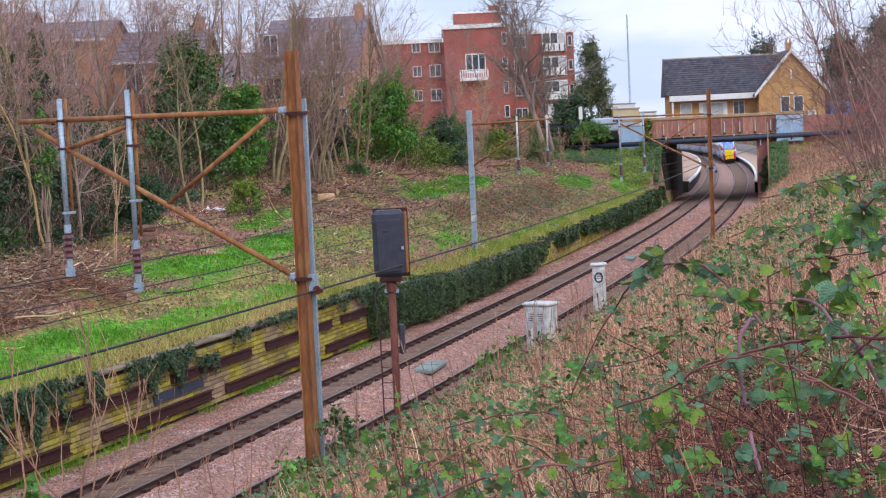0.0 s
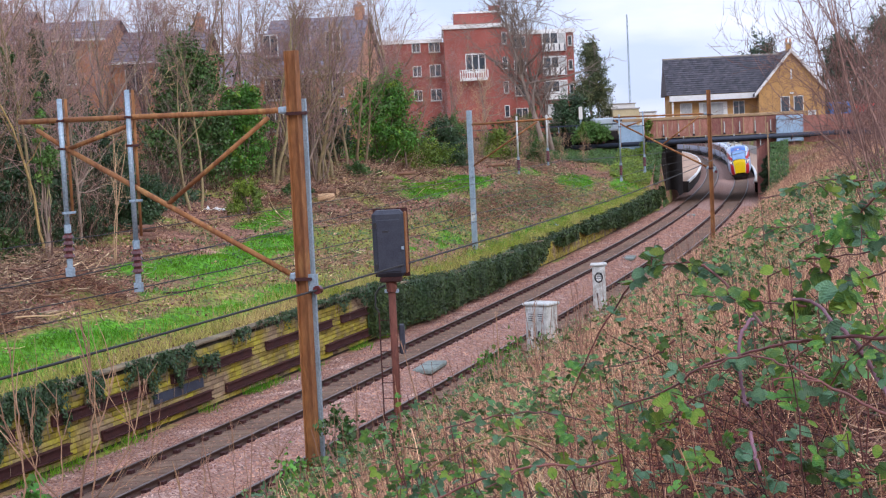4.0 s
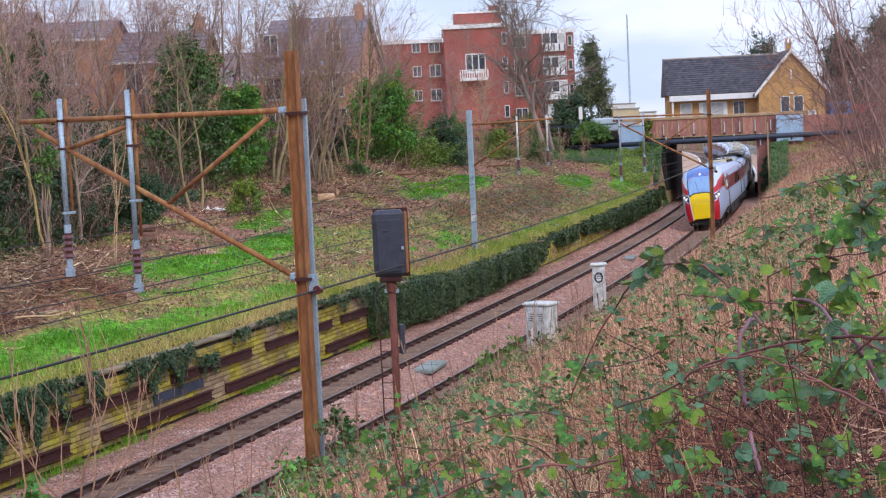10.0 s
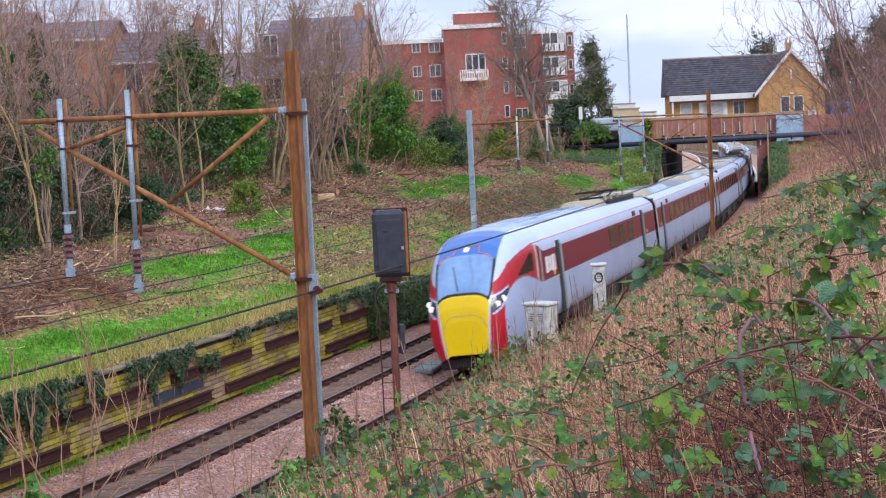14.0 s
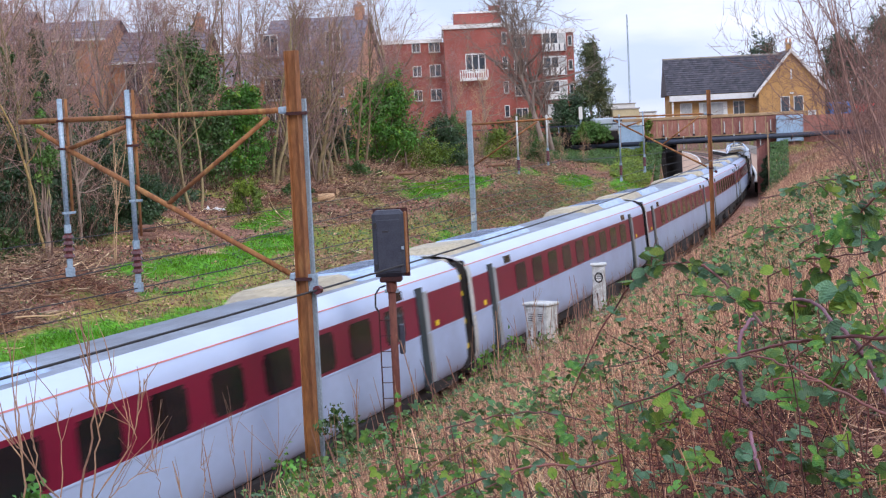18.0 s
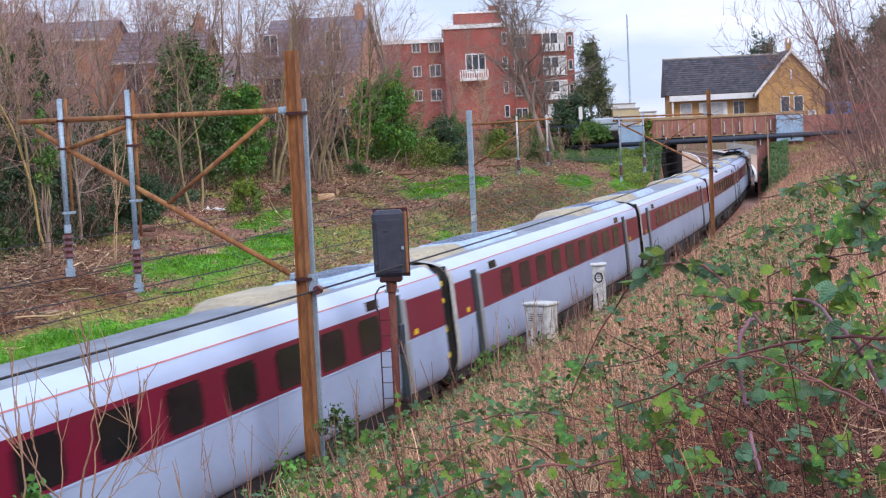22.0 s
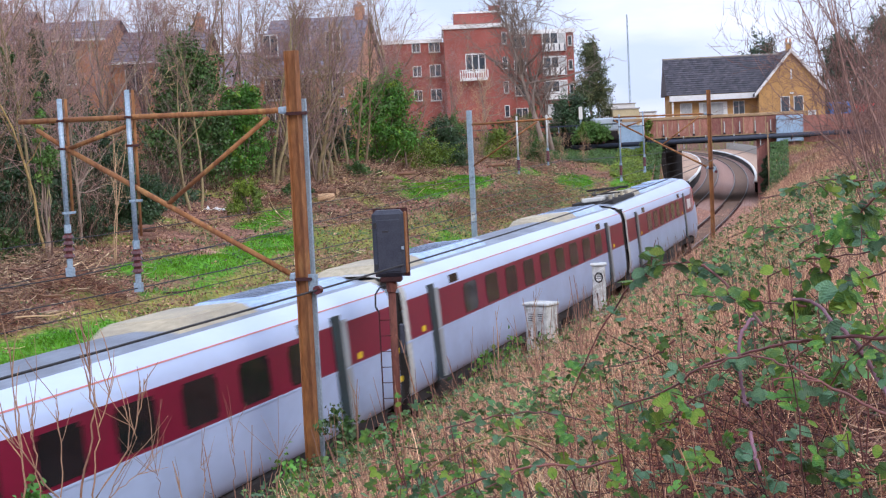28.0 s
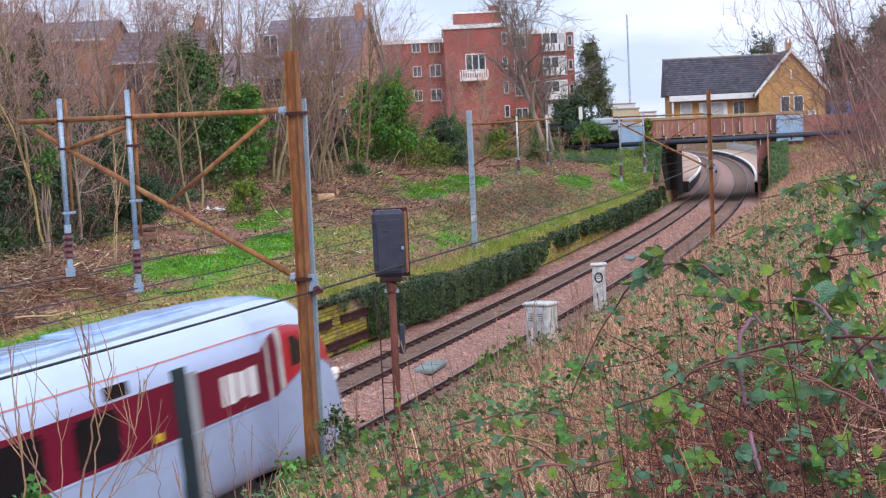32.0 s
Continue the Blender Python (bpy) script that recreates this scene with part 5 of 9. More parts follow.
def build_cabinet(s, o, w, d, h, base, label, turn=0.0, gauge_plate=False):
    t = thing("trackside_cabinet", rail_frame(s, o, base) @ Matrix.Rotation(radians(turn), 4, "Z"), label, "equipment cabinet", "trackside cabinets")
    b = part("body", bx(-d / 2, d / 2, -w / 2, w / 2, 0.1, h, bevel=0.015), M_WHITEPOST, t, "stained off-white steel case")
    part("plinth", bx(-d / 2 + 0.03, d / 2 - 0.03, -w / 2 + 0.03, w / 2 - 0.03, -0.6, 0.1), M_CONC, t)
    part("lid", bx(-d / 2 - 0.05, d / 2 + 0.05, -w / 2 - 0.05, w / 2 + 0.05, h, h + 0.07, bevel=0.02), M_WHITEPOST, t)
    n = 2 if w > 0.6 else 1
    for i in range(n):
        y0 = -w / 2 + 0.03 + i * (w - 0.06) / n
        y1 = y0 + (w - 0.06) / n - 0.02
        dr = part("door", bx(-d / 2 - 0.02, -d / 2, y0, y1, 0.16, h - 0.05, bevel=0.006), M_WHITEPOST, t)
        part("handle", bx(-d / 2 - 0.05, -d / 2 - 0.02, y1 - 0.1, y1 - 0.06, h * 0.5, h * 0.5 + 0.14), M_WIRE, dr)
        for k in range(4):
            part("vent_slot", bx(-d / 2 - 0.026, -d / 2 - 0.02, y0 + 0.06, y1 - 0.06, h - 0.2 - 0.05 * k, h - 0.185 - 0.05 * k), M_SLATEBOX, dr)
    if gauge_plate:
        bm = bmesh.new()
        rows = []
        for i in range(20):
            a = i * math.tau / 20
            rows.append([bm.verts.new((-d / 2 - 0.03 - 0.02 * math.cos(q), (0.1 + 0.02 * math.sin(q)) * math.cos(a), h - 0.32 + (0.13 + 0.02 * math.sin(q)) * math.sin(a))) for q in (0, math.tau / 4, math.tau / 2, 3 * math.tau / 4)])
        for i in range(20):
            for j in range(4):
                bm.faces.new((rows[i][j], rows[i][(j + 1) % 4], rows[(i + 1) % 20][(j + 1) % 4], rows[(i + 1) % 20][j]))
        part("ring_mark", bm, M_WIRE, t)
    return t


build_cabinet(19.3, -3.05, 0.62, 0.45, 1.45, 0.98, "weathered off-white steel cabinet with double doors among dry grass", -22)
build_cabinet(26.3, -3.0, 0.36, 0.32, 1.78, 0.92, "narrow pale steel cabinet with a dark ring mark", 10, True)
for ts, to in ((25.6, 1.9), (60.6, 2.0), (95.9, 2.2)):
    gb = thing("trough_lid", rail_frame(ts, to, -0.14) @ Matrix.Rotation(0.05, 4, "Z"), "grey-green concrete slab between the tracks", "cable trough", "slabs between the tracks")
    part("slab", bx(-0.85, 0.85, -0.3, 0.3, 0, 0.14, bevel=0.03), M_SLAB, gb)
    part("slab_joint", bx(-0.02, 0.02, -0.29, 0.29, 0.141, 0.145), M_SLATEBOX, gb)

# ---------------------------------------------------------------- street things beyond the bridge
def build_van(m, col, label, L=4.6, H=1.9):
    t = thing("parked_van", m, label, "van", "parked vehicles")
    part("body", bx(0, L, -0.9, 0.9, 0.35, H, bevel=0.12), col, t)
    for sg in (1, -1):
        for x in (0.9, L - 0.9):
            w = part("wheel", tb((x, sg * 0.72, 0.33), (x, sg * 0.93, 0.33), 0.33, n=16), M_WIRE, t)
            part("hub", tb((x, sg * 0.93, 0.33), (x, sg * 0.95, 0.33), 0.18, n=12), M_GALV, w)
        part("side_window", bx(L - 2.2, L - 0.7, sg * 0.9 - 0.015, sg * 0.9 + 0.015, 1.15, H - 0.2), M_GLASS, t)
    part("bumper", bx(L - 0.06, L + 0.08, -0.85, 0.85, 0.35, 0.6, bevel=0.03), M_WIRE, t)


M_VANBLUE = mat("blue_vehicle_paint", (0.05, 0.18, 0.50), (0.045, 0.16, 0.45), 0.3, 1, 20, 0.0)
M_VANRED = mat("red_vehicle_paint", (0.55, 0.06, 0.05), (0.5, 0.05, 0.045), 0.3, 1, 20, 0.0)
M_VANSILVER = mat("silver_vehicle_paint", (0.45, 0.52, 0.58), (0.4, 0.47, 0.53), 0.3, 1, 20, 0.0, 0.4)
M_CREAMSHED = mat("cream_cabin_paint", (0.60, 0.50, 0.30), (0.52, 0.43, 0.26), 0.7, 1, 20, 0.1)
build_van(pose(39.0, 152.0, 5.95, 0, 0, 10), M_VANBLUE, "blue van parked beside the station", 2.6, 2.2)
build_van(pose(41.0, 153.0, 5.95, 0, 0, 10), M_VANRED, "red car parked beside the station", 4.4, 1.9)
build_van(pose(14.0, 137.0, 6.0, 0, 0, 5), M_VANSILVER, "silver-blue car parked on the road", 3.9, 1.55)


def build_cabin(m, w, d, h, mtl, label):
    t = thing("site_cabin", m, label, "cabin", "cabins behind the road")
    part("body", bx(0, w, 0, d, 0, h, bevel=0.03), mtl, t)
    part("roof", bx(-0.08, w + 0.08, -0.08, d + 0.08, h, h + 0.12), M_CONC, t)
    for i in range(max(1, int(w / 1.6))):
        window(t, pose(0.8 + 1.5 * i, 0, h * 0.55), 0.9, 0.8)


build_cabin(pose(17.4, 150, 6.0), 2.6, 3, 2.4, M_CREAMSHED, "cream cabin beyond the parapet")
build_cabin(pose(20.3, 152, 6.0), 1.7, 3, 2.0, M_WHITE, "white cabin beyond the parapet")
build_cabin(pose(18.6, 168, 6.2), 3.4, 4, 3.0, M_WHITE, "pale flat-roofed shed far behind the road")

pm = thing("radio_mast", pose(30.5, 240, 6.0), "very thin tall lattice radio mast far behind", "radio mast")
for dx, dy in ((0, 0), (0.3, 0), (0.15, 0.26)):
    part("leg", tb((dx, dy, 0), (0.15 + (dx - 0.15) * 0.4, 0.1 + (dy - 0.1) * 0.4, 18.4), 0.035, n=6), M_GALV, pm)
bm = bmesh.new()
for i in range(24):
    z = 0.75 * i
    tube(bm, (0, 0, z), (0.3, 0, z + 0.75), 0.015, n=4)
    tube(bm, (0.3, 0, z), (0.15, 0.26, z + 0.75), 0.015, n=4)
part("lattice", bm, M_GALV, pm)
sp = thing("street_lamp", pose(12.6, 133, 5.9), "grey street lamp post on the road", "street lamp")
part("post", tb((0, 0, 0), (0, 0, 2.6), 0.07), M_GALV, sp)
part("sign_panel", bx(-0.16, 0.16, -0.1, -0.06, 1.6, 2.7), M_WHITE, sp)
# ---------------------------------------------------------------- bare trees
def grow(rng, starts, dirs, lens, r0, k, wobble, up, taper=0.35):
    """Curved branches from starts along dirs: lines (n, k, 3) and radii (n, k)."""
    n = len(starts)
    pts = np.zeros((n, k, 3))
    pts[:, 0] = starts
    d = dirs / (np.linalg.norm(dirs, axis=1, keepdims=True) + 1e-9)
    step = (np.asarray(lens) / (k - 1))[:, None]
    for i in range(1, k):
        d = d + rng.normal(0, wobble, (n, 3)) + np.array([0, 0, up])
        d /= np.linalg.norm(d, axis=1, keepdims=True) + 1e-9
        pts[:, i] = pts[:, i - 1] + d * step
    rad = np.asarray(r0)[:, None] * np.linspace(1, taper, k)[None]
    return pts, rad


def sprout(rng, pts, rad, per, lo, hi, spread, up):
    """Start points and directions of side branches on each parent."""
    n, k, _ = pts.shape
    t = rng.uniform(lo, hi, (n, per)) * (k - 1)
    i = np.clip(t.astype(int), 0, k - 2)
    u = (t - i)[..., None]
    a, b = np.take_along_axis(pts, i[..., None].repeat(3, 2), 1), np.take_along_axis(pts, (i + 1)[..., None].repeat(3, 2), 1)
    st = a + (b - a) * u
    d = (b - a) / (np.linalg.norm(b - a, axis=2, keepdims=True) + 1e-9) + rng.normal(0, spread, (n, per, 3)) + np.array([0, 0, up])
    rr = np.take_along_axis(rad, i, 1)
    return st.reshape(-1, 3), d.reshape(-1, 3), rr.reshape(-1)


def bare_tree(name, seed, height, stems, r, limbs, twigs, spread, label, lean=0.15, fine=5, cat="tree", group="bare trees on the bank", bark=None, tw=None, tr_=0.0062, bias=(0, 0, 0)):
    bark, tw = bark or M_BARK, tw or M_TWIG
    rng = np.random.default_rng(seed)
    t = thing(name, Matrix.Identity(4), label, cat, group)
    st = rng.normal(0, 0.12 * (stems > 1), (stems, 3)) * np.array([1, 1, 0])
    dr = np.array([0, 0, 1.0]) + rng.normal(0, lean, (stems, 3)) + np.asarray(bias)
    p0, r0 = grow(rng, st, dr, height * rng.uniform(0.75, 1.0, stems), np.full(stems, r) * rng.uniform(0.6, 1, stems), 9, 0.085, 0.05, 0.15)
    v, f = poly_tubes(p0, r0, 7)
    ob_fast("trunk", v, f, bark, t, True)
    s1, d1, q1 = sprout(rng, p0, r0, limbs, 0.2, 0.97, spread * 1.15, 0.12)
    p1, r1 = grow(rng, s1, d1, height * rng.uniform(0.16, 0.42, len(s1)), q1 * 0.55, 6, 0.17, 0.07, 0.3)
    v, f = poly_tubes(p1, r1, 5)
    ob_fast("branchwork", v, f, bark, t, True)["kind"] = "stuff"
    s2, d2, q2 = sprout(rng, p1, r1, twigs, 0.15, 1.0, 0.75, 0.1)
    p2, r2 = grow(rng, s2, d2, height * rng.uniform(0.06, 0.17, len(s2)), np.clip(q2 * 0.5, tr_, 5 * tr_), 5, 0.2, 0.06, 0.4)
    s3, d3, q3 = sprout(rng, p2, r2, fine, 0.15, 1.0, 0.65, 0.1)
    p3, r3 = grow(rng, s3, d3, height * rng.uniform(0.03, 0.085, len(s3)), np.full(len(s3), tr_), 4, 0.14, 0.1, 0.6)
    v2, f2 = poly_tubes(p2, r2, 3)
    v3, f3 = poly_tubes(p3, r3, 3)
    ob_fast("twig_haze", np.concatenate([v2, v3]), np.concatenate([f2, f3 + len(v2)]), tw, t)["kind"] = "stuff"
    return t


def plant(src, s, o, turn=0.0, size=1.0, sink=0.12):
    m = Matrix.Translation(at(s, o, float(rough_z(s, o)) - sink)) @ Matrix.Rotation(turn, 4, "Z") @ Matrix.Diagonal((size, size, size, 1))
    c = copy_thing(src, m)
    c.scale = (size, size, size)
    return c


TREES = [
    bare_tree("bare_tree", 11, 10.5, 1, 0.13, 15, 6, 0.55, "tall bare winter tree with reddish-brown twigs on the bank"),
    bare_tree("bare_tree", 12, 9.0, 3, 0.09, 9, 6, 0.45, "multi-stemmed bare winter tree with fine purplish twigs", tw=M_TWIGPURPLE),
    bare_tree("bare_tree", 13, 11.5, 2, 0.11, 11, 6, 0.5, "slim twin-stemmed bare tree with mossy stems and upright branches", bark=M_BARKMOSS),
    bare_tree("bare_tree", 14, 8.0, 5, 0.06, 7, 6, 0.4, "coppiced bare sapling cluster with many thin upright stems", 0.22, tw=M_TWIGTAN),
    bare_tree("bare_tree", 15, 13.0, 1, 0.2, 26, 9, 0.95, "broad bare winter tree with spreading dark limbs", 0.1, bark=M_BARKDARK, tw=M_BARKDARK, tr_=0.014),
    bare_tree("bare_shrub", 16, 7.0, 6, 0.035, 7, 5, 0.55, "bare shrub with dark reddish twigs above the near bank", 0.3, 3, "shrub", "bare shrubs above the near bank", M_TWIGRED, M_TWIGRED),
]
TREES[0].matrix_basis = Matrix.Translation(at(26, 18.4, float(rough_z(26, 18.4))))
TREES[1].matrix_basis = Matrix.Translation(at(33, 18.0, float(rough_z(33, 18.0))))
TREES[2].matrix_basis = Matrix.Translation(at(53.5, 18.3, float(rough_z(53.5, 18.3))))
TREES[3].matrix_basis = Matrix.Translation(at(22, 17.4, float(rough_z(22, 17.4))))
TREES[5].matrix_basis = Matrix.Translation(at(41, -10.9, float(rough_z(41, -10.9))))
TREES[4].matrix_basis = Matrix.Translation(at(114, 15.1, float(rough_z(114, 15.1)))) @ Matrix.Rotation(radians(95), 4, "Z") @ Matrix.Scale(1.12, 4)
M_BARKYELLOW = mat("yellow_lichened_bark", (0.46, 0.32, 0.13), (0.30, 0.20, 0.09), 0.9, 3, 20, 0.3, rnd=0.2)
mossy_trunk = bare_tree("bare_tree", 77, 9.5, 1, 0.085, 9, 6, 0.4, "slim bare tree with yellow lichened bark on the bank", 0.05, bark=M_BARKYELLOW)
mossy_trunk.matrix_basis = Matrix.Translation(at(27.0, 15.0, float(rough_z(27.0, 15.0))))
tan_stems = bare_tree("bare_sapling", 78, 6.5, 2, 0.032, 4, 3, 0.3, "pair of thin tan sapling stems on the bank", 0.08, bark=M_TWIGTAN, tw=M_TWIGTAN)
tan_stems.matrix_basis = Matrix.Translation(at(29.6, 14.0, float(rough_z(29.6, 14.0))))
tr = random.Random(21)
spots = []
for i in range(50):
    s = tr.uniform(14, 62)
    deep = 20.8 if 36 < s < 53 else 16.6
    spots.append((s, tr.uniform(deep, 30) + 0.05 * max(0, s - 30), tr.choice((0, 1, 2, 3, 3, 1)), tr.uniform(0.75, 1.12)))
spots += [(72, 17.4, 0, 1.2), (77, 19.5, 2, 1.15), (68, 21, 0, 1.25), (57.6, 17.4, 2, 0.95), (58.9, 17.2, 2, 1.0), (58.2, 17.8, 1, 0.9), (65.4, 17.6, 2, 0.9), (71.3, 16.7, 0, 0.9), (55.0, 18.6, 2, 0.95), (54.6, 17.2, 1, 0.9), (57.6, 17.2, 3, 1.0), (62.5, 17.8, 2, 0.9), (74, 19, 1, 0.8),
          (80, 21, 1, 0.8), (90, 22, 3, 0.9), (98, 18, 3, 0.7), (101, 21, 1, 0.85), (112, 23, 0, 0.9), (108, 19.5, 0, 1.1), (60, 24, 1, 1.1), (66, 25, 0, 1.1), (71, 27, 2, 1.0), (43, 17.4, 2, 0.75)]
for s, o, k, z in spots:
    plant(TREES[k], s, o, tr.uniform(0, 6.28), z)
# shrubs and trees above the near bank, beside the station and by the bridge
for s, o, k, z in ((34, -10.8, 5, 0.8), (37.5, -11.4, 5, 1.0), (47, -10.6, 5, 0.85), (50, -11.6, 5, 1.1), (61, -11.6, 5, 1.1), (74, -11.5, 5, 1.0), (88, -11.5, 5, 0.9), (101, -12.0, 5, 0.9), (30, -11.2, 5, 0.75), (70, -14, 0, 0.8), (90, -15, 2, 0.8)):
    plant(TREES[k], s, o, tr.uniform(0, 6.28), z)
for s, o, z in ((43, -9.9, 0.95), (39, -10.4, 1.05), (53, -10.9, 1.15)):
    plant(TREES[5], s, o, tr.uniform(0, 6.28), z)

for s, o, z in ((92, 14.5, 0.35), (95, 13.0, 0.3), (98, 15.2, 0.4), (101, 13.6, 0.32), (104, 15.8, 0.4), (107, 13.2, 0.35), (109, 16.5, 0.42), (90, 16.8, 0.4), (111, 12.0, 0.3), (87, 15.6, 0.3)):
    plant(TREES[3], s, o, tr.uniform(0, 6.28), z)

for seed, place, tall, n_stem, slant in ((17, (4.33, 13.50), 4.6, 10, -0.26), (18, (6.53, 19.00), 6.0, 8, -0.12)):
    sh = bare_tree("bare_shrub", seed, tall, n_stem, 0.014, 5, 3, 0.4, "reddish bare shrub with many slanting stems above the near bank", 0.24, 3, "shrub", "bare shrubs above the near bank", M_TWIGRED, M_TWIGRED, 0.0028, (slant, 0, 0))
    sh.matrix_basis = Matrix.Translation((*place, soil(*place) - 0.1))

# dense undergrowth of thin stems under the trees
def build_thicket():
    rng = np.random.default_rng(31)
    n = 3100
    s = rng.uniform(8, 72, n)
    o = 15.6 + 0.03 * s + 1.7 * np.clip((s - 33) / 7, 0, 1) + np.abs(rng.normal(0, 3.2, n))
    x, y = xy(s, o)
    st = np.stack([x, y, rough_z(s, o) - 0.05], -1)
    d = np.array([0, 0, 1.0]) + rng.normal(0, 0.35, (n, 3))
    p, r = grow(rng, st, d, rng.uniform(0.7, 2.8, n), rng.uniform(0.006, 0.016, n), 6, 0.12, 0.02, 0.4)
    s1, d1, q1 = sprout(rng, p, r, 4, 0.3, 1.0, 0.5, 0.1)
    p1, r1 = grow(rng, s1, d1, rng.uniform(0.3, 0.9, len(s1)), np.full(len(s1), 0.006), 4, 0.15, 0.05, 0.5)
    v, f = poly_tubes(p, r, 3)
    v1, f1 = poly_tubes(p1, r1, 3)
    ob = ob_fast("thicket_undergrowth", np.concatenate([v, v1]), np.concatenate([f, f1 + len(v)]), M_THICKET)
    tagged(ob, "tangled thicket of thin brown stems under the bare trees", "undergrowth", kind="stuff")


build_thicket()


# ---------------------------------------------------------------- evergreens
def bush(name, s, o, rx, ry, h, n, size, mtl, label, seed, lumps=26, base=0.0, trunk=True, pointed=0.0, cat="bush"):
    rng = np.random.default_rng(seed)
    z0 = float(rough_z(s, o))
    t = thing(name, Matrix.Translation(at(s, o, z0)), label, cat)
    cz = rng.uniform(0.12, 0.95, lumps)
    wid = np.interp(cz, [0, 0.25, 0.6, 1.0], [0.75, 1.0, 0.85 - 0.35 * pointed, 0.35 - 0.28 * pointed])
    an = rng.uniform(0, 2 * np.pi, lumps)
    rad = np.sqrt(rng.random(lumps)) * 0.9 * wid
    c = np.stack([np.cos(an) * rad * rx, np.sin(an) * rad * ry, base + cz * h], -1)
    lr = rng.uniform(0.2, 0.55, lumps) * min(rx, ry, h * 0.6) * np.interp(cz, [0, 1], [1.15, 0.6])
    i = rng.integers(0, lumps, n)
    dirn = rng.normal(0, 1, (n, 3))
    dirn /= np.linalg.norm(dirn, axis=1, keepdims=True)
    p = c[i] + dirn * lr[i][:, None] * rng.uniform(0.45, 1.15, (n, 1)) * np.array([1.1, 1.1, 0.9])
    # loose shoots that break the outline
    ns = max(14, n // 150)
    k = rng.integers(0, lumps, ns)
    sd = (c[k] - np.array([0, 0, base + 0.45 * h])) / np.array([rx, ry, h]) + rng.normal(0, 0.45, (ns, 3)) + np.array([0, 0, 0.5])
    sd /= np.linalg.norm(sd, axis=1, keepdims=True)
    sl = rng.uniform(0.8, 2.1, ns) * lr[k] + 0.12 * min(rx, h)
    m = rng.random(n) < 0.3
    q = rng.integers(0, ns, n)
    shoot = c[k][q] + sd[q] * (sl[q] * rng.random(n) ** 0.6)[:, None] + rng.normal(0, 0.55 * size, (n, 3)) * 1.3
    p = np.where(m[:, None], shoot, p)
    p[:, 2] = np.maximum(p[:, 2], 0.03)
    v, f = leaf_quads(p, dirn + np.array([0, 0, 0.4]), np.full((n, 1), size), rng, 0.6)
    ob_fast("foliage", v, f, mtl, t)["kind"] = "stuff"
    st = np.zeros((7, 3))
    tips = c[rng.integers(0, lumps, 7)]
    lines = np.stack([st + (tips - st) * u + rng.normal(0, 0.05, (7, 3)) * (u > 0) for u in np.linspace(0, 1, 6)], 1)
    lines[:, 0, 2] -= 0.15
    v, f = poly_tubes(lines, np.outer(np.full(7, 0.05 * max(0.6, h / 4)), np.linspace(1, 0.3, 6)), 6)
    ob_fast("stemwork", v, f, M_BARK, t, True)["kind"] = "stuff"
    return t


M_YEW = mat("olive_conifer_needles", (0.05, 0.08, 0.035), (0.10, 0.115, 0.045), 0.7, 1.0, 10, 0.0, island=0.5, third=(0.17, 0.155, 0.06))
bush("evergreen_tree", 47.8, 19.9, 2.2, 1.8, 6.6, 26000, 0.14, M_LEAFDARKMIX, "tall ivy-clad evergreen tree among bare stems", 1, 60, 0.0, pointed=0.5, cat="tree")
bush("laurel_bush", 51.3, 18.8, 1.2, 1.2, 4.9, 15000, 0.128, M_LEAFBRIGHT, "tall glossy green laurel bush on the bank", 2, 44)
bush("laurel_bush", 69.8, 17.8, 2.5, 2.0, 5.0, 26000, 0.136, M_LEAFBRIGHT, "large bright green laurel bush among bare trunks", 3, 50)
bush("laurel_bush", 64.5, 19.4, 1.5, 1.5, 3.0, 10500, 0.136, M_LEAFDARK, "dark evergreen bush at the wood's edge", 4, 36)
bush("evergreen_bush", 80.0, 16.6, 1.4, 1.4, 2.7, 15000, 0.136, M_LEAFDARK, "dark green rounded bush on the bank", 5, 44)
bush("evergreen_bush", 86.0, 18.0, 1.8, 1.8, 2.6, 9000, 0.136, M_LEAFDARKMIX, "dusty green bush near the road", 6, 30)
bush("ivy_bush", 37.0, 17.2, 1.0, 1.1, 1.5, 7500, 0.096, M_LEAFDARK, "low dark ivy bush at the foot of the trees", 7, 28)
bush("ivy_bush", 24.0, 19.5, 1.9, 1.8, 3.6, 10500, 0.120, M_LEAFDARK, "dark ivy-covered thicket on the bank", 8, 34)
bush("ivy_bush", 31.0, 21.5, 1.6, 1.6, 4.6, 9750, 0.120, M_LEAFDARKMIX, "dark ivy-covered trunk cluster", 9, 34)
bush("ivy_bush", 39.0, 22.2, 0.6, 0.6, 7.2, 9000, 0.11, M_LEAFDARK, "dark ivy wrapped round tall bare trunks", 64, 60)
bush("ivy_bush", 37.4, 22.6, 0.5, 0.5, 6.2, 7000, 0.11, M_LEAFDARKMIX, "dark ivy wrapped round tall bare trunks", 65, 50)
# three low leaf masses added to darken the shaded gaps between stems
bush("ivy_bush", 33.6, 17.7, 1.5, 0.8, 1.0, 6000, 0.10, M_LEAFDARK, "low dark ivy standing for shade under bare stems", 66, 40)
bush("ivy_bush", 30.4, 18.0, 1.6, 0.9, 1.5, 7000, 0.10, M_LEAFDARK, "low dark ivy standing for shade under bare stems", 67, 40)
bush("ivy_bush", 27.2, 17.0, 1.2, 0.8, 1.1, 5000, 0.10, M_LEAFDARKMIX, "low dark ivy standing for shade under bare stems", 68, 34)
bush("ivy_bush", 37.4, 17.2, 1.5, 1.0, 1.7, 9000, 0.096, M_LEAFDARK, "broad dark ivy mound at the foot of the trees", 69, 44)
bush("ivy_bush", 27.0, 15.0, 0.3, 0.3, 3.4, 2600, 0.085, M_LEAFMID, "green ivy on the upper part of a mossy trunk", 70, 40, 2.3)
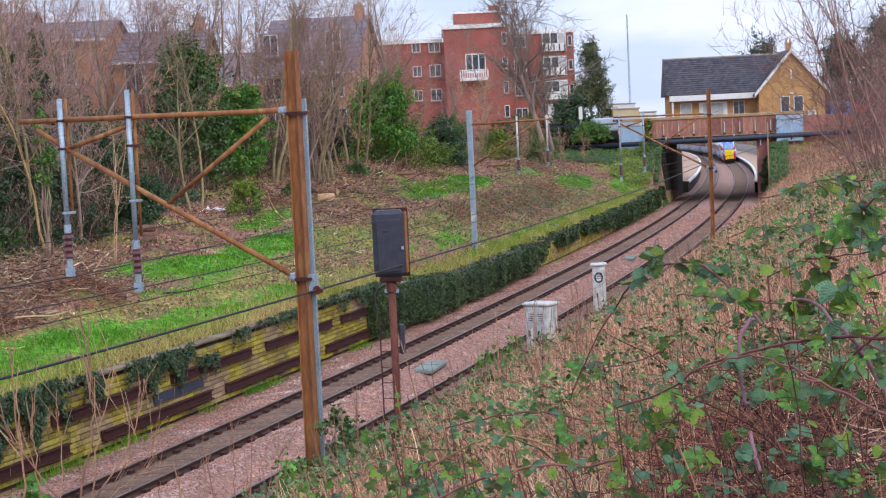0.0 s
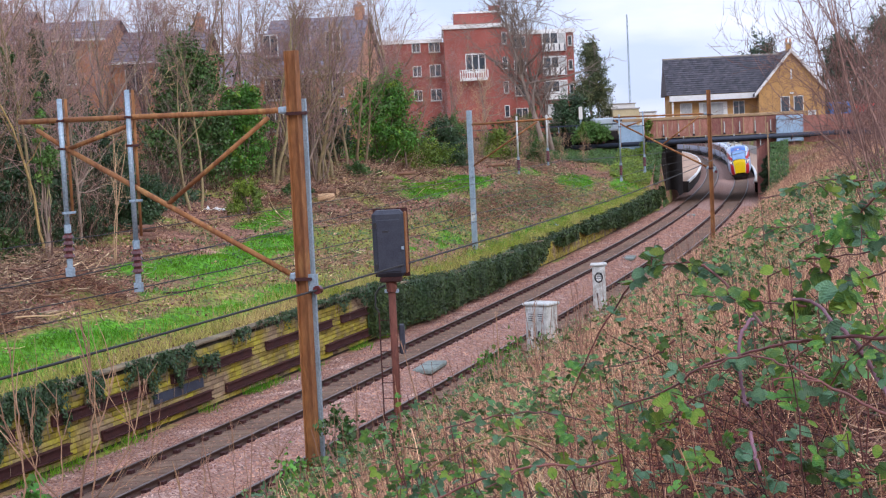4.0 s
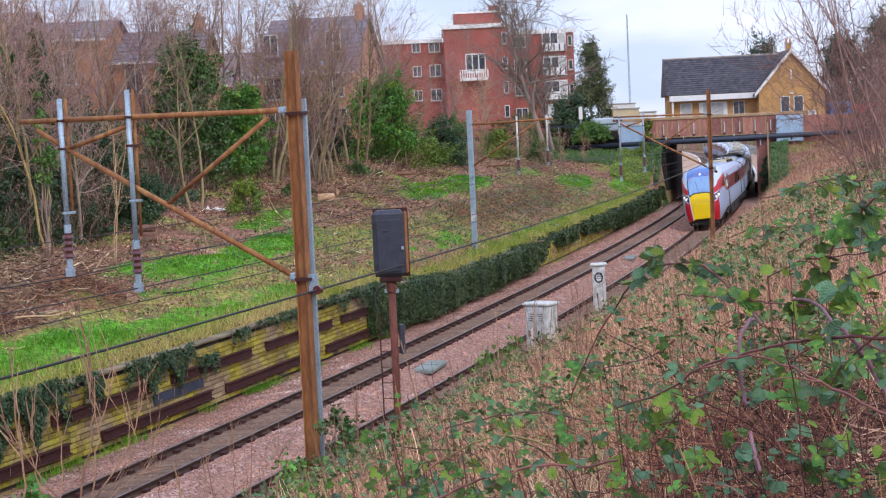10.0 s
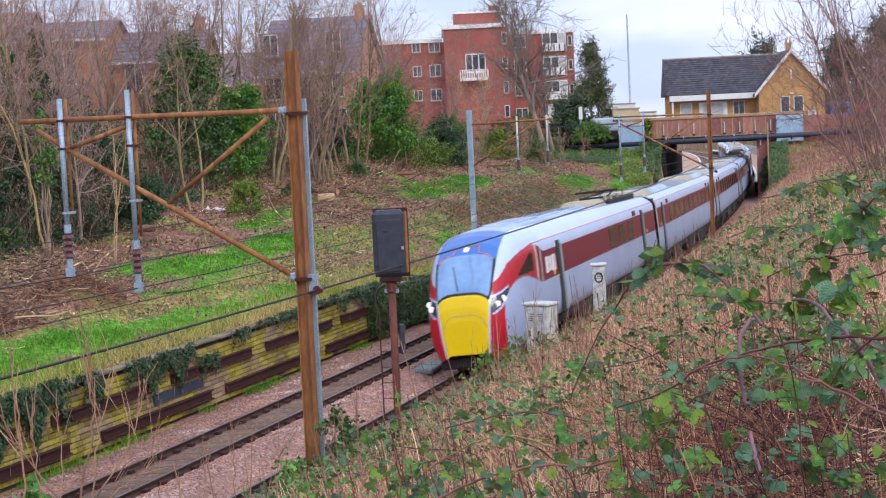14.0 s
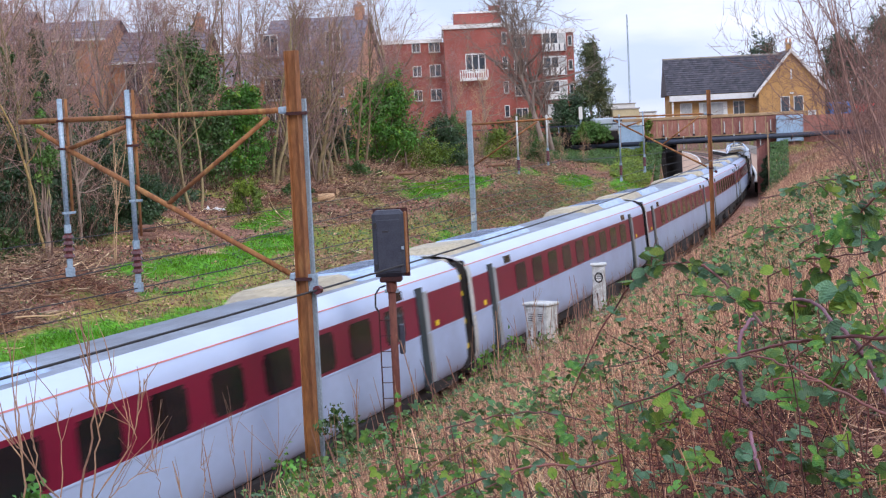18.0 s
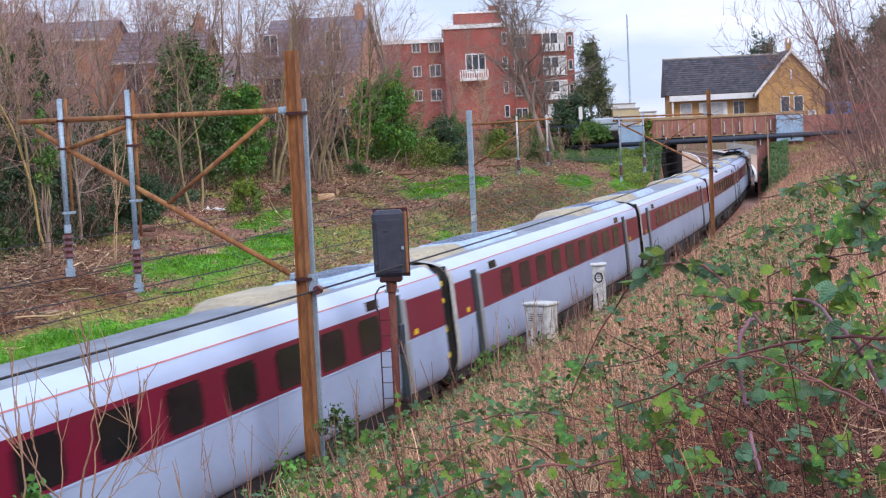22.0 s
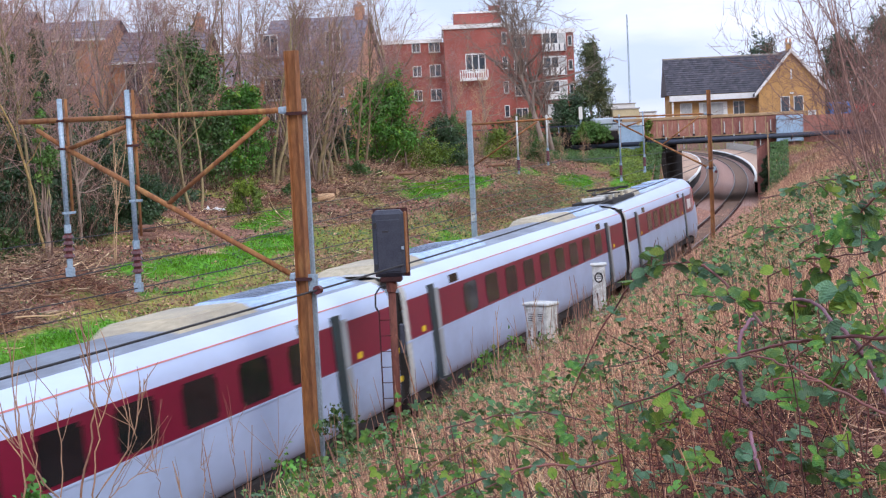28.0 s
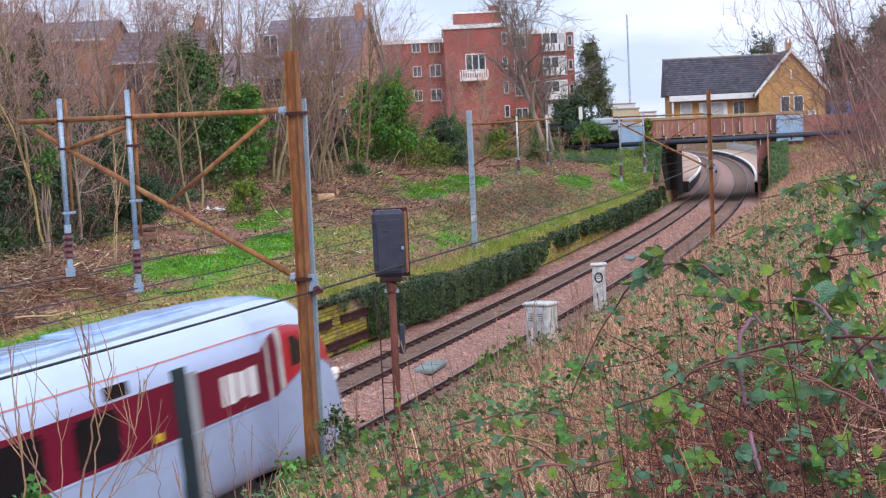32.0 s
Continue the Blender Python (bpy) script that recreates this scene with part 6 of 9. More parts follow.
bush("ivy_bush", 27.6, 18.0, 0.45, 0.45, 5.2, 5200, 0.11, M_LEAFDARK, "dark ivy wrapped round a bare trunk", 61, 40, 0.0)
bush("ivy_bush", 33.2, 18.6, 1.3, 1.0, 2.4, 7000, 0.11, M_LEAFDARK, "dark ivy mound among bare stems", 62, 34)
bush("ivy_bush", 22.2, 18.2, 1.2, 1.0, 1.9, 5600, 0.11, M_LEAFDARKMIX, "dark ivy mound at the wood's edge", 63, 30)
bush("ivy_bush", 44.3, 15.7, 1.1, 1.0, 1.2, 5700, 0.088, M_LEAFYELLOW, "low yellow-green bush among felled branches", 10, 24)
bush("ivy_bush", 49.5, 15.4, 1.2, 1.0, 0.9, 2200, 0.12, M_LEAFDARKMIX, "low green bush among felled branches", 11, 20)
bush("ivy_bush", 60.0, 15.8, 1.2, 1.0, 0.6, 1800, 0.12, M_LEAFDARKMIX, "low dark green scrub on the bank", 21, 20)
bush("ivy_bush", 73.4, 16.7, 2.2, 1.5, 2.4, 9000, 0.112, M_LEAFYELLOW, "yellow-green scrub below the laurels", 22, 24)
bush("evergreen_bush", 96.0, 16.4, 1.6, 1.6, 2.2, 6000, 0.136, M_LEAFYELLOW, "yellow-green bush below the road", 12, 34)
bush("evergreen_bush", 103.0, 14.6, 1.1, 1.1, 1.7, 3600, 0.136, M_LEAFDARKMIX, "ivy-clad stump below the road", 23, 28)
bush("road_hedge", 116.3, 11.9, 2.0, 0.55, 1.5, 34000, 0.11, M_LEAFMID, "green ivy draped over the low roadside wall", 46, 150, 0.85, cat="hedge")
bush("ivy_bush", 115.2, 15.6, 1.2, 0.8, 1.7, 9000, 0.11, M_LEAFDARKMIX, "green scrub before the roadside wall", 47, 40)
bush("ivy_bush", 113.0, 16.6, 0.5, 0.5, 4.6, 7000, 0.11, M_LEAFMID, "green ivy climbing a bare trunk beside the road", 48, 46)
bush("road_hedge", 116.3, 18.5, 3.6, 0.5, 1.7, 10500, 0.144, M_LEAFDARKMIX, "green hedge beside the road", 14, 50, 0.9, cat="hedge")
bush("ivy_bush", 115.9, 7.4, 0.6, 1.5, 3.3, 13500, 0.120, M_LEAFYELLOW, "yellow-green ivy climbing the bridge wing wall", 15, 60, -2.4)
bush("ivy_bush", 116.5, 7.1, 0.4, 0.55, 1.9, 3000, 0.12, M_LEAFYELLOW, "yellow-green ivy over the end of the parapet", 18, 24, 0.9)
bush("ivy_bush", 116.6, 6.3, 0.35, 0.55, 5.2, 7500, 0.112, M_LEAFDARKMIX, "ivy covering the corner of the abutment", 16, 50, -4.2)
bush("ivy_bush", 116.0, -2.9, 0.6, 0.8, 3.9, 7000, 0.12, M_LEAFDARK, "dark ivy heap below the bridge end", 17, 40, -0.8)
bush("conifer_tree", 135.8, 14.2, 2.3, 2.3, 11.6, 46000, 0.13, M_YEW, "dark conifer beside the block of flats", 19, 90, 0.0, pointed=0.55, cat="tree")
bush("evergreen_bush", 129.0, 15.7, 2.3, 2.0, 3.6, 8500, 0.2, M_LEAFDARK, "dark rounded shrub before the flats", 20, 36)
bush("conifer_tree", 318.0, -12.0, 6.5, 6.5, 19.4, 16000, 0.42, M_CONIFERHAZE, "dark broad cedar behind the station roof", 25, 60, 0.0, pointed=0.3, cat="tree")
bush("conifer_tree", 212.0, -15.5, 4.2, 4.2, 13.0, 17000, 0.32, M_CONIFERHAZE, "tall dark evergreen behind the station yard", 26, 70, 0.0, pointed=0.4, cat="tree")
bush("conifer_tree", 206.0, -21.0, 4.6, 4.6, 14.5, 18000, 0.32, M_CONIFERHAZE, "tall dark evergreen behind the station yard", 27, 70, 0.0, pointed=0.4, cat="tree")
bush("ivy_bush", 20.0, 18.2, 1.6, 1.5, 2.4, 7500, 0.112, M_LEAFDARK, "dark ivy mass under bare trees", 40, 30)
bush("ivy_bush", 27.5, 18.4, 1.4, 1.4, 2.6, 7500, 0.112, M_LEAFDARK, "dark ivy mass under bare trees", 41, 30)
bush("ivy_bush", 33.0, 18.8, 1.5, 1.4, 2.2, 7500, 0.112, M_LEAFDARK, "dark ivy mass under bare trees", 42, 30)
bush("ivy_bush", 40.0, 20.0, 1.6, 1.5, 2.0, 7500, 0.112, M_LEAFDARK, "dark ivy mass under bare trees", 43, 30)
bush("ivy_bush", 55.0, 20.5, 1.6, 1.5, 2.4, 7500, 0.112, M_LEAFDARK, "dark ivy mass under bare trees", 44, 30)
bush("ivy_bush", 29.6, 19.2, 1.9, 1.7, 2.6, 7500, 0.12, M_LEAFDARK, "dark ivy smothering stems at the wood's edge", 50, 34)
bush("ivy_bush", 33.5, 20.4, 1.9, 1.7, 3.2, 7500, 0.12, M_LEAFDARK, "dark ivy smothering stems at the wood's edge", 51, 34)
bush("ivy_bush", 38.0, 20.8, 1.9, 1.7, 3.0, 7500, 0.12, M_LEAFDARK, "dark ivy smothering stems at the wood's edge", 52, 34)
bush("ivy_bush", 42.0, 21.2, 1.9, 1.7, 3.4, 7500, 0.12, M_LEAFDARK, "dark ivy smothering stems at the wood's edge", 53, 34)
bush("ivy_bush", 25.5, 20.5, 1.9, 1.7, 3.6, 7500, 0.12, M_LEAFDARK, "dark ivy smothering stems at the wood's edge", 54, 34)
bush("ivy_bush", 36, 23.5, 1.9, 1.7, 4.6, 7500, 0.12, M_LEAFDARK, "dark ivy smothering stems at the wood's edge", 55, 34)
bush("ivy_bush", 30, 24.5, 1.9, 1.7, 5.0, 7500, 0.12, M_LEAFDARK, "dark ivy smothering stems at the wood's edge", 56, 34)
bush("ivy_bush", 16.0, 20.5, 2.0, 1.8, 4.5, 9000, 0.120, M_LEAFDARKMIX, "tall ivy-clad stems at the wood's edge", 45, 34)
plant(TREES[4], 111.0, 15.2, 1.0, 1.3)

def ivy_carpet(s0, s1, o0, o1, n, size, mtl, label, seed, high=0.35):
    """Ivy and bramble leaves lying thickly over a steep slope."""
    rng = np.random.default_rng(seed)
    s, o = rng.uniform(s0, s1, n), rng.uniform(o0, o1, n)
    x, y = xy(s, o)
    p = np.stack([x, y, rough_z(s, o) + high * rng.random(n) * (0.3 + 0.7 * patch(x, y, 2.0, seed))], -1)
    v, f = leaf_quads(p, np.tile([-0.1, -0.7, 0.6], (n, 1)), np.full((n, 1), size), rng, 1.0)
    tagged(ob_fast("ivy_carpet", v, f, mtl), label, "ivy", kind="stuff")


def patch(x, y, k=1.0, ph=0.0):
    return 0.5 + 0.5 * np.sin(0.9 * k * x + 1.7 * np.sin(0.45 * k * y + ph) + ph) * np.cos(0.6 * k * y + 0.8 * np.sin(0.8 * k * x))


# dark leaves spread here to give the wood's floor its shaded tone
ivy_carpet(10.0, 30.0, 17.0, 23.0, 16000, 0.14, M_LEAFDARK, "dark ivy over the floor of the wood, added for its shade", 5, 0.9)
ivy_carpet(30.0, 46.0, 18.2, 24.0, 12000, 0.14, M_LEAFDARK, "dark ivy over the floor of the wood, added for its shade", 6, 0.8)
ivy_carpet(109.5, 117.0, 6.5, 9.8, 11000, 0.15, M_LEAFYELLOW, "yellow-green ivy over the slope beside the bridge", 1, 0.6)
ivy_carpet(111.5, 116.8, 5.6, 7.2, 6000, 0.14, M_LEAFDARKMIX, "ivy hanging round the corner of the abutment", 7, 0.9)
ivy_carpet(112.0, 117.0, 9.5, 17.0, 9000, 0.16, M_LEAFDARKMIX, "ivy over the slope below the road", 2, 0.5)
ivy_carpet(108.0, 117.0, -4.7, -2.9, 5500, 0.16, M_LEAFDARKMIX, "ivy and bramble over the slope beside the bridge", 3, 0.6)


# ---------------------------------------------------------------- litter on the far bank: brushwood, logs, grass
def build_brushwood():
    rng = np.random.default_rng(41)
    cs = rng.uniform(10, 104, 150)
    co = np.where(rng.random(150) < 0.75, rng.uniform(11.5, 18.5, 150), rng.uniform(8.5, 12, 150))
    cs[:26], co[:26] = rng.uniform(11, 27, 26), rng.uniform(11.2, 17, 26)
    cs[26:60], co[26:60] = rng.uniform(40, 74, 34), rng.uniform(13, 18.5, 34)
    i = rng.integers(0, 150, 8500)
    s, o = cs[i] + rng.normal(0, 0.9, len(i)), co[i] + rng.normal(0, 0.55, len(i))
    o = np.maximum(o, 7.8)
    x, y = xy(s, o)
    g = cover_of(s, o)
    keep = g < 0.5
    x, y, s, o = x[keep], y[keep], s[keep], o[keep]
    n = len(x)
    hgt = np.abs(rng.normal(0, 0.13, n)) + 0.5 * np.exp(-((s - 22) / 5) ** 2 - ((o - 13.4) / 1.8) ** 2) * rng.random(n)
    st = np.stack([x, y, rough_z(s, o) + hgt], -1)
    d = rng.normal(0, 1, (n, 3)) * np.array([1, 1, 0.22])
    p, r = grow(rng, st, d, rng.uniform(0.2, 1.3, n), rng.uniform(0.004, 0.014, n), 5, 0.2, 0.0, 0.5)
    v, f = poly_tubes(p, r, 3)
    m = 700
    sb, ob_ = rng.normal(22.5, 3.0, m), np.clip(rng.normal(13.4, 1.2, m), 9.5, 17)
    far = rng.random(m) < 0.45
    sb, ob_ = np.where(far, rng.uniform(44, 72, m), sb), np.where(far, rng.uniform(13.5, 17.5, m), ob_)
    x, y = xy(sb, ob_)
    pile = np.exp(-((sb - 22.5) / 3) ** 2 - ((ob_ - 13.4) / 1.2) ** 2)
    st = np.stack([x, y, rough_z(sb, ob_) + 0.03 + pile * rng.uniform(0, 0.6, m)], -1)
    d = rng.normal(0, 1, (m, 3)) * np.array([1, 1, 0.18])
    p, r = grow(rng, st, d, rng.uniform(0.5, 2.0, m), rng.uniform(0.010, 0.032, m), 6, 0.16, 0.0, 0.5)
    v1, f1 = poly_tubes(p, r, 5)
    f1 = f1 + len(v)
    v, f = np.concatenate([v, v1]), np.concatenate([f, f1])
    tagged(ob_fast("brushwood", v, f, M_BRUSHWOOD), "felled brown branches strewn over the bank", "brushwood", kind="stuff")


build_brushwood()


def brush_heap(s, o, rs, ro, h, n, paint, seed, label, thick=0.009, long=0.9):
    """A tangled heap of cut stems thrown over a low dome."""
    rng = np.random.default_rng(seed)
    z0 = float(rough_z(s, o))
    t = thing("brush_heap", rail_frame(s, o, z0), label, "brushwood heap", "heaps of cut stems on the bank")
    a, q = rng.uniform(0, 2 * np.pi, n), np.sqrt(rng.random(n))
    x, y = np.cos(a) * q * rs, np.sin(a) * q * ro
    lift = np.array([float(v) for v in rough_z(s + x, o + y)]) - z0
    st = np.stack([x, y, lift + h * (1 - q ** 2) * rng.uniform(0.5, 1.0, n)], -1)
    d = rng.normal(0, 1, (n, 3)) * np.array([1, 1, 0.35])
    p, r = grow(rng, st, d, long * rng.uniform(0.3, 1.2, n), thick * rng.uniform(0.4, 1.3, n), 6, 0.28, -0.05, 0.5)
    v, f = poly_tubes(p, r, 4)
    ob_fast("stem_tangle", v, f, paint, t)["kind"] = "stuff"
    for i in range(5):
        b = np.array([rng.normal(0, 0.35 * rs), rng.normal(0, 0.35 * ro), 0.0])
        b[2] = float(rough_z(s + b[0], o + b[1])) - z0 + 0.7 * h
        pl, pr = grow(rng, b[None], rng.normal(0, 1, (1, 3)) * np.array([1, 1, 0.15]), np.array([rng.uniform(0.9, 1.8)]), np.array([3.2 * thick]), 7, 0.1, -0.02, 0.5)
        v, f = poly_tubes(pl, pr, 7)
        ob_fast("cut_branch", v, f, M_LOGEND if i < 2 else M_LOG, t, True)


for i, (s, o, rs, ro, h, n, paint, lab) in enumerate((
        (23.0, 11.6, 1.7, 1.1, 0.55, 700, M_BRACKENHEAP, "red-brown heap of cut brambles on the bank"), (26.3, 14.6, 1.9, 1.2, 0.6, 500, M_BRUSHWOOD, "heap of pale split branches on the bank"),
        (21.2, 13.0, 1.5, 1.1, 0.5, 420, M_BRUSHWOOD, "heap of cut branches beside the wood"), (18.5, 11.4, 1.6, 1.0, 0.35, 420, M_BRACKENHEAP, "low heap of dead bramble stems"),
        (56.0, 14.7, 2.6, 0.9, 0.35, 420, M_BRUSHWOOD, "long low heap of felled branches"), (60.5, 14.6, 2.6, 0.8, 0.3, 420, M_BRUSHWOOD, "long low heap of felled branches"),
        (47.2, 15.6, 1.5, 0.9, 0.4, 320, M_BRACKENHEAP, "dark heap of cut stems beside pale logs"), (53.0, 15.8, 2.2, 0.8, 0.3, 320, M_BRACKENHEAP, "low heap of dead stems under the trees"),
        (86.0, 15.9, 2.6, 1.0, 0.5, 420, M_BRUSHWOOD, "heap of felled branches below the road"), (92.0, 14.9, 2.4, 0.9, 0.4, 380, M_BRUSHWOOD, "heap of felled branches below the road"), (98.0, 13.8, 2.4, 0.8, 0.35, 320, M_BRACKENHEAP, "low heap of dead stems below the road"))):
    brush_heap(s, o, rs, ro, h, n, paint, 300 + i, lab)
for i, s in enumerate((62.0, 70.0, 77.0, 85.0)):
    brush_heap(s, 10.3 + 0.3 * (i % 2), 4.6, 1.3, 0.22, 1100, M_BRACKENHEAP, 340 + i, "low brown mat of dead bramble stems on the slope", 0.008, 0.8)


def build_litter():
    """Dead leaves, chips and small plants lying over the far bank."""
    rng = np.random.default_rng(47)
    n = 95000
    s = 8 + 106 * rng.random(n) ** 1.3
    o = rng.uniform(6.7, 20, n)
    x, y = xy(s, o)
    keep = rng.random(n) < np.clip(1.05 - 1.9 * cover_of(s, o) - 0.6 * moss_of(s, o), 0.01, 1) * (0.35 + 0.65 * patch(x, y, 1.3, 0.4))
    s, o, x, y = s[keep], o[keep], x[keep], y[keep]
    p = np.stack([x, y, rough_z(s, o) + 0.02 + 0.04 * rng.random(len(s))], -1)
    v, f = leaf_quads(p, np.tile([0, -0.15, 1.0], (len(s), 1)), np.interp(s, [8, 114], [0.10, 0.16])[:, None], rng)
    tagged(ob_fast("leaf_litter", v, f, M_LITTER), "brown dead leaves and wood chips over the bank", "leaf litter", kind="stuff")
    n = 26000
    s = 8 + 104 * rng.random(n) ** 1.2
    o = rng.uniform(6.8, 15.5, n)
    x, y = xy(s, o)
    scrub = np.exp(-((s - 74) / 13) ** 2 - ((o - 10.2) / 1.4) ** 2)
    keep = rng.random(n) < 0.10 + 0.35 * (patch(x, y, 0.9, 2.2) > 0.66) + 0.35 * scrub
    s, o, x, y, k = s[keep], o[keep], x[keep], y[keep], scrub[keep]
    p = np.stack([x, y, rough_z(s, o) + rng.uniform(0.03, 0.16, len(s)) + 0.25 * k * rng.random(len(s))], -1)
    v, f = leaf_quads(p, np.tile([0, -0.4, 1.0], (len(s), 1)), np.interp(s, [8, 114], [0.10, 0.2])[:, None], rng)
    m = 2400
    s, o = rng.normal(73, 13, m), rng.normal(10.1, 1.35, m)
    ok = (o > 7.0) & (s > 42) & (s < 108)
    s, o = s[ok], o[ok]
    x, y = xy(s, o)
    q = np.stack([x, y, rough_z(s, o) + rng.uniform(0.04, 0.38, len(s)) * (0.3 + 0.7 * patch(x, y, 1.5, 1.0))], -1)
    v2, f2 = leaf_quads(q, np.tile([0, -0.5, 0.9], (len(s), 1)), np.full((len(s), 1), 0.13), rng)
    f = np.concatenate([np.asarray(f), np.asarray(f2) + len(v)])
    v = np.concatenate([v, v2])
    tagged(ob_fast("low_scrub", v, f, M_LEAFDARKMIX), "low green bramble scrub scattered over the bank", "scrub", kind="stuff")


def log(s, o, L, r, turn, lift=0.0, pale=False):
    z = float(rough_z(s, o)) + r * 0.8 + lift
    t = thing("log", Matrix.Translation(at(s, o, z)) @ Matrix.Rotation(radians(turn), 4, "Z"), "freshly cut pale log lying on the bank" if pale else "cut brown log lying among felled branches", "log", "cut logs on the bank")
    rng = np.random.default_rng(int(s * 13 + o * 7))
    k = 7
    line = np.stack([np.linspace(-L / 2, L / 2, k), rng.normal(0, 0.03, k), rng.normal(0, 0.015, k)], -1)[None]
    v, f = poly_tubes(line, (r * rng.uniform(0.9, 1.1, k))[None], 9)
    ob_fast("bark", v, f, M_LOGEND if pale else M_LOG, t, True)
    for e in (0, k - 1):
        sx = -1 if e == 0 else 1
        part("cut_end", tb(line[0, e] - np.array([0.01 * sx, 0, 0]), line[0, e] + np.array([0.012 * sx, 0, 0]), r * 0.93, n=10), M_LOGEND, t)


for q in ((35.2, 16.0, 0.9, 0.17, 40), (35.8, 16.3, 0.8, 0.15, 60), (35.5, 16.1, 0.9, 0.14, 48, 0.28), (34.8, 15.6, 0.7, 0.13, 10), (52.0, 15.0, 0.8, 0.2, 15, 0, True), (53.4, 15.4, 1.0, 0.2, 160), (57.0, 14.8, 2.6, 0.11, 70), (60.5, 15.2, 2.8, 0.12, 55)):
    log(*q)
for q in ((63, 14.9, 2.2, 0.12, 80),
          (66, 15.8, 2.4, 0.1, 30), (58.6, 16.4, 2.0, 0.12, 100), (21.5, 14.6, 1.6, 0.09, 20, 0, True), (20.0, 14.0, 1.5, 0.07, 120, 0, True), (23.0, 15.6, 1.4, 0.1, 65), (26.5, 16.2, 0.9, 0.16, 30), (30.0, 16.4, 0.8, 0.15, 150), (80, 15.5, 2.5, 0.12, 60), (86, 15.0, 2.2, 0.12, 20), (92, 15.3, 2.0, 0.1, 110), (48.5, 15.3, 1.1, 0.12, 75)):
    log(*q)
ws = thing("litter_sheet", Matrix.Translation(at(44.0, 17.1, float(rough_z(44.0, 17.1)) + 0.02)), "crumpled white plastic sheet on the bank", "litter")
ws_rng = np.random.default_rng(3)
gx, gy = np.meshgrid(np.linspace(-0.45, 0.45, 8), np.linspace(-0.25, 0.25, 6), indexing="ij")
gv = np.stack([gx, gy, np.abs(ws_rng.normal(0.09, 0.06, gx.shape))], -1).reshape(-1, 3)
gi = np.arange(48).reshape(8, 6)
ob_fast("sheet", gv, np.stack([gi[:-1, :-1], gi[1:, :-1], gi[1:, 1:], gi[:-1, 1:]], -1).reshape(-1, 4), M_WHITE, ws)
for s, o in ((57.5, 6.9), (83.0, 6.75), (70, 7.5)):
    lt = thing("litter_bag", Matrix.Translation(at(s, o, float(rough_z(s, o)) + 0.0)), "small pale blue plastic bag in the grass", "litter", "litter in the grass")
    part("bag", bx(-0.13, 0.13, -0.1, 0.1, 0.0, 0.13, bevel=0.05), M_BLUEBOX, lt)


def blades(s, o, lo, hi, width, rng, lean=0.35, k=4, dz=0.0, droop=-0.12, dirbias=(0, 0, 0)):
    x, y = xy(s, o)
    n = len(s)
    st = np.stack([x, y, rough_z(s, o) + dz], -1)
    d = np.array([0, 0, 1.0]) + rng.normal(0, lean, (n, 3)) + np.asarray(dirbias)
    p, _ = grow(rng, st, d, rng.uniform(lo, hi, n), np.ones(n), k, 0.1, droop, 1)
    a = rng.uniform(0, np.pi, n)
    side = np.stack([np.cos(a), np.sin(a) * 0.5, np.zeros(n)], -1)
    w = width * rng.uniform(0.6, 1.4, n)[:, None, None] * np.linspace(1, 0.25, k)[None, :, None]
    v = np.stack([p - side[:, None] * w, p + side[:, None] * w], 2)
    idx = np.arange(n * k * 2).reshape(n, k, 2)
    f = np.stack([idx[:, :-1, 0], idx[:, :-1, 1], idx[:, 1:, 1], idx[:, 1:, 0]], -1).reshape(-1, 4)
    return v.reshape(-1, 3), f


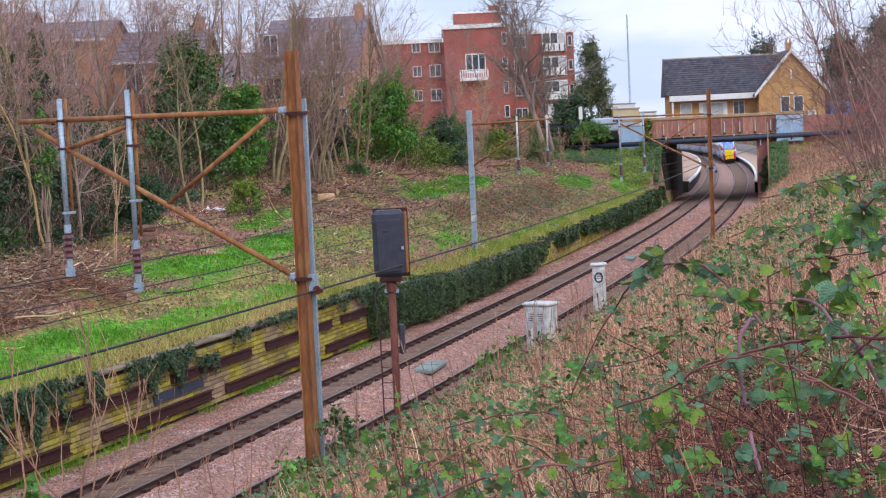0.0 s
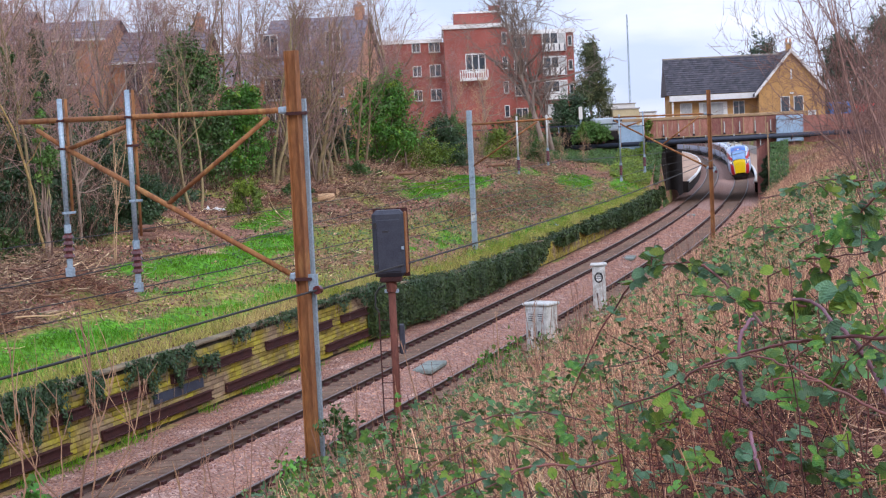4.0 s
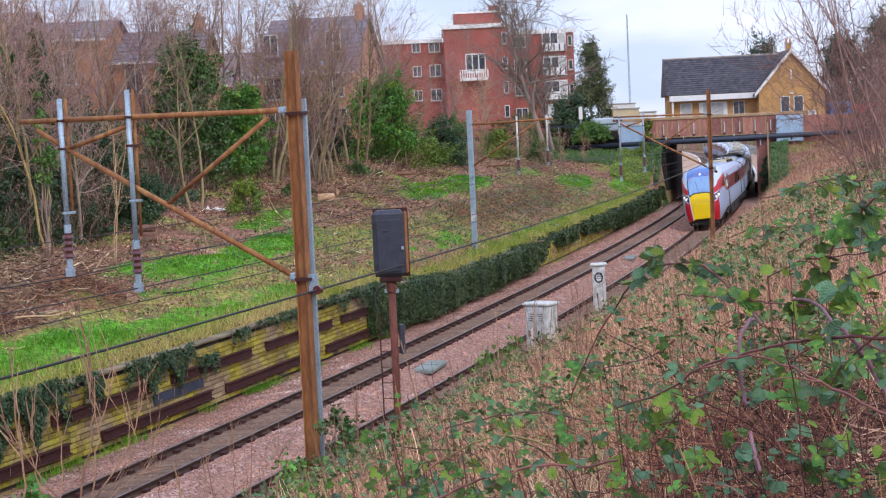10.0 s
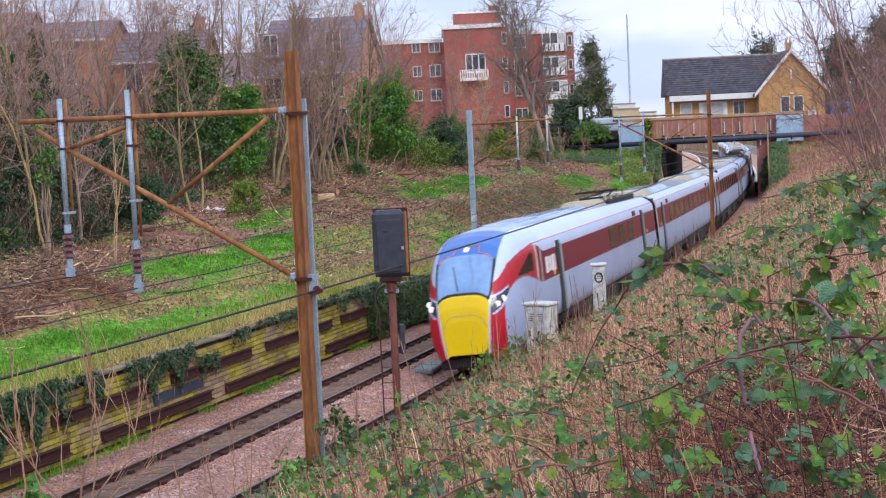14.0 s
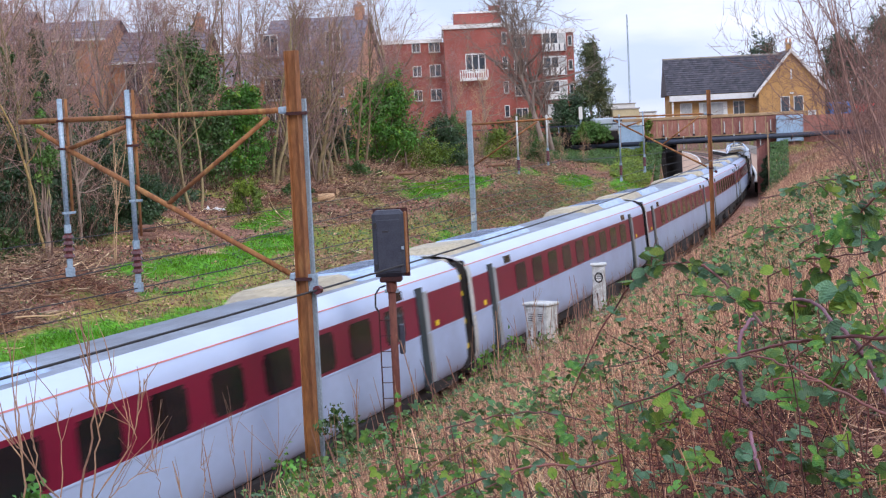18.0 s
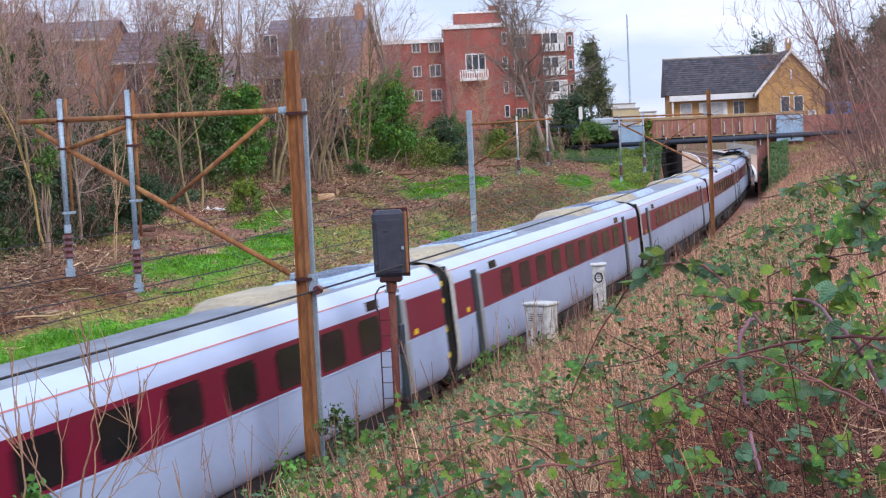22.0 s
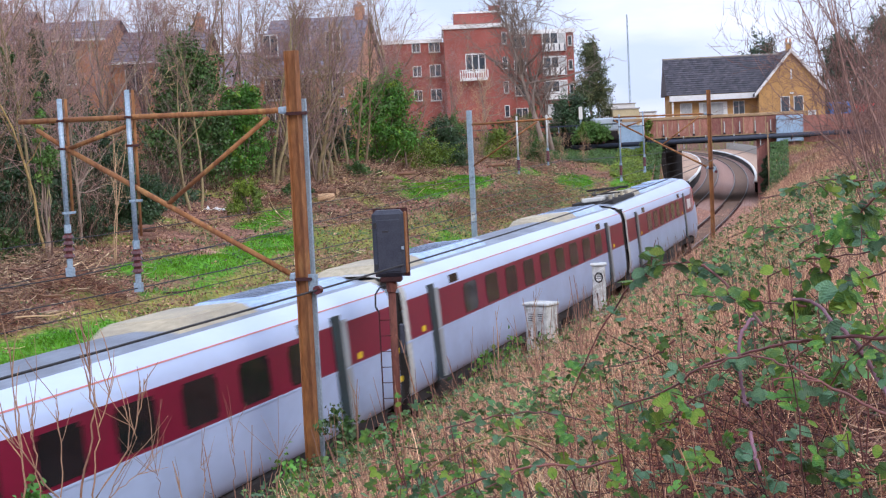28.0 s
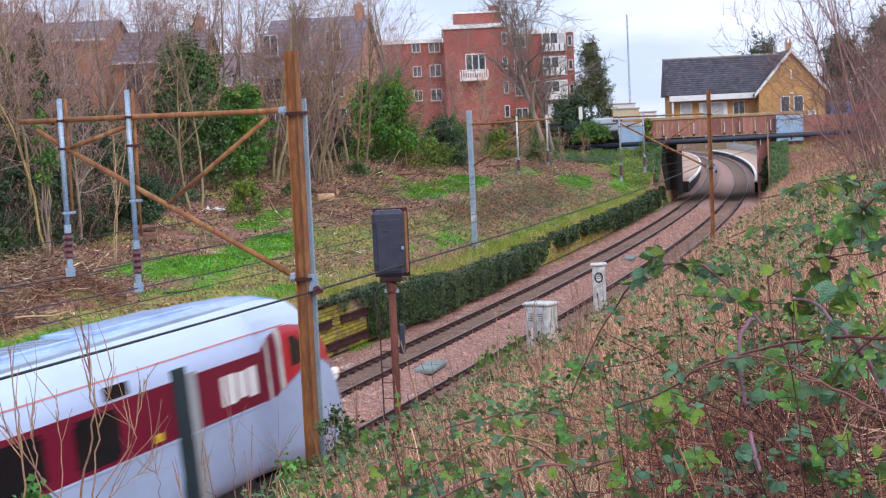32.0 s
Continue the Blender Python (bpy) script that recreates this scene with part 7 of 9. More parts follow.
def build_grass():
    rng = np.random.default_rng(51)
    s, o = rng.uniform(6, 116, 400000), rng.uniform(6.55, 17, 400000)
    g = cover_of(s, o)
    near = np.interp(s, [6, 40, 116], [1.0, 0.8, 0.5])
    keep = rng.random(len(s)) < (np.clip(g - 0.3, 0, 1) * 1.5 + 0.012) * near
    s, o = s[keep], o[keep]
    v, f = blades(s, o, 0.05, 0.16, np.interp(s, [6, 30, 116], [0.012, 0.015, 0.04])[:, None, None], rng, 0.6)
    tagged(ob_fast("green_grass", v, f, M_GRASS), "patches of bright green grass on the bank", "grass", kind="stuff")
    s = rng.uniform(5, 114, 26000)
    o = 6.55 + np.abs(rng.normal(0, 0.75, 26000))
    v, f = blades(s, o, 0.15, 0.5, 0.009, rng)
    tagged(ob_fast("verge_grass", v, f, M_GRASSYEL), "long yellowish grass along the wall's top", "grass", kind="stuff")
    s, o = rng.uniform(8, 112, 34000), rng.uniform(6.9, 18, 34000)
    dry = cover_of(s, o) < 0.45
    s, o = s[dry], o[dry]
    v, f = blades(s, o, 0.12, 0.45, 0.009, rng, 0.6)
    tagged(ob_fast("bank_dry_grass", v, f, M_BANKDRY), "thin dry grass over the bank", "grass", kind="stuff")
    s, o = rng.uniform(10, 110, 90000), rng.uniform(7, 16.5, 90000)
    keep = rng.random(90000) < 0.5 * np.clip(moss_of(s, o) * (0.3 + patch(*xy(s, o), 1.7, 0.9)) - 0.25, 0, 1)
    v, f = blades(s[keep], o[keep], 0.04, 0.15, np.interp(s[keep], [6, 30, 116], [0.014, 0.017, 0.04])[:, None, None], rng, 0.7)
    tagged(ob_fast("moss_tufts", v, f, M_MOSSTUFT), "yellow-green moss and weeds among the litter", "moss", kind="stuff")
    s, o = rng.uniform(84, 116.5, 16000), rng.uniform(-13, -4.4, 16000)
    v, f = blades(s, o, 0.2, 0.6, 0.022, rng, 0.8)
    tagged(ob_fast("dead_bracken", v, f, M_BRACKEN), "dead reddish-brown bracken on the slope beside the bridge", "bracken", kind="stuff")
    s = rng.uniform(8, 34, 2600)
    o = 6.12 - np.abs(rng.normal(0, 0.22, 2600))
    keep = np.sin(s * 1.7) + np.sin(s * 0.6) > 0.1
    v, f = blades(s[keep], o[keep], 0.08, 0.28, 0.010, rng, dz=0.05)
    tagged(ob_fast("foot_grass", v, f, M_GRASS), "green weeds along the foot of the wall", "grass", kind="stuff")


build_grass()


# ---------------------------------------------------------------- the near bank: dry grass, stalks, brambles
def in_view(x, y, margin=0.03):
    return (y > 2.5) & (np.abs(x / np.maximum(y, 0.1)) < 0.293 + margin)


def bank_points(rng, n, s0, s1, o0, o1, dens):
    s, o = rng.uniform(s0, s1, n), rng.uniform(o0, o1, n)
    x, y = xy(s, o)
    keep = in_view(x, y) & (rng.random(n) < dens(x, y, s, o))
    return s[keep], o[keep]


def build_near_grass():
    rng = np.random.default_rng(61)
    vs, fs, c = [], [], 0

    def add(v, f):
        nonlocal c
        vs.append(v)
        fs.append(f + c)
        c += len(v)
    s, o = bank_points(rng, 170000, -12, 4, -13.5, -3.0, lambda x, y, s, o: 0.75 * np.clip(14 / y, 0, 1) * (0.55 + 0.45 * patch(x, y)) * np.where((y < 9.5) & (x / y > 0.135), 0.22, np.where((y < 6.8) & (x / y > 0.08), 0.55, 1.0)))
    add(*blades(s, o, 0.2, 0.8, 0.0042, rng, 0.75, 5, -0.02, -0.16))
    s, o = bank_points(rng, 160000, 4, 32, -11, -2.75, lambda x, y, s, o: 0.55 * np.clip(22 / y, 0, 1) * (0.4 + 0.6 * patch(x, y)))
    add(*blades(s, o, 0.25, 0.8, 0.0045, rng, 0.5, 4, -0.02, -0.14))
    s, o = bank_points(rng, 90000, 32, 114, -12, -2.7, lambda x, y, s, o: 0.5 * np.clip(45 / y, 0, 1))
    add(*blades(s, o, 0.25, 0.8, 0.008, rng, 0.5, 3, -0.02, -0.12))
    tagged(ob_fast("dry_grass", np.concatenate(vs), np.concatenate([np.asarray(a) for a in fs]), M_DRY), "tangled pinkish dry grass covering the near bank", "dry grass", kind="stuff")
    # matted dead bramble stems close to the camera
    s, o = bank_points(rng, 78000, -12, 6, -13.5, -4, lambda x, y, s, o: 0.06 + 0.88 * ((x / np.maximum(y, 0.1) > 0.11) & (y < np.where(x / np.maximum(y, 0.1) > 0.135, 9.5, 6.9))))
    x, y = xy(s, o)
    n = len(s)
    st = np.stack([x, y, rough_z(s, o) + rng.uniform(0, 0.35, n)], -1)
    d = rng.normal(0, 1, (n, 3)) * np.array([1, 1, 0.32])
    p, r = grow(rng, st, d, rng.uniform(0.3, 1.0, n), rng.uniform(0.0014, 0.004, n), 7, 0.34, -0.02, 0.6)
    v, f = poly_tubes(p, r, 4)
    tagged(ob_fast("dead_bramble_stems", v, f, M_STEMRED), "mat of reddish dead bramble stems", "dead stems", kind="stuff")
    # tall thin upright stalks
    s, o = bank_points(rng, 3400, -9, 30, -9.5, -2.7, lambda x, y, s, o: (0.05 + 0.3 * (patch(x, y, 0.7, 1.0) > 0.55)) * np.where((y < 9.5) & (x / np.maximum(y, 0.1) > 0.1), 0.3, 1.0))
    x, y = xy(s, o)
    n = len(s)
    st = np.stack([x, y, rough_z(s, o) - 0.05], -1)
    d = np.array([0, 0, 1.0]) + rng.normal(0, 0.12, (n, 3))
    p, r = grow(rng, st, d, rng.uniform(0.6, 1.45, n), rng.uniform(0.004, 0.008, n), 6, 0.05, 0.0, 0.4)
    v, f = poly_tubes(p, r, 4)
    tagged(ob_fast("dead_stalks", v, f, M_STALKMASS), "thin tan dead stalks standing on the near bank", "dead stalks", kind="stuff")
    # green weeds
    s, o = bank_points(rng, 30000, -10, 40, -9, -2.8, lambda x, y, s, o: 0.5 * (patch(x, y, 0.8, 3.0) > 0.74))
    v, f = blades(s, o, 0.1, 0.35, 0.008, rng, 0.5)
    tagged(ob_fast("near_green_grass", v, f, M_GRASS), "tufts of fresh green weeds among dry grass", "grass", kind="stuff")


M_STEMRED = mat("dark_red_dead_stems", (0.34, 0.13, 0.085), (0.085, 0.03, 0.025), 0.8, 1.5, 10, 0.0, island=0.95, third=(0.56, 0.34, 0.26))
M_STALKMASS = mat("dead_stem_mass", (0.33, 0.175, 0.115), (0.22, 0.11, 0.08), 0.85, 1.5, 10, 0.0, island=0.45)
build_near_grass()
build_litter()


LEAFLET = np.array([[0, 0, 0], [0.30, 0.22, 0.06], [0.40, 0.52, 0.08], [0.27, 0.82, 0.05], [0, 1.04, -0.06], [-0.27, 0.82, 0.05], [-0.40, 0.52, 0.08], [-0.30, 0.22, 0.06], [0, 0.30, -0.03], [0, 0.70, -0.04]])
LEAF_TRI = np.array([[0, 1, 8], [1, 2, 8], [2, 9, 8], [2, 3, 9], [3, 4, 9], [4, 5, 9], [5, 6, 9], [6, 8, 9], [6, 7, 8], [7, 0, 8]])


def fine_leaflet():
    """An oval leaflet with toothed edge, a folded midrib and pleats along its side veins, one unit long."""
    nu, nv = 7, 12
    u, w = np.meshgrid(np.linspace(-1, 1, nu), np.linspace(0, 1, nv), indexing="ij")
    half = 0.35 * np.sin(np.pi * w ** 0.85) ** 0.75 * np.where(np.arange(nv) % 2, 1.0, 0.93)[None] + 0.006
    x = u * half
    rise = (w - 0.55 * np.abs(u) * 0.35) * 6.0
    pleat = np.abs(rise - np.floor(rise) - 0.5) - 0.25
    z = 0.16 * np.abs(x) ** 1.2 + 0.10 * pleat * (np.abs(u) > 0.05) - 0.10 * (w - 0.4) ** 2
    v = np.stack([x, w, z], -1).reshape(-1, 3)
    i = np.arange(nu * nv).reshape(nu, nv)
    q = np.stack([i[:-1, :-1], i[1:, :-1], i[1:, 1:], i[:-1, 1:]], -1).reshape(-1, 4)
    return v, np.concatenate([q[:, [0, 1, 2]], q[:, [0, 2, 3]]])


def compound(rng, n_leaf, leaf=None):
    """A bramble leaf of three or five rounded leaflets, unit size, in its own space."""
    vs, fs = [], []
    for j in range(n_leaf):
        a = (j - (n_leaf - 1) / 2) * (1.15 if n_leaf == 3 else 0.75) + rng.normal(0, 0.1)
        sc = 1.0 - 0.16 * abs(j - (n_leaf - 1) / 2)
        p = (LEAFLET if leaf is None else leaf[0]) * sc * np.array([1.0, 1.0, rng.uniform(0.6, 1.6)])
        p = p + np.array([0, 0.12, 0])
        tilt = rng.normal(0, 0.3)
        ct, stt = math.cos(tilt), math.sin(tilt)
        p = np.stack([p[:, 0] * ct + p[:, 2] * stt, p[:, 1], -p[:, 0] * stt + p[:, 2] * ct], -1)
        ca, sa = math.cos(a), math.sin(a)
        p = np.stack([p[:, 0] * ca + p[:, 1] * sa, -p[:, 0] * sa + p[:, 1] * ca, p[:, 2] - 0.12 * abs(a)], -1)
        fs.append((LEAF_TRI if leaf is None else leaf[1]) + len(vs) * len(p))
        vs.append(p)
    return np.concatenate(vs), np.concatenate(fs)


def build_bramble_mass():
    rng = np.random.default_rng(71)
    temps = [compound(rng, k) for k in (3, 3, 3, 3)]

    def clump(x, y, s, o):
        close = np.clip((x / np.maximum(y, 0.1) + 0.02) / 0.25, 0, 1)
        thin = np.where((y < 7.2) & (x / np.maximum(y, 0.1) > 0.03), 0.1, 1.0)
        return thin * (0.02 + 0.34 * (patch(x, y, 1.6, 0.6) > 0.64)) * (0.5 + 0.9 * close) * np.clip(10 / y, 0.05, 1)
    s, o = bank_points(rng, 80000, -12, 6, -13.8, -4.2, clump)
    s2, o2 = bank_points(rng, 30000, 6, 62, -12, -3.2, lambda x, y, s, o: np.where(x / np.maximum(y, 0.1) > 0.17, 0.75, 0.34) * (patch(x, y, 0.6, 2.0) > np.where(x / np.maximum(y, 0.1) > 0.17, 0.35, 0.6)) * np.clip(25 / y, 0.3, 1) * (0.4 + 0.6 * (o < -4.6)))
    hub = [(0.5, -4.5), (2.5, -4.3), (5.0, -4.0), (0.2, -6.4), (4.3, -6.1), (-2.4, -8.4), (-1.9, -8.8), (9.0, -3.8), (14.6, -4.1), (7.0, -4.4), (11.0, -4.5), (18.0, -4.2), (22.0, -4.4), (-1.0, -5.4), (1.8, -5.2)]
    h = rng.integers(0, len(hub), 1500)
    s2 = np.concatenate([s2, np.array(hub)[h, 0] + rng.normal(0, 0.55, len(h))])
    o2 = np.concatenate([o2, np.array(hub)[h, 1] + rng.normal(0, 0.4, len(h))])
    s, o = np.concatenate([s, s2]), np.concatenate([o, o2])
    big = np.concatenate([np.full(len(s) - len(s2), 0.045), np.full(len(s2), 0.068)])
    x, y = xy(s, o)
    n = len(s)
    hgt = rng.uniform(0.05, 0.6, n) + 0.35 * patch(x, y, 1.6, 0.6) * rng.random(n)
    pos = np.stack([x, y, rough_z(s, o) + hgt], -1)
    yaw, pit, rol = rng.uniform(0, 2 * np.pi, n), rng.normal(0.25, 0.45, n), rng.normal(0, 0.4, n)
    cy, sy, cp, sp_, cr, sr = np.cos(yaw), np.sin(yaw), np.cos(pit), np.sin(pit), np.cos(rol), np.sin(rol)
    R = np.empty((n, 3, 3))
    R[:, 0] = np.stack([cy * cr - sy * sp_ * sr, -sy * cp, cy * sr + sy * sp_ * cr], -1)
    R[:, 1] = np.stack([sy * cr + cy * sp_ * sr, cy * cp, sy * sr - cy * sp_ * cr], -1)
    R[:, 2] = np.stack([-cp * sr, sp_, cp * cr], -1)
    vs, fs, c = [], [], 0
    for k, (tv, tf) in enumerate(temps):
        sel = np.arange(k, n, len(temps))
        sz = (big[sel] * rng.uniform(0.65, 1.35, len(sel)))[:, None, None]
        p = np.einsum("nij,vj->nvi", R[sel], tv) * sz + pos[sel][:, None]
        vs.append(p.reshape(-1, 3))
        fs.append((tf[None] + (np.arange(len(sel)) * len(tv))[:, None, None]).reshape(-1, 3) + c)
        c += len(sel) * len(tv)
    tagged(ob_fast("bramble_leaves", np.concatenate(vs), np.concatenate(fs), M_BRAMBLEMASS), "low tangle of green bramble leaves on the near bank", "brambles", kind="stuff")


build_bramble_mass()

leaf_rng = np.random.default_rng(81)
LEAF_MESHES = []
for k, leaf_paint in ((3, M_BRAMBLE), (5, M_BRAMBLE), (3, M_BRAMBLEBLUE), (5, M_BRAMBLEBLUE), (3, M_BRAMBLELIGHT), (3, M_BRAMBLEBLUE), (3, M_BRAMBLE), (1, M_BRAMBLELIGHT), (5, M_BRAMBLE)):
    v, f = compound(leaf_rng, k, fine_leaflet())
    me = bpy.data.meshes.new("leaf")
    me.from_pydata(v.tolist(), [], f.tolist())
    me.materials.append(leaf_paint)
    LEAF_MESHES.append(me)


def leaf_pose(rng, p, size, face=(0.0, -0.55, 0.72)):
    """A leaf at p, its face up towards the light and its tip drooping outwards."""
    n = np.array(face) + rng.normal(0, 0.38, 3)
    n /= np.linalg.norm(n)
    d = np.append(rng.normal(0, 1, 2) * np.array([1, 0.7]), -0.35)
    d = d - (d @ n) * n
    d /= np.linalg.norm(d)
    x = np.cross(d, n)
    m = Matrix(((x[0], d[0], n[0], p[0]), (x[1], d[1], n[1], p[1]), (x[2], d[2], n[2], p[2]), (0, 0, 0, 1)))
    return m @ Matrix.Diagonal((size, size, size, 1))


def hang_leaf(rng, t, p, size, stalk=0.05):
    """A leaf on a short stalk that grows from p."""
    d = rng.normal(0, 1, 3) * np.array([1, 0.8, 0.5])
    d /= np.linalg.norm(d)
    ps, rs = grow(rng, p[None], d[None], np.array([stalk * rng.uniform(0.6, 1.4)]), np.array([0.0017]), 3, 0.05, 0, 0.8)
    v, f = poly_tubes(ps, rs, 4)
    ob_fast("leaf_stalk", v, f, M_CANE, t)
    lf = new("leaf", LEAF_MESHES[rng.integers(0, len(LEAF_MESHES))])
    lf.parent = t
    lf.matrix_basis = leaf_pose(rng, ps[0, -1], 0.86 * size * rng.uniform(0.6, 1.25))


def bramble(pts, r0, r1, n_leaf, seed, size, label, side=1):
    """A cane that bends through pts, rooted in the soil below its first point, with thorns, side shoots and leaves."""
    rng = np.random.default_rng(seed)
    pts = np.array(pts, float)
    a = pts[0].copy()
    a[2] = soil(a[0], a[1]) - 0.03
    t = thing("bramble_cane", Matrix.Translation(a), label, "bramble", "bramble canes")
    ctrl = pts - a
    k = len(ctrl)
    ext = np.concatenate([[2 * ctrl[0] - ctrl[1]], ctrl, [2 * ctrl[-1] - ctrl[-2]]])
    line = []
    for i in range(k - 1):
        p0, p1, p2, p3 = ext[i:i + 4]
        for u in np.linspace(0, 1, 5, endpoint=False):
            line.append(0.5 * (2 * p1 + (p2 - p0) * u + (2 * p0 - 5 * p1 + 4 * p2 - p3) * u * u + (3 * p1 - p0 - 3 * p2 + p3) * u ** 3))
    line = np.array(line + [ctrl[-1]]) + rng.normal(0, 0.003, (5 * (k - 1) + 1, 3))
    n = len(line)
    v, f = poly_tubes(line[None], (0.56 * np.linspace(r0, r1, n))[None], 7)
    cane = ob_fast("cane", v, f, M_CANEPINK if "mauve" in label else (M_CANEOLIVE if "olive" in label else M_CANE), t, True)
    th = []
    for i in range(60):
        q = rng.uniform(0.02, 0.98) * (n - 1)
        j = int(q)
        p = line[j] + (line[min(j + 1, n - 1)] - line[j]) * (q - j)
        d = rng.normal(0, 1, 3)
        d /= np.linalg.norm(d)
        th.append(np.stack([p + d * r0 * 0.4, p + d * (0.6 * r1 + 0.006)]))
    v, f = poly_tubes(th, np.tile([0.0016, 0.0002], (60, 1)), 3)
    ob_fast("thorn_cover", v, f, M_CANE, cane)["kind"] = "stuff"
    v, f = poly_tubes([[np.zeros(3), 0.5 * ctrl[0] + np.array([0.05, 0.04, 0.0]), ctrl[0]]], np.full((1, 3), 0.0022), 5)
    ob_fast("root_stem", v, f, M_CANE, t, True)
    roots = [line]
    for _ in range(side):
        j = rng.integers(n // 3, n - 3)
        d = rng.normal(0, 1, 3) * np.array([1, 0.6, 0.4]) - np.array([0, 0, 0.2])
        p, rr = grow(rng, line[j][None], d[None], np.array([rng.uniform(0.1, 0.22)]), np.array([r0 * 0.6]), 8, 0.12, -0.08, 0.4)
        v, f = poly_tubes(p, rr, 5)
        ob_fast("side_shoot", v, f, M_CANE, t, True)
        roots.append(p[0])
    for i in range(n_leaf):
        ln = roots[0] if i < n_leaf * 0.6 or len(roots) == 1 else roots[1 + i % (len(roots) - 1)]
        q = rng.uniform(0.05, 1.0) * (len(ln) - 1)
        j = min(int(q), len(ln) - 2)
        hang_leaf(rng, t, ln[j] + (ln[j + 1] - ln[j]) * (q - j), size)
    return t


def sprig(top):
    """A low bramble shoot with a cluster of leaves at its top."""
    rng = np.random.default_rng(int(abs(top[0]) * 913 + top[1] * 577))
    a = np.array((top[0] + rng.normal(0, 0.06), top[1] + 0.1, 0.0))
    a[2] = min(soil(a[0], a[1]), top[2] - 0.1)
    t = thing("bramble_sprig", Matrix.Translation(a), "low bramble shoot with a cluster of green leaves", "bramble", "bramble shoots")
    e = np.array(top) - a
    line = np.array([u * e + np.array([0.05, 0, 0.04]) * math.sin(math.pi * u) for u in np.linspace(0, 1, 7)])
    v, f = poly_tubes(line[None], np.linspace(0.0045, 0.0025, 7)[None], 5)
    ob_fast("stem", v, f, M_CANE, t, True)
    for i in range(int(rng.integers(4, 8))):
        p = line[-1] - (line[-1] - line[3]) * rng.random() * 0.6 + rng.normal(0, 0.045, 3) * np.array([1, 0.6, 0.5])
        hang_leaf(rng, t, p, 0.056, 0.03)


M_CANEOLIVE = mat("olive_bramble_cane", (0.22, 0.17, 0.06), (0.19, 0.09, 0.06), 0.55, 4, 30, 0.1, rnd=0.3)
bramble([(0.58, 7.20, 5.21), (0.64, 7.05, 5.40), (0.77, 6.90, 5.67), (0.87, 6.75, 5.83), (0.96, 6.60, 5.89), (1.09, 6.45, 5.90), (1.17, 6.30, 5.83), (1.23, 6.15, 5.75), (1.25, 6.00, 5.69)], 0.006, 0.011, 20, 1, 0.088, "long arching bramble cane with rounded leaves hanging from it", 2)
bramble([(0.94, 6.10, 5.81), (1.06, 5.97, 5.81), (1.15, 5.85, 5.81), (1.25, 5.72, 5.80), (1.34, 5.60, 5.80)], 0.004, 0.006, 10, 2, 0.085, "thin dark bramble cane reaching sideways", 1)
bramble([(0.61, 5.60, 5.45), (0.79, 5.48, 5.53), (0.92, 5.37, 5.63), (1.06, 5.25, 5.69), (1.21, 5.13, 5.74), (1.32, 5.02, 5.76), (1.44, 4.90, 5.77)], 0.006, 0.012, 13, 3, 0.07, "thick reddish bramble cane lying across the bank", 2)
bramble([(0.89, 5.30, 5.63), (1.03, 5.18, 5.69), (1.14, 5.06, 5.67), (1.20, 4.94, 5.64), (1.28, 4.82, 5.60), (1.38, 4.70, 5.55)], 0.006, 0.009, 8, 4, 0.055, "dark bramble cane bending down to the bank", 1)
bramble([(1.27, 5.50, 5.84), (1.32, 5.36, 5.84), (1.34, 5.22, 5.79), (1.38, 5.08, 5.74), (1.40, 4.94, 5.65), (1.41, 4.80, 5.59)], 0.010, 0.015, 3, 5, 0.055, "thick mauve bramble cane with a pale bloom", 0)
bramble([(1.12, 5.50, 5.78), (1.06, 5.42, 5.73), (1.04, 5.35, 5.64), (1.03, 5.28, 5.55), (1.03, 5.20, 5.51)], 0.012, 0.012, 2, 6, 0.050, "thick mauve dead bramble stub", 0)
bramble([(1.00, 5.00, 5.46), (1.00, 4.95, 5.40), (1.01, 4.90, 5.35)], 0.011, 0.010, 0, 7, 0.050, "short mauve bramble stub among dead stems", 0)
bramble([(0.68, 6.80, 5.41), (0.80, 6.73, 5.44), (0.91, 6.67, 5.48), (1.00, 6.60, 5.55)], 0.004, 0.006, 6, 8, 0.050, "thin dark red bramble shoot", 0)
bramble([(-0.03, 7.40, 5.06), (0.14, 7.28, 5.11), (0.29, 7.15, 5.16), (0.43, 7.03, 5.18), (0.62, 6.90, 5.16)], 0.006, 0.007, 5, 9, 0.055, "purple-brown bramble cane arching low over dry grass", 0)
bramble([(-0.13, 6.60, 5.02), (0.03, 6.52, 5.13), (0.17, 6.45, 5.19), (0.30, 6.38, 5.20), (0.44, 6.30, 5.16)], 0.008, 0.008, 7, 10, 0.055, "olive bramble cane arching over dry grass", 0)
bramble([(-0.08, 5.90, 5.06), (0.10, 5.84, 5.15), (0.22, 5.78, 5.19), (0.35, 5.72, 5.22), (0.49, 5.66, 5.22), (0.61, 5.60, 5.25)], 0.009, 0.009, 10, 11, 0.055, "smooth reddish bramble cane lying low", 1)
bramble([(1.65, 7.80, 6.10), (1.75, 7.60, 6.13), (1.83, 7.40, 6.19), (1.91, 7.20, 6.20), (2.00, 7.00, 6.19)], 0.005, 0.006, 16, 12, 0.062, "leafy bramble spray reaching over the slope", 2)
bramble([(1.66, 6.60, 5.85), (1.67, 6.40, 5.97), (1.68, 6.20, 6.06), (1.69, 6.00, 6.14), (1.72, 5.80, 6.23)], 0.006, 0.009, 22, 13, 0.085, "bramble cane thickly hung with dark glossy leaves", 3)
bramble([(1.66, 6.80, 6.10), (1.66, 6.70, 6.00), (1.65, 6.60, 5.89), (1.67, 6.50, 5.81)], 0.007, 0.007, 5, 14, 0.055, "upright purple bramble cane", 1)
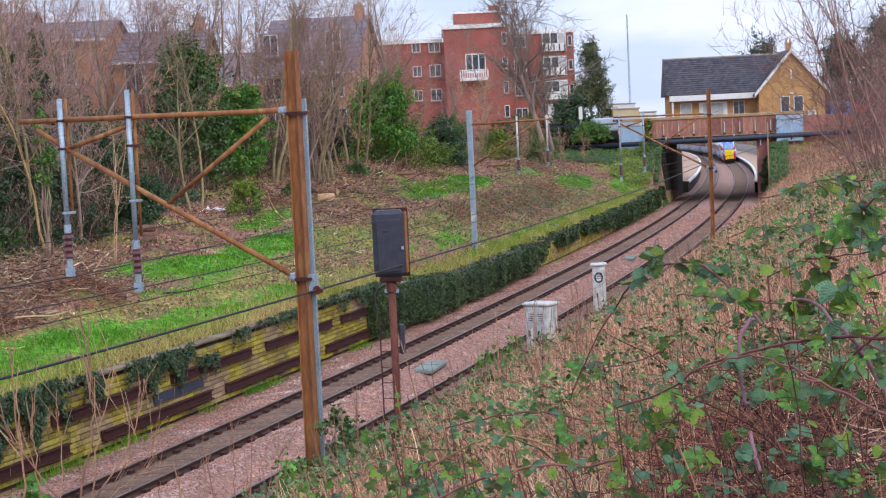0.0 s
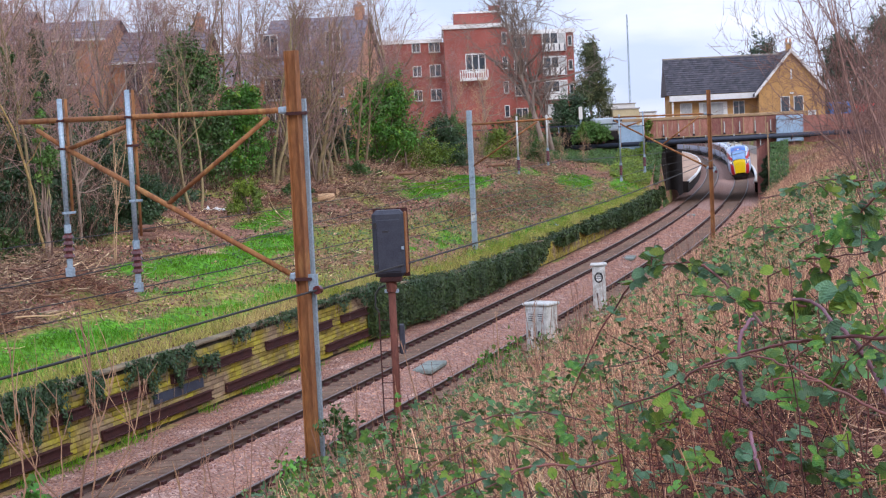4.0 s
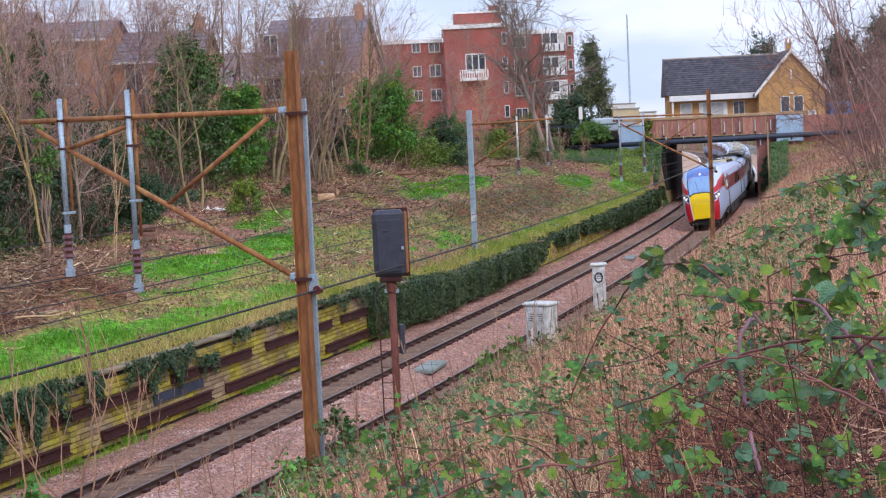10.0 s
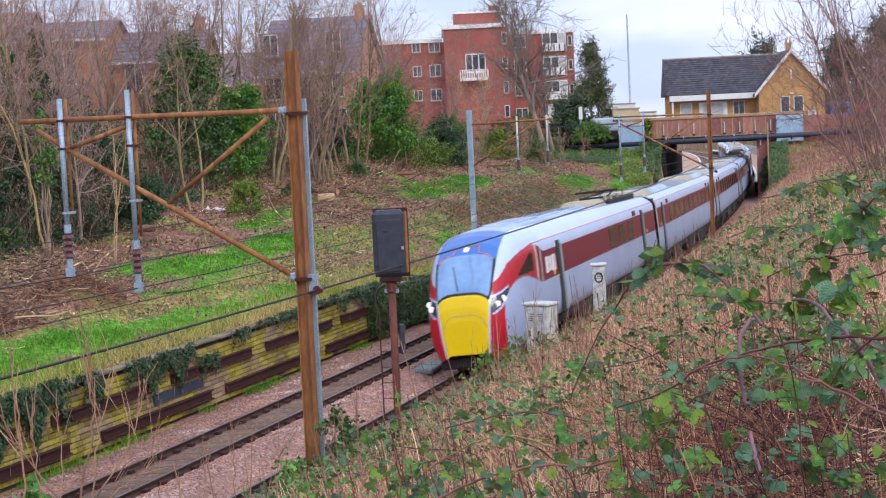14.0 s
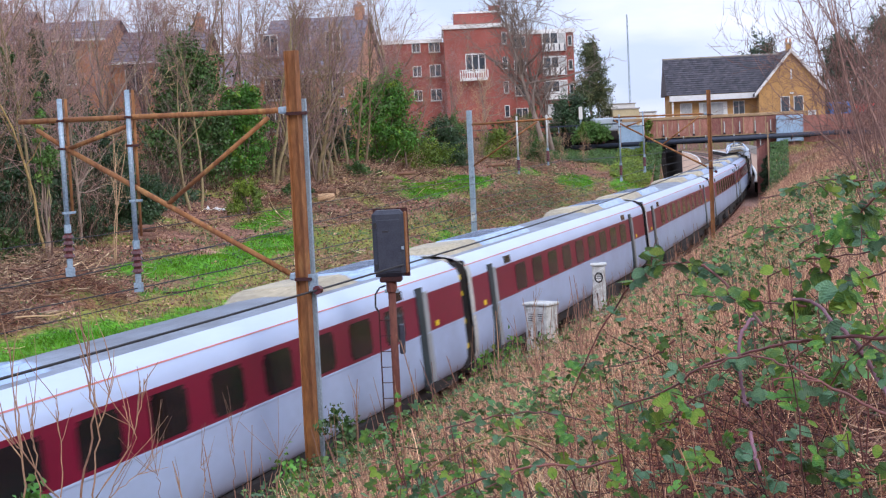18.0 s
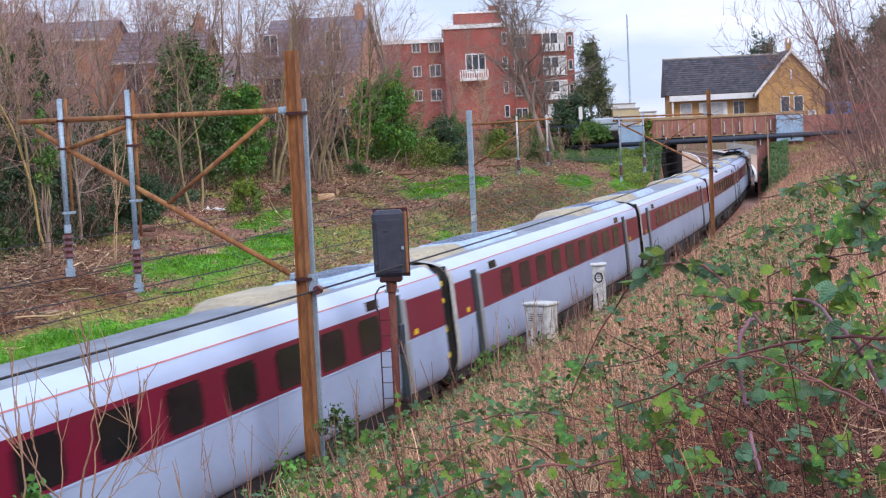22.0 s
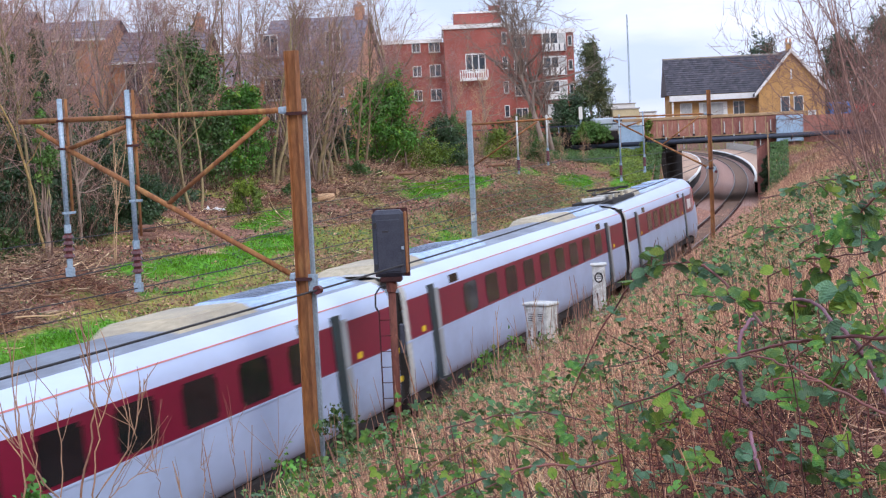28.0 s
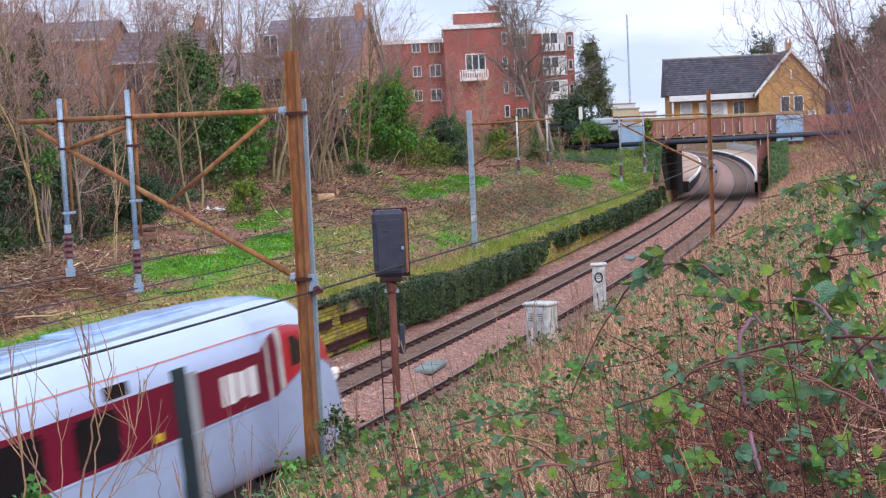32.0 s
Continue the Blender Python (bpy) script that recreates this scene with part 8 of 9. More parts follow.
bramble([(1.44, 6.70, 5.80), (1.54, 6.53, 5.88), (1.63, 6.37, 5.91), (1.77, 6.20, 5.94)], 0.005, 0.006, 14, 15, 0.075, "bramble spray with grey-green leaves", 2)
bramble([(1.50, 5.90, 5.81), (1.54, 5.65, 5.87), (1.59, 5.40, 5.94)], 0.006, 0.008, 12, 16, 0.092, "bramble spray with broad yellow-green leaves", 2)
bramble([(1.15, 4.90, 5.24), (1.15, 4.93, 5.35), (1.15, 4.97, 5.47), (1.14, 5.00, 5.60)], 0.006, 0.005, 7, 17, 0.085, "upright olive bramble shoot with large top leaves", 0)
bramble([(0.73, 5.50, 5.30), (0.78, 5.40, 5.41), (0.84, 5.30, 5.51), (0.90, 5.20, 5.57)], 0.005, 0.006, 10, 18, 0.060, "dark red bramble shoot among dead stems", 1)
bramble([(1.31, 5.20, 5.55), (1.34, 5.10, 5.65), (1.37, 5.00, 5.72), (1.42, 4.90, 5.79)], 0.006, 0.007, 10, 19, 0.062, "dark bramble shoot with drooping leaves", 1)
bramble([(1.83, 8.00, 5.79), (1.92, 7.80, 5.89), (2.04, 7.60, 5.92), (2.15, 7.40, 5.91)], 0.005, 0.006, 12, 20, 0.062, "leafy bramble spray over the slope", 2)
bramble([(1.80, 9.50, 5.78), (1.95, 9.33, 5.84), (2.08, 9.17, 5.85), (2.22, 9.00, 5.88)], 0.005, 0.006, 12, 21, 0.066, "leafy bramble spray over the slope", 2)
for q in ((-0.31, 7.60, 5.02), (-0.18, 7.00, 4.99), (-0.15, 6.80, 4.94), (0.03, 7.30, 5.06), (0.48, 6.90, 5.13), (0.48, 6.50, 5.12), (0.75, 6.50, 5.43), (0.78, 6.20, 5.41), (0.84, 5.60, 5.49), (0.90, 5.40, 5.54), (0.67, 6.00, 5.32), (0.76, 5.70, 5.36), (0.84, 5.40, 5.39), (0.84, 5.20, 5.37), (0.64, 5.60, 5.26)):
    sprig(q)
for q in ((0.78, 5.30, 5.30), (0.65, 5.40, 5.22), (1.19, 4.90, 5.46), (1.27, 4.80, 5.48), (1.28, 4.80, 5.42), (0.93, 5.20, 5.43), (0.95, 5.40, 5.44), (1.32, 5.20, 5.64), (1.34, 5.00, 5.60), (1.04, 5.10, 5.45), (1.13, 5.30, 5.56), (-0.42, 8.00, 4.95), (0.54, 7.40, 5.19), (0.61, 6.60, 5.18), (0.29, 5.90, 5.12)):
    sprig(q)
for q in ((0.07, 6.40, 5.04), (-0.28, 7.20, 4.87), (1.43, 7.40, 5.74), (1.26, 6.00, 5.63), (1.38, 6.00, 5.71), (1.45, 5.20, 5.80), (1.53, 5.40, 5.86), (-1.14, 9.00, 4.48), (-0.91, 9.20, 4.48), (-0.65, 9.00, 4.63), (0.54, 5.60, 5.12), (0.26, 7.00, 5.01), (1.40, 4.90, 5.66)):
    sprig(q)
for q in ((-0.4, 8.2, 4.94), (-0.33, 8.0, 4.96), (-0.1, 7.4, 5.0), (-0.27, 7.0, 4.98), (-0.2, 6.9, 5.02), (-0.15, 6.92, 5.05), (-0.12, 6.8, 5.03), (-0.23, 6.8, 4.98), (-0.17, 6.7, 4.98), (-0.26, 6.7, 4.95), (-0.15, 6.6, 4.94), (-0.1, 6.6, 5.01)):
    sprig(q)
for q in ((0.0, 7.6, 5.0), (0.08, 7.0, 5.04), (0.08, 6.4, 5.03), (-0.9, 9.0, 4.47), (-0.76, 9.0, 4.48), (-0.66, 8.6, 4.51), (-0.64, 9.2, 4.45), (-0.79, 8.5, 4.5), (0.26, 6.6, 5.09), (0.3, 8.5, 4.95), (0.38, 5.9, 5.12), (-0.37, 10.0, 4.73), (-0.3, 10.5, 4.7), (-0.03, 9.6, 4.8)):
    sprig(q)


def sapling(x, y, h, seed, label="thin reddish dead sapling standing before the track"):
    rng = np.random.default_rng(seed)
    z = soil(x, y)
    t = thing("dead_sapling", Matrix.Translation((x, y, z - 0.05)), label, "dead stalk", "dead saplings")
    p, r = grow(rng, np.zeros((1, 3)), np.array([[rng.normal(0, 0.05), rng.normal(0, 0.05), 1.0]]), np.array([h]), np.array([0.0085 * h]), 10, 0.035, 0.0, 0.3)
    v, f = poly_tubes(p, r, 6)
    ob_fast("stem", v, f, M_STALK, t, True)
    s1, d1, q1 = sprout(rng, p, r, 7, 0.45, 0.97, 0.35, 0.5)
    for i in range(7):
        pp, rr = grow(rng, s1[i][None], d1[i][None], np.array([rng.uniform(0.12, 0.5)]), np.array([0.004]), 5, 0.08, 0.04, 0.4)
        v, f = poly_tubes(pp, rr, 4)
        ob_fast("side_twig", v, f, M_STALK, t)


def dead_stem(pts, r, seed):
    """A dry woody stalk through pts, with a few forked side twigs, rooted below its first point."""
    rng = np.random.default_rng(100 + seed)
    pts = np.array(pts, float)
    a = pts[0].copy()
    a[2] = min(soil(a[0], a[1]), a[2] - 0.1) - 0.03
    t = thing("dead_sapling", Matrix.Translation(a), "thin tan dead sapling with forked twigs before the track", "dead stalk", "dead saplings")
    ctrl = np.concatenate([[a], pts]) - a
    u = np.linspace(0, 1, 16)
    c = np.linspace(0, 1, len(ctrl))
    line = np.stack([np.interp(u, c, ctrl[:, k]) for k in range(3)], -1) + rng.normal(0, 0.006, (16, 3))
    rad = 0.62 * r * np.linspace(1, 0.4, 16)
    v, f = poly_tubes(line[None], rad[None], 6)
    ob_fast("stem", v, f, M_STALK, t, True)
    s1, d1, _ = sprout(rng, line[None], rad[None], 6, 0.45, 0.97, 0.4, 0.35)
    for i in range(6):
        pp, rr = grow(rng, s1[i][None], d1[i][None], np.array([rng.uniform(0.12, 0.4)]), np.array([0.35 * r]), 5, 0.08, 0.04, 0.4)
        v, f = poly_tubes(pp, rr, 4)
        ob_fast("side_twig", v, f, M_STALK, t)


dead_stem([(-1.91, 7.60, 4.72), (-1.84, 7.60, 4.98), (-1.81, 7.60, 5.19), (-1.82, 7.60, 5.42), (-1.83, 7.60, 5.61)], 0.012, 1)
dead_stem([(-1.82, 7.50, 4.77), (-1.79, 7.50, 5.03), (-1.71, 7.50, 5.28), (-1.67, 7.50, 5.45)], 0.009, 2)
dead_stem([(-2.08, 7.20, 4.83), (-2.07, 7.20, 5.08), (-2.09, 7.20, 5.35), (-2.10, 7.20, 5.57)], 0.010, 3)
dead_stem([(-1.79, 7.40, 4.77), (-1.61, 7.40, 5.01), (-1.54, 7.40, 5.21), (-1.50, 7.40, 5.38)], 0.009, 4)
dead_stem([(-1.71, 7.30, 4.79), (-1.58, 7.30, 4.89), (-1.42, 7.30, 5.03)], 0.006, 5)
dead_stem([(-1.85, 7.00, 4.87), (-1.96, 7.00, 5.03), (-2.04, 7.00, 5.16), (-2.10, 7.00, 5.25)], 0.009, 6)
dead_stem([(-2.06, 7.80, 4.68), (-2.04, 7.80, 4.95), (-2.05, 7.80, 5.13), (-2.05, 7.80, 5.28)], 0.007, 7)
dead_stem([(-2.05, 7.40, 4.78), (-2.07, 7.40, 5.04), (-2.08, 7.40, 5.15), (-2.05, 7.40, 5.26)], 0.007, 8)
dead_stem([(-1.68, 7.20, 4.81), (-1.64, 7.20, 4.89), (-1.51, 7.20, 5.13), (-1.58, 7.20, 5.28)], 0.006, 9)
dead_stem([(-1.50, 7.60, 4.70), (-1.50, 7.60, 4.82), (-1.54, 7.60, 4.88)], 0.005, 10)
dead_stem([(-1.37, 8.20, 4.55), (-1.37, 8.20, 4.71), (-1.39, 8.20, 4.79)], 0.006, 11)
dead_stem([(-1.13, 9.50, 4.37), (-1.11, 9.50, 4.51), (-1.13, 9.50, 4.62)], 0.006, 12)
dead_stem([(-1.32, 9.00, 4.49), (-1.32, 9.00, 4.66), (-1.33, 9.00, 4.75)], 0.005, 13)
for x, y, h, sd in ((-2.6, 14.6, 1.5, 7), (-0.9, 15.5, 1.5, 9), (-0.3, 17.0, 1.6, 10), (0.6, 19.0, 1.6, 11), (1.3, 22, 1.5, 12)):
    sapling(x, y, h, sd)
bush("green_weed_clump", -4.2, -4.6, 0.5, 0.5, 2.0, 1100, 0.085, M_LEAFBRIGHT, "fresh bright green leafy weeds among dead stalks", 30, 14)
bush("green_weed_clump", 3.4, -3.7, 0.5, 0.6, 0.9, 500, 0.08, M_LEAFBRIGHT, "green leafy weeds at the foot of the mast", 31, 12)
bush("green_weed_clump", 6.3, -3.0, 0.5, 0.6, 1.7, 900, 0.09, M_LEAFDARKMIX, "ivy and bramble round the foot of the mast", 32, 14)
bush("green_weed_clump", 12.8, -4.0, 0.6, 0.6, 0.9, 700, 0.09, M_LEAFBRIGHT, "green leafy weeds among dry grass", 33, 12)
# ---------------------------------------------------------------- the train
M_TWHITE = mat("silver_white_train_paint", (0.54, 0.66, 0.89), (0.50, 0.61, 0.83), 0.28, 0.5, 9, 0.0, 0.1, spec=0.5, grain=0.04)
M_TLOW = mat("dusty_silver_train_paint", (0.45, 0.56, 0.78), (0.38, 0.47, 0.66), 0.34, 0.5, 7, 0.0, 0.1, grain=0.06)
M_TBAND = mat("burgundy_train_paint", (0.20, 0.006, 0.034), (0.165, 0.005, 0.028), 0.3, 0.6, 9, 0.0, grain=0.08)
M_TRED = mat("red_train_paint", (0.50, 0.015, 0.03), (0.45, 0.013, 0.028), 0.3, 0.6, 9, 0.0, grain=0.05)
M_TROOF = mat("grey_train_roof", (0.23, 0.28, 0.36), (0.15, 0.18, 0.23), 0.45, 1, 12, 0.1)
# Sky reflected in the glossy roof is put into this pale blue.
M_TPOD = mat("sky_tinted_roof_paint", (0.46, 0.62, 0.88), (0.34, 0.48, 0.72), 0.25, 0.5, 12, 0.0, 0.1)
M_TCREAM = mat("cream_roof_housing", (0.50, 0.44, 0.31), (0.38, 0.34, 0.26), 0.6, 1, 12, 0.1)
M_TDOOR = mat("dark_green_grey_door", (0.02, 0.042, 0.052), (0.014, 0.03, 0.038), 0.4, 1, 12, 0.02)
M_TGLASS = mat("tinted_train_window", (0.006, 0.006, 0.009), (0.012, 0.012, 0.016), 0.1, 1, 12, 0.0, spec=0.35, grain=0.1)
# Blue of the reflected sky is put into the glass colour, besides its gloss.
M_TSCREEN = mat("sky_tinted_windscreen", (0.25, 0.40, 0.62), (0.15, 0.27, 0.46), 0.06, 0.6, 6, 0.0, 0.6, spec=0.9, grain=0.1)
M_TYELLOW = mat("yellow_warning_panel", (0.86, 0.62, 0.0), (0.82, 0.57, 0.0), 0.35, 0.6, 9, 0.0, grain=0.03)
M_TBLUE = mat("blue_nose_paint", (0.05, 0.17, 0.50), (0.045, 0.15, 0.46), 0.3, 0.6, 9, 0.0, grain=0.04)
M_TSEAL = mat("pale_grey_end_seal", (0.56, 0.56, 0.52), (0.46, 0.46, 0.43), 0.6, 1, 12, 0.05)
M_TDARK = mat("black_underframe", (0.022, 0.022, 0.024), (0.035, 0.03, 0.028), 0.8, 2, 20, 0.2)
M_TORANGE = mat("orange_cantrail_line", (0.62, 0.20, 0.17), (0.56, 0.2, 0.18), 0.5, 2, 20, 0.0)
M_TYELMARK = mat("yellow_marker", (0.80, 0.58, 0.02), (0.72, 0.5, 0.02), 0.5, 2, 20, 0.0)
M_TDOORPALE = mat("pale_grey_door_paint", (0.34, 0.37, 0.38), (0.27, 0.29, 0.31), 0.4, 0.6, 9, 0.0, grain=0.06)
M_TSEALDARK = mat("dark_grey_rubber_rib", (0.05, 0.05, 0.055), (0.035, 0.035, 0.04), 0.7, 2, 20, 0.1)
M_TRIM = mat("blue_grey_moulding", (0.20, 0.25, 0.35), (0.17, 0.21, 0.30), 0.4, 1, 12, 0.0)
M_TLAMPGLASS = mat("dark_headlamp_glass", (0.05, 0.06, 0.085), (0.035, 0.045, 0.065), 0.12, 1, 12, 0.0, spec=0.7)
M_LAMP = glow("white_headlamp", (1.0, 0.95, 0.88), 0.4)

CAR = 26.0
PROFILE = [(1.12, 0.86), (1.25, 0.95), (1.335, 1.15), (1.365, 1.5), (1.365, 2.08), (1.365, 2.95), (1.35, 3.14), (1.30, 3.27), (1.17, 3.39), (0.98, 3.49), (0.6, 3.58), (0.0, 3.62)]
PROFILE_END = PROFILE[:7] + [(1.31, 3.27), (1.22, 3.45), (1.08, 3.62), (0.9, 3.74), (0.5, 3.83), (0.0, 3.86)]


def strip(name, pts, x0, x1, material, parent, out=0.0, far=None):
    """A panel swept along x through the profile points pts, on both sides of the car."""
    v, f = [], []
    for sg in (1, -1):
        k = len(v)
        for (y, z), (yb, zb) in zip(pts, far or pts):
            v += [(x0, sg * (y + out), z), (x1, sg * (yb + out), zb)]
        for i in range(len(pts) - 1):
            q = (k + 2 * i, k + 2 * i + 1, k + 2 * i + 3, k + 2 * i + 2)
            f.append(q if sg < 0 else q[::-1])
    return ob_from(name, v, f, material, parent, smooth=len(pts) > 2)


def car_windows(car, centres, wide=1.14):
    me = None
    for x in centres:
        for sg in (1, -1):
            if me is None:
                bm = bx(-wide / 2, wide / 2, -0.006, 0.006, -0.35, 0.35)
                es = [e for e in bm.edges if abs(e.verts[0].co.y - e.verts[1].co.y) > 0.005]
                bmesh.ops.bevel(bm, geom=es, offset=0.07, segments=2, affect="EDGES")
                w = part("window", bm, M_TGLASS, car)
                me = w.data
            else:
                w = new("window", me)
                w.parent = car
            w.matrix_basis = pose(x, sg * 1.368, 2.51)


def car_door(car, x, sg, turned=1):
    """A plug door: a tall dark glazed leaf and the pale edge panel beside it."""
    d = part("door", bx(-0.27, 0.46, -0.012, 0.012, 0.98, 3.0, bevel=0.02), M_TDOORPALE, car, "pale grey door leaf")
    d.matrix_basis = pose(x, sg * 1.366, 0, 0, 0, 0) @ Matrix.Diagonal((turned, 1, 1, 1))
    part("door_window", bx(-0.29, 0.13, -0.02, 0.02, 0.96, 3.12), M_TDOOR, d, "dark green-grey door glazing")
    part("door_threshold", bx(-0.27, 0.46, -0.05, 0.05, 0.90, 0.97), M_TDARK, d)
    mk = part("yellow_sign", bx(-0.11, 0.11, -0.006, 0.006, 2.16, 2.28), M_TYELMARK, car)
    mk.matrix_basis = pose(x + (0.95 if x > CAR / 2 else -0.85) * turned, sg * 1.37, 0)


def bogie(car, x):
    b = part("bogie", bx(-1.7, 1.7, -1.05, 1.05, 0.42, 0.72, bevel=0.05), M_TDARK, car)
    b.matrix_basis = pose(x, 0, 0)
    for wx in (-1.3, 1.3):
        for sg in (1, -1):
            part("wheel", tb((wx, sg * 0.69, 0.43), (wx, sg * 0.82, 0.43), 0.43, n=20), M_RAILTOP, b)
            part("axle_box", bx(wx - 0.22, wx + 0.22, sg * 0.95 - 0.1, sg * 0.95 + 0.1, 0.28, 0.6, bevel=0.03), M_TDARK, b)


def roof_pod(car, x0, x1, half, z0, z1, material, label, louvres=True):
    """A tapered roof housing with sloping ends."""
    bm = bmesh.new()
    e = 0.35
    lo = [bm.verts.new(q) for q in ((x0, -half, z0), (x1, -half, z0), (x1, half, z0), (x0, half, z0))]
    hi = [bm.verts.new(q) for q in ((x0 + e, -half * 0.78, z1), (x1 - e, -half * 0.78, z1), (x1 - e, half * 0.78, z1), (x0 + e, half * 0.78, z1))]
    bm.faces.new(hi)
    for i in range(4):
        bm.faces.new((lo[i], lo[(i + 1) % 4], hi[(i + 1) % 4], hi[i]))
    bmesh.ops.bevel(bm, geom=[q for q in bm.edges if min(q.verts[0].co.z, q.verts[1].co.z) > z0 + 0.01], offset=0.05, segments=2, affect="EDGES")
    p = part("roof_pod", bm, material, car, label)
    if louvres:
        for i in range(int((x1 - x0 - 1.2) / 0.42)):
            lx = x0 + 0.6 + i * 0.42
            part("louvre", bx(lx, lx + 0.12, -half * 0.6, half * 0.6, z1, z1 + 0.02), M_TROOF, p)
    return p


def gangway(car, x):
    g = part("gangway_bellows", bx(-0.33, 0.33, -1.16, 1.16, 0.8, 3.3, bevel=0.05), M_TDARK, car)
    g.matrix_basis = pose(x, 0, 0)
    part("gangway_hood", bx(-0.31, 0.31, -0.95, 0.95, 3.3, 3.5, bevel=0.08), M_TCREAM, g, "cream hood over the gangway")
    for sg in (1, -1):
        for rx in (-0.2, 0.0, 0.2):
            part("bellows_rib", bx(rx - 0.03, rx + 0.03, sg * 1.17 - 0.03, sg * 1.17 + 0.03, 0.85, 3.25), M_TSEALDARK, g)
        for z in (1.35, 1.95, 2.62, 3.02):
            part("yellow_cable_tag", bx(-0.2, 0.17, sg * 1.22 - 0.03, sg * 1.22 + 0.03, z - 0.06, z + 0.06, bevel=0.015), M_TYELMARK, g)


def car_common(car, x0, x1, doors, windows, displays, low_end=None, turned=1):
    strip("lower_panel", PROFILE[0:5], x0, x1, M_TLOW, car)
    strip("window_band", PROFILE[4:6], x0, x1, M_TBAND, car)
    strip("upper_panel", PROFILE[5:8], x0, x1, M_TWHITE, car)
    if low_end is None:
        strip("shoulder_panel", PROFILE[7:10], x0, x1, M_TWHITE, car)
        strip("roof", PROFILE[9:12], x0, x1, M_TROOF, car)
    strip("cantrail_line", [(1.308, 3.262), (1.297, 3.285)], x0, x1, M_TORANGE, car, 0.006)
    strip("waist_line", [(1.372, 2.05), (1.378, 2.075), (1.372, 2.10)], x0, x1, M_TLOW, car, 0.002)
    part("underframe", bx(x0 + 0.3, x1 - 0.3, -1.12, 1.12, 0.62, 0.92), M_TDARK, car)
    for x in (x0 + 7.2, (x0 + x1) / 2 + 0.6, x1 - 7.4):
        part("equipment_case", bx(x - 1.5, x + 1.5, -1.2, 1.2, 0.3, 0.84, bevel=0.04), M_TDARK, car)
    for x in (4.0, CAR - 4.0):
        bogie(car, x)
    for x in doors:
        for sg in (1, -1):
            car_door(car, x, sg, turned)
    for x in displays:
        for sg in (1, -1):
            part("destination_display", bx(-0.32, 0.32, -0.012, 0.012, -0.09, 0.1), M_TGLASS, car).matrix_basis = pose(x, sg * 1.358, 3.08, sg * 5, 0, 0)
    car_windows(car, windows)


def end_seal(car, x0, x1):
    strip("end_seal", [(y + 0.006, z + 0.004) for y, z in PROFILE[1:]], x0, x1, M_TSEAL, car)


WIN = [5.4 + 1.95 * i for i in range(9)]


def middle_car():
    c = thing("train_carriage", Matrix.Identity(4), "silver-white railway carriage with burgundy window band, rolling on the near track", "train carriage", "carriages of the train")
    car_common(c, 0.32, CAR - 0.32, (2.42, 22.75), WIN, (4.15, 21.3))
    end_seal(c, 0.31, 0.62)
    part("end_wall", bx(0.33, 0.37, -1.3, 1.3, 0.9, 3.4), M_TDARK, c)
    part("end_wall", bx(CAR - 0.37, CAR - 0.33, -1.3, 1.3, 0.9, 3.4), M_TDARK, c)
    roof_pod(c, 0.7, 3.9, 0.85, 3.5, 3.76, M_TCREAM, "cream roof equipment housing", False)
    roof_pod(c, 4.0, 9.2, 0.85, 3.5, 3.74, M_TPOD, "blue-grey roof equipment pod")
    roof_pod(c, 17.6, 20.6, 0.85, 3.5, 3.76, M_TCREAM, "cream roof equipment housing", False)
    roof_pod(c, 20.7, 25.2, 0.85, 3.5, 3.74, M_TPOD, "blue-grey roof equipment pod")
    gangway(c, CAR)
    return c


def nose_section(x):
    """Half width, crown and floor of the nose, x metres behind its tip."""
    xs = [0.0, 0.05, 0.15, 0.35, 0.7, 1.1, 1.6, 2.2, 3.0, 4.0, 5.2]
    w = np.interp(x, xs, [0.60, 0.84, 1.00, 1.12, 1.20, 1.25, 1.29, 1.32, 1.345, 1.36, 1.365])
    zt = np.interp(x, xs, [1.55, 1.92, 2.20, 2.48, 2.90, 3.26, 3.53, 3.71, 3.81, 3.85, 3.86])
    zb = np.interp(x, xs, [0.64, 0.55, 0.49, 0.46, 0.45, 0.46, 0.50, 0.58, 0.69, 0.80, 0.86])
    return w, zt, zb


_PB = np.array(PROFILE_END)
_PC = np.concatenate([[0], np.cumsum(np.hypot(*np.diff(_PB, axis=0).T))])
T_ROOF = _PC[10] / _PC[-1]


def nose_point(x, t, sg, out=0.0):
    """A point of the nose: x back from the tip, t from the sill (0) to the crown line (1), sg the side."""
    w, zt, zb = nose_section(x)
    by, bz = np.interp(t * _PC[-1], _PC, _PB[:, 0]) / 1.365, (np.interp(t * _PC[-1], _PC, _PB[:, 1]) - 0.86) / 3.0
    a = t * math.pi / 2
    rz = math.sin(a) ** 0.9
    ry = math.cos(a) ** 0.5 * (0.76 + 0.24 * math.sin(min(1.0, rz * 1.7) * math.pi / 2))
    k = min(1.0, max(0.0, (x - 0.1) / 3.4)) ** 0.7
    y, z = (by * k + ry * (1 - k)) * w, zb + (bz * k + rz * (1 - k)) * (zt - zb)
    return (1.05 + 0.798 * x - out * max(0.0, 1 - x), sg * (y + out * 0.8), z + out * 0.3)


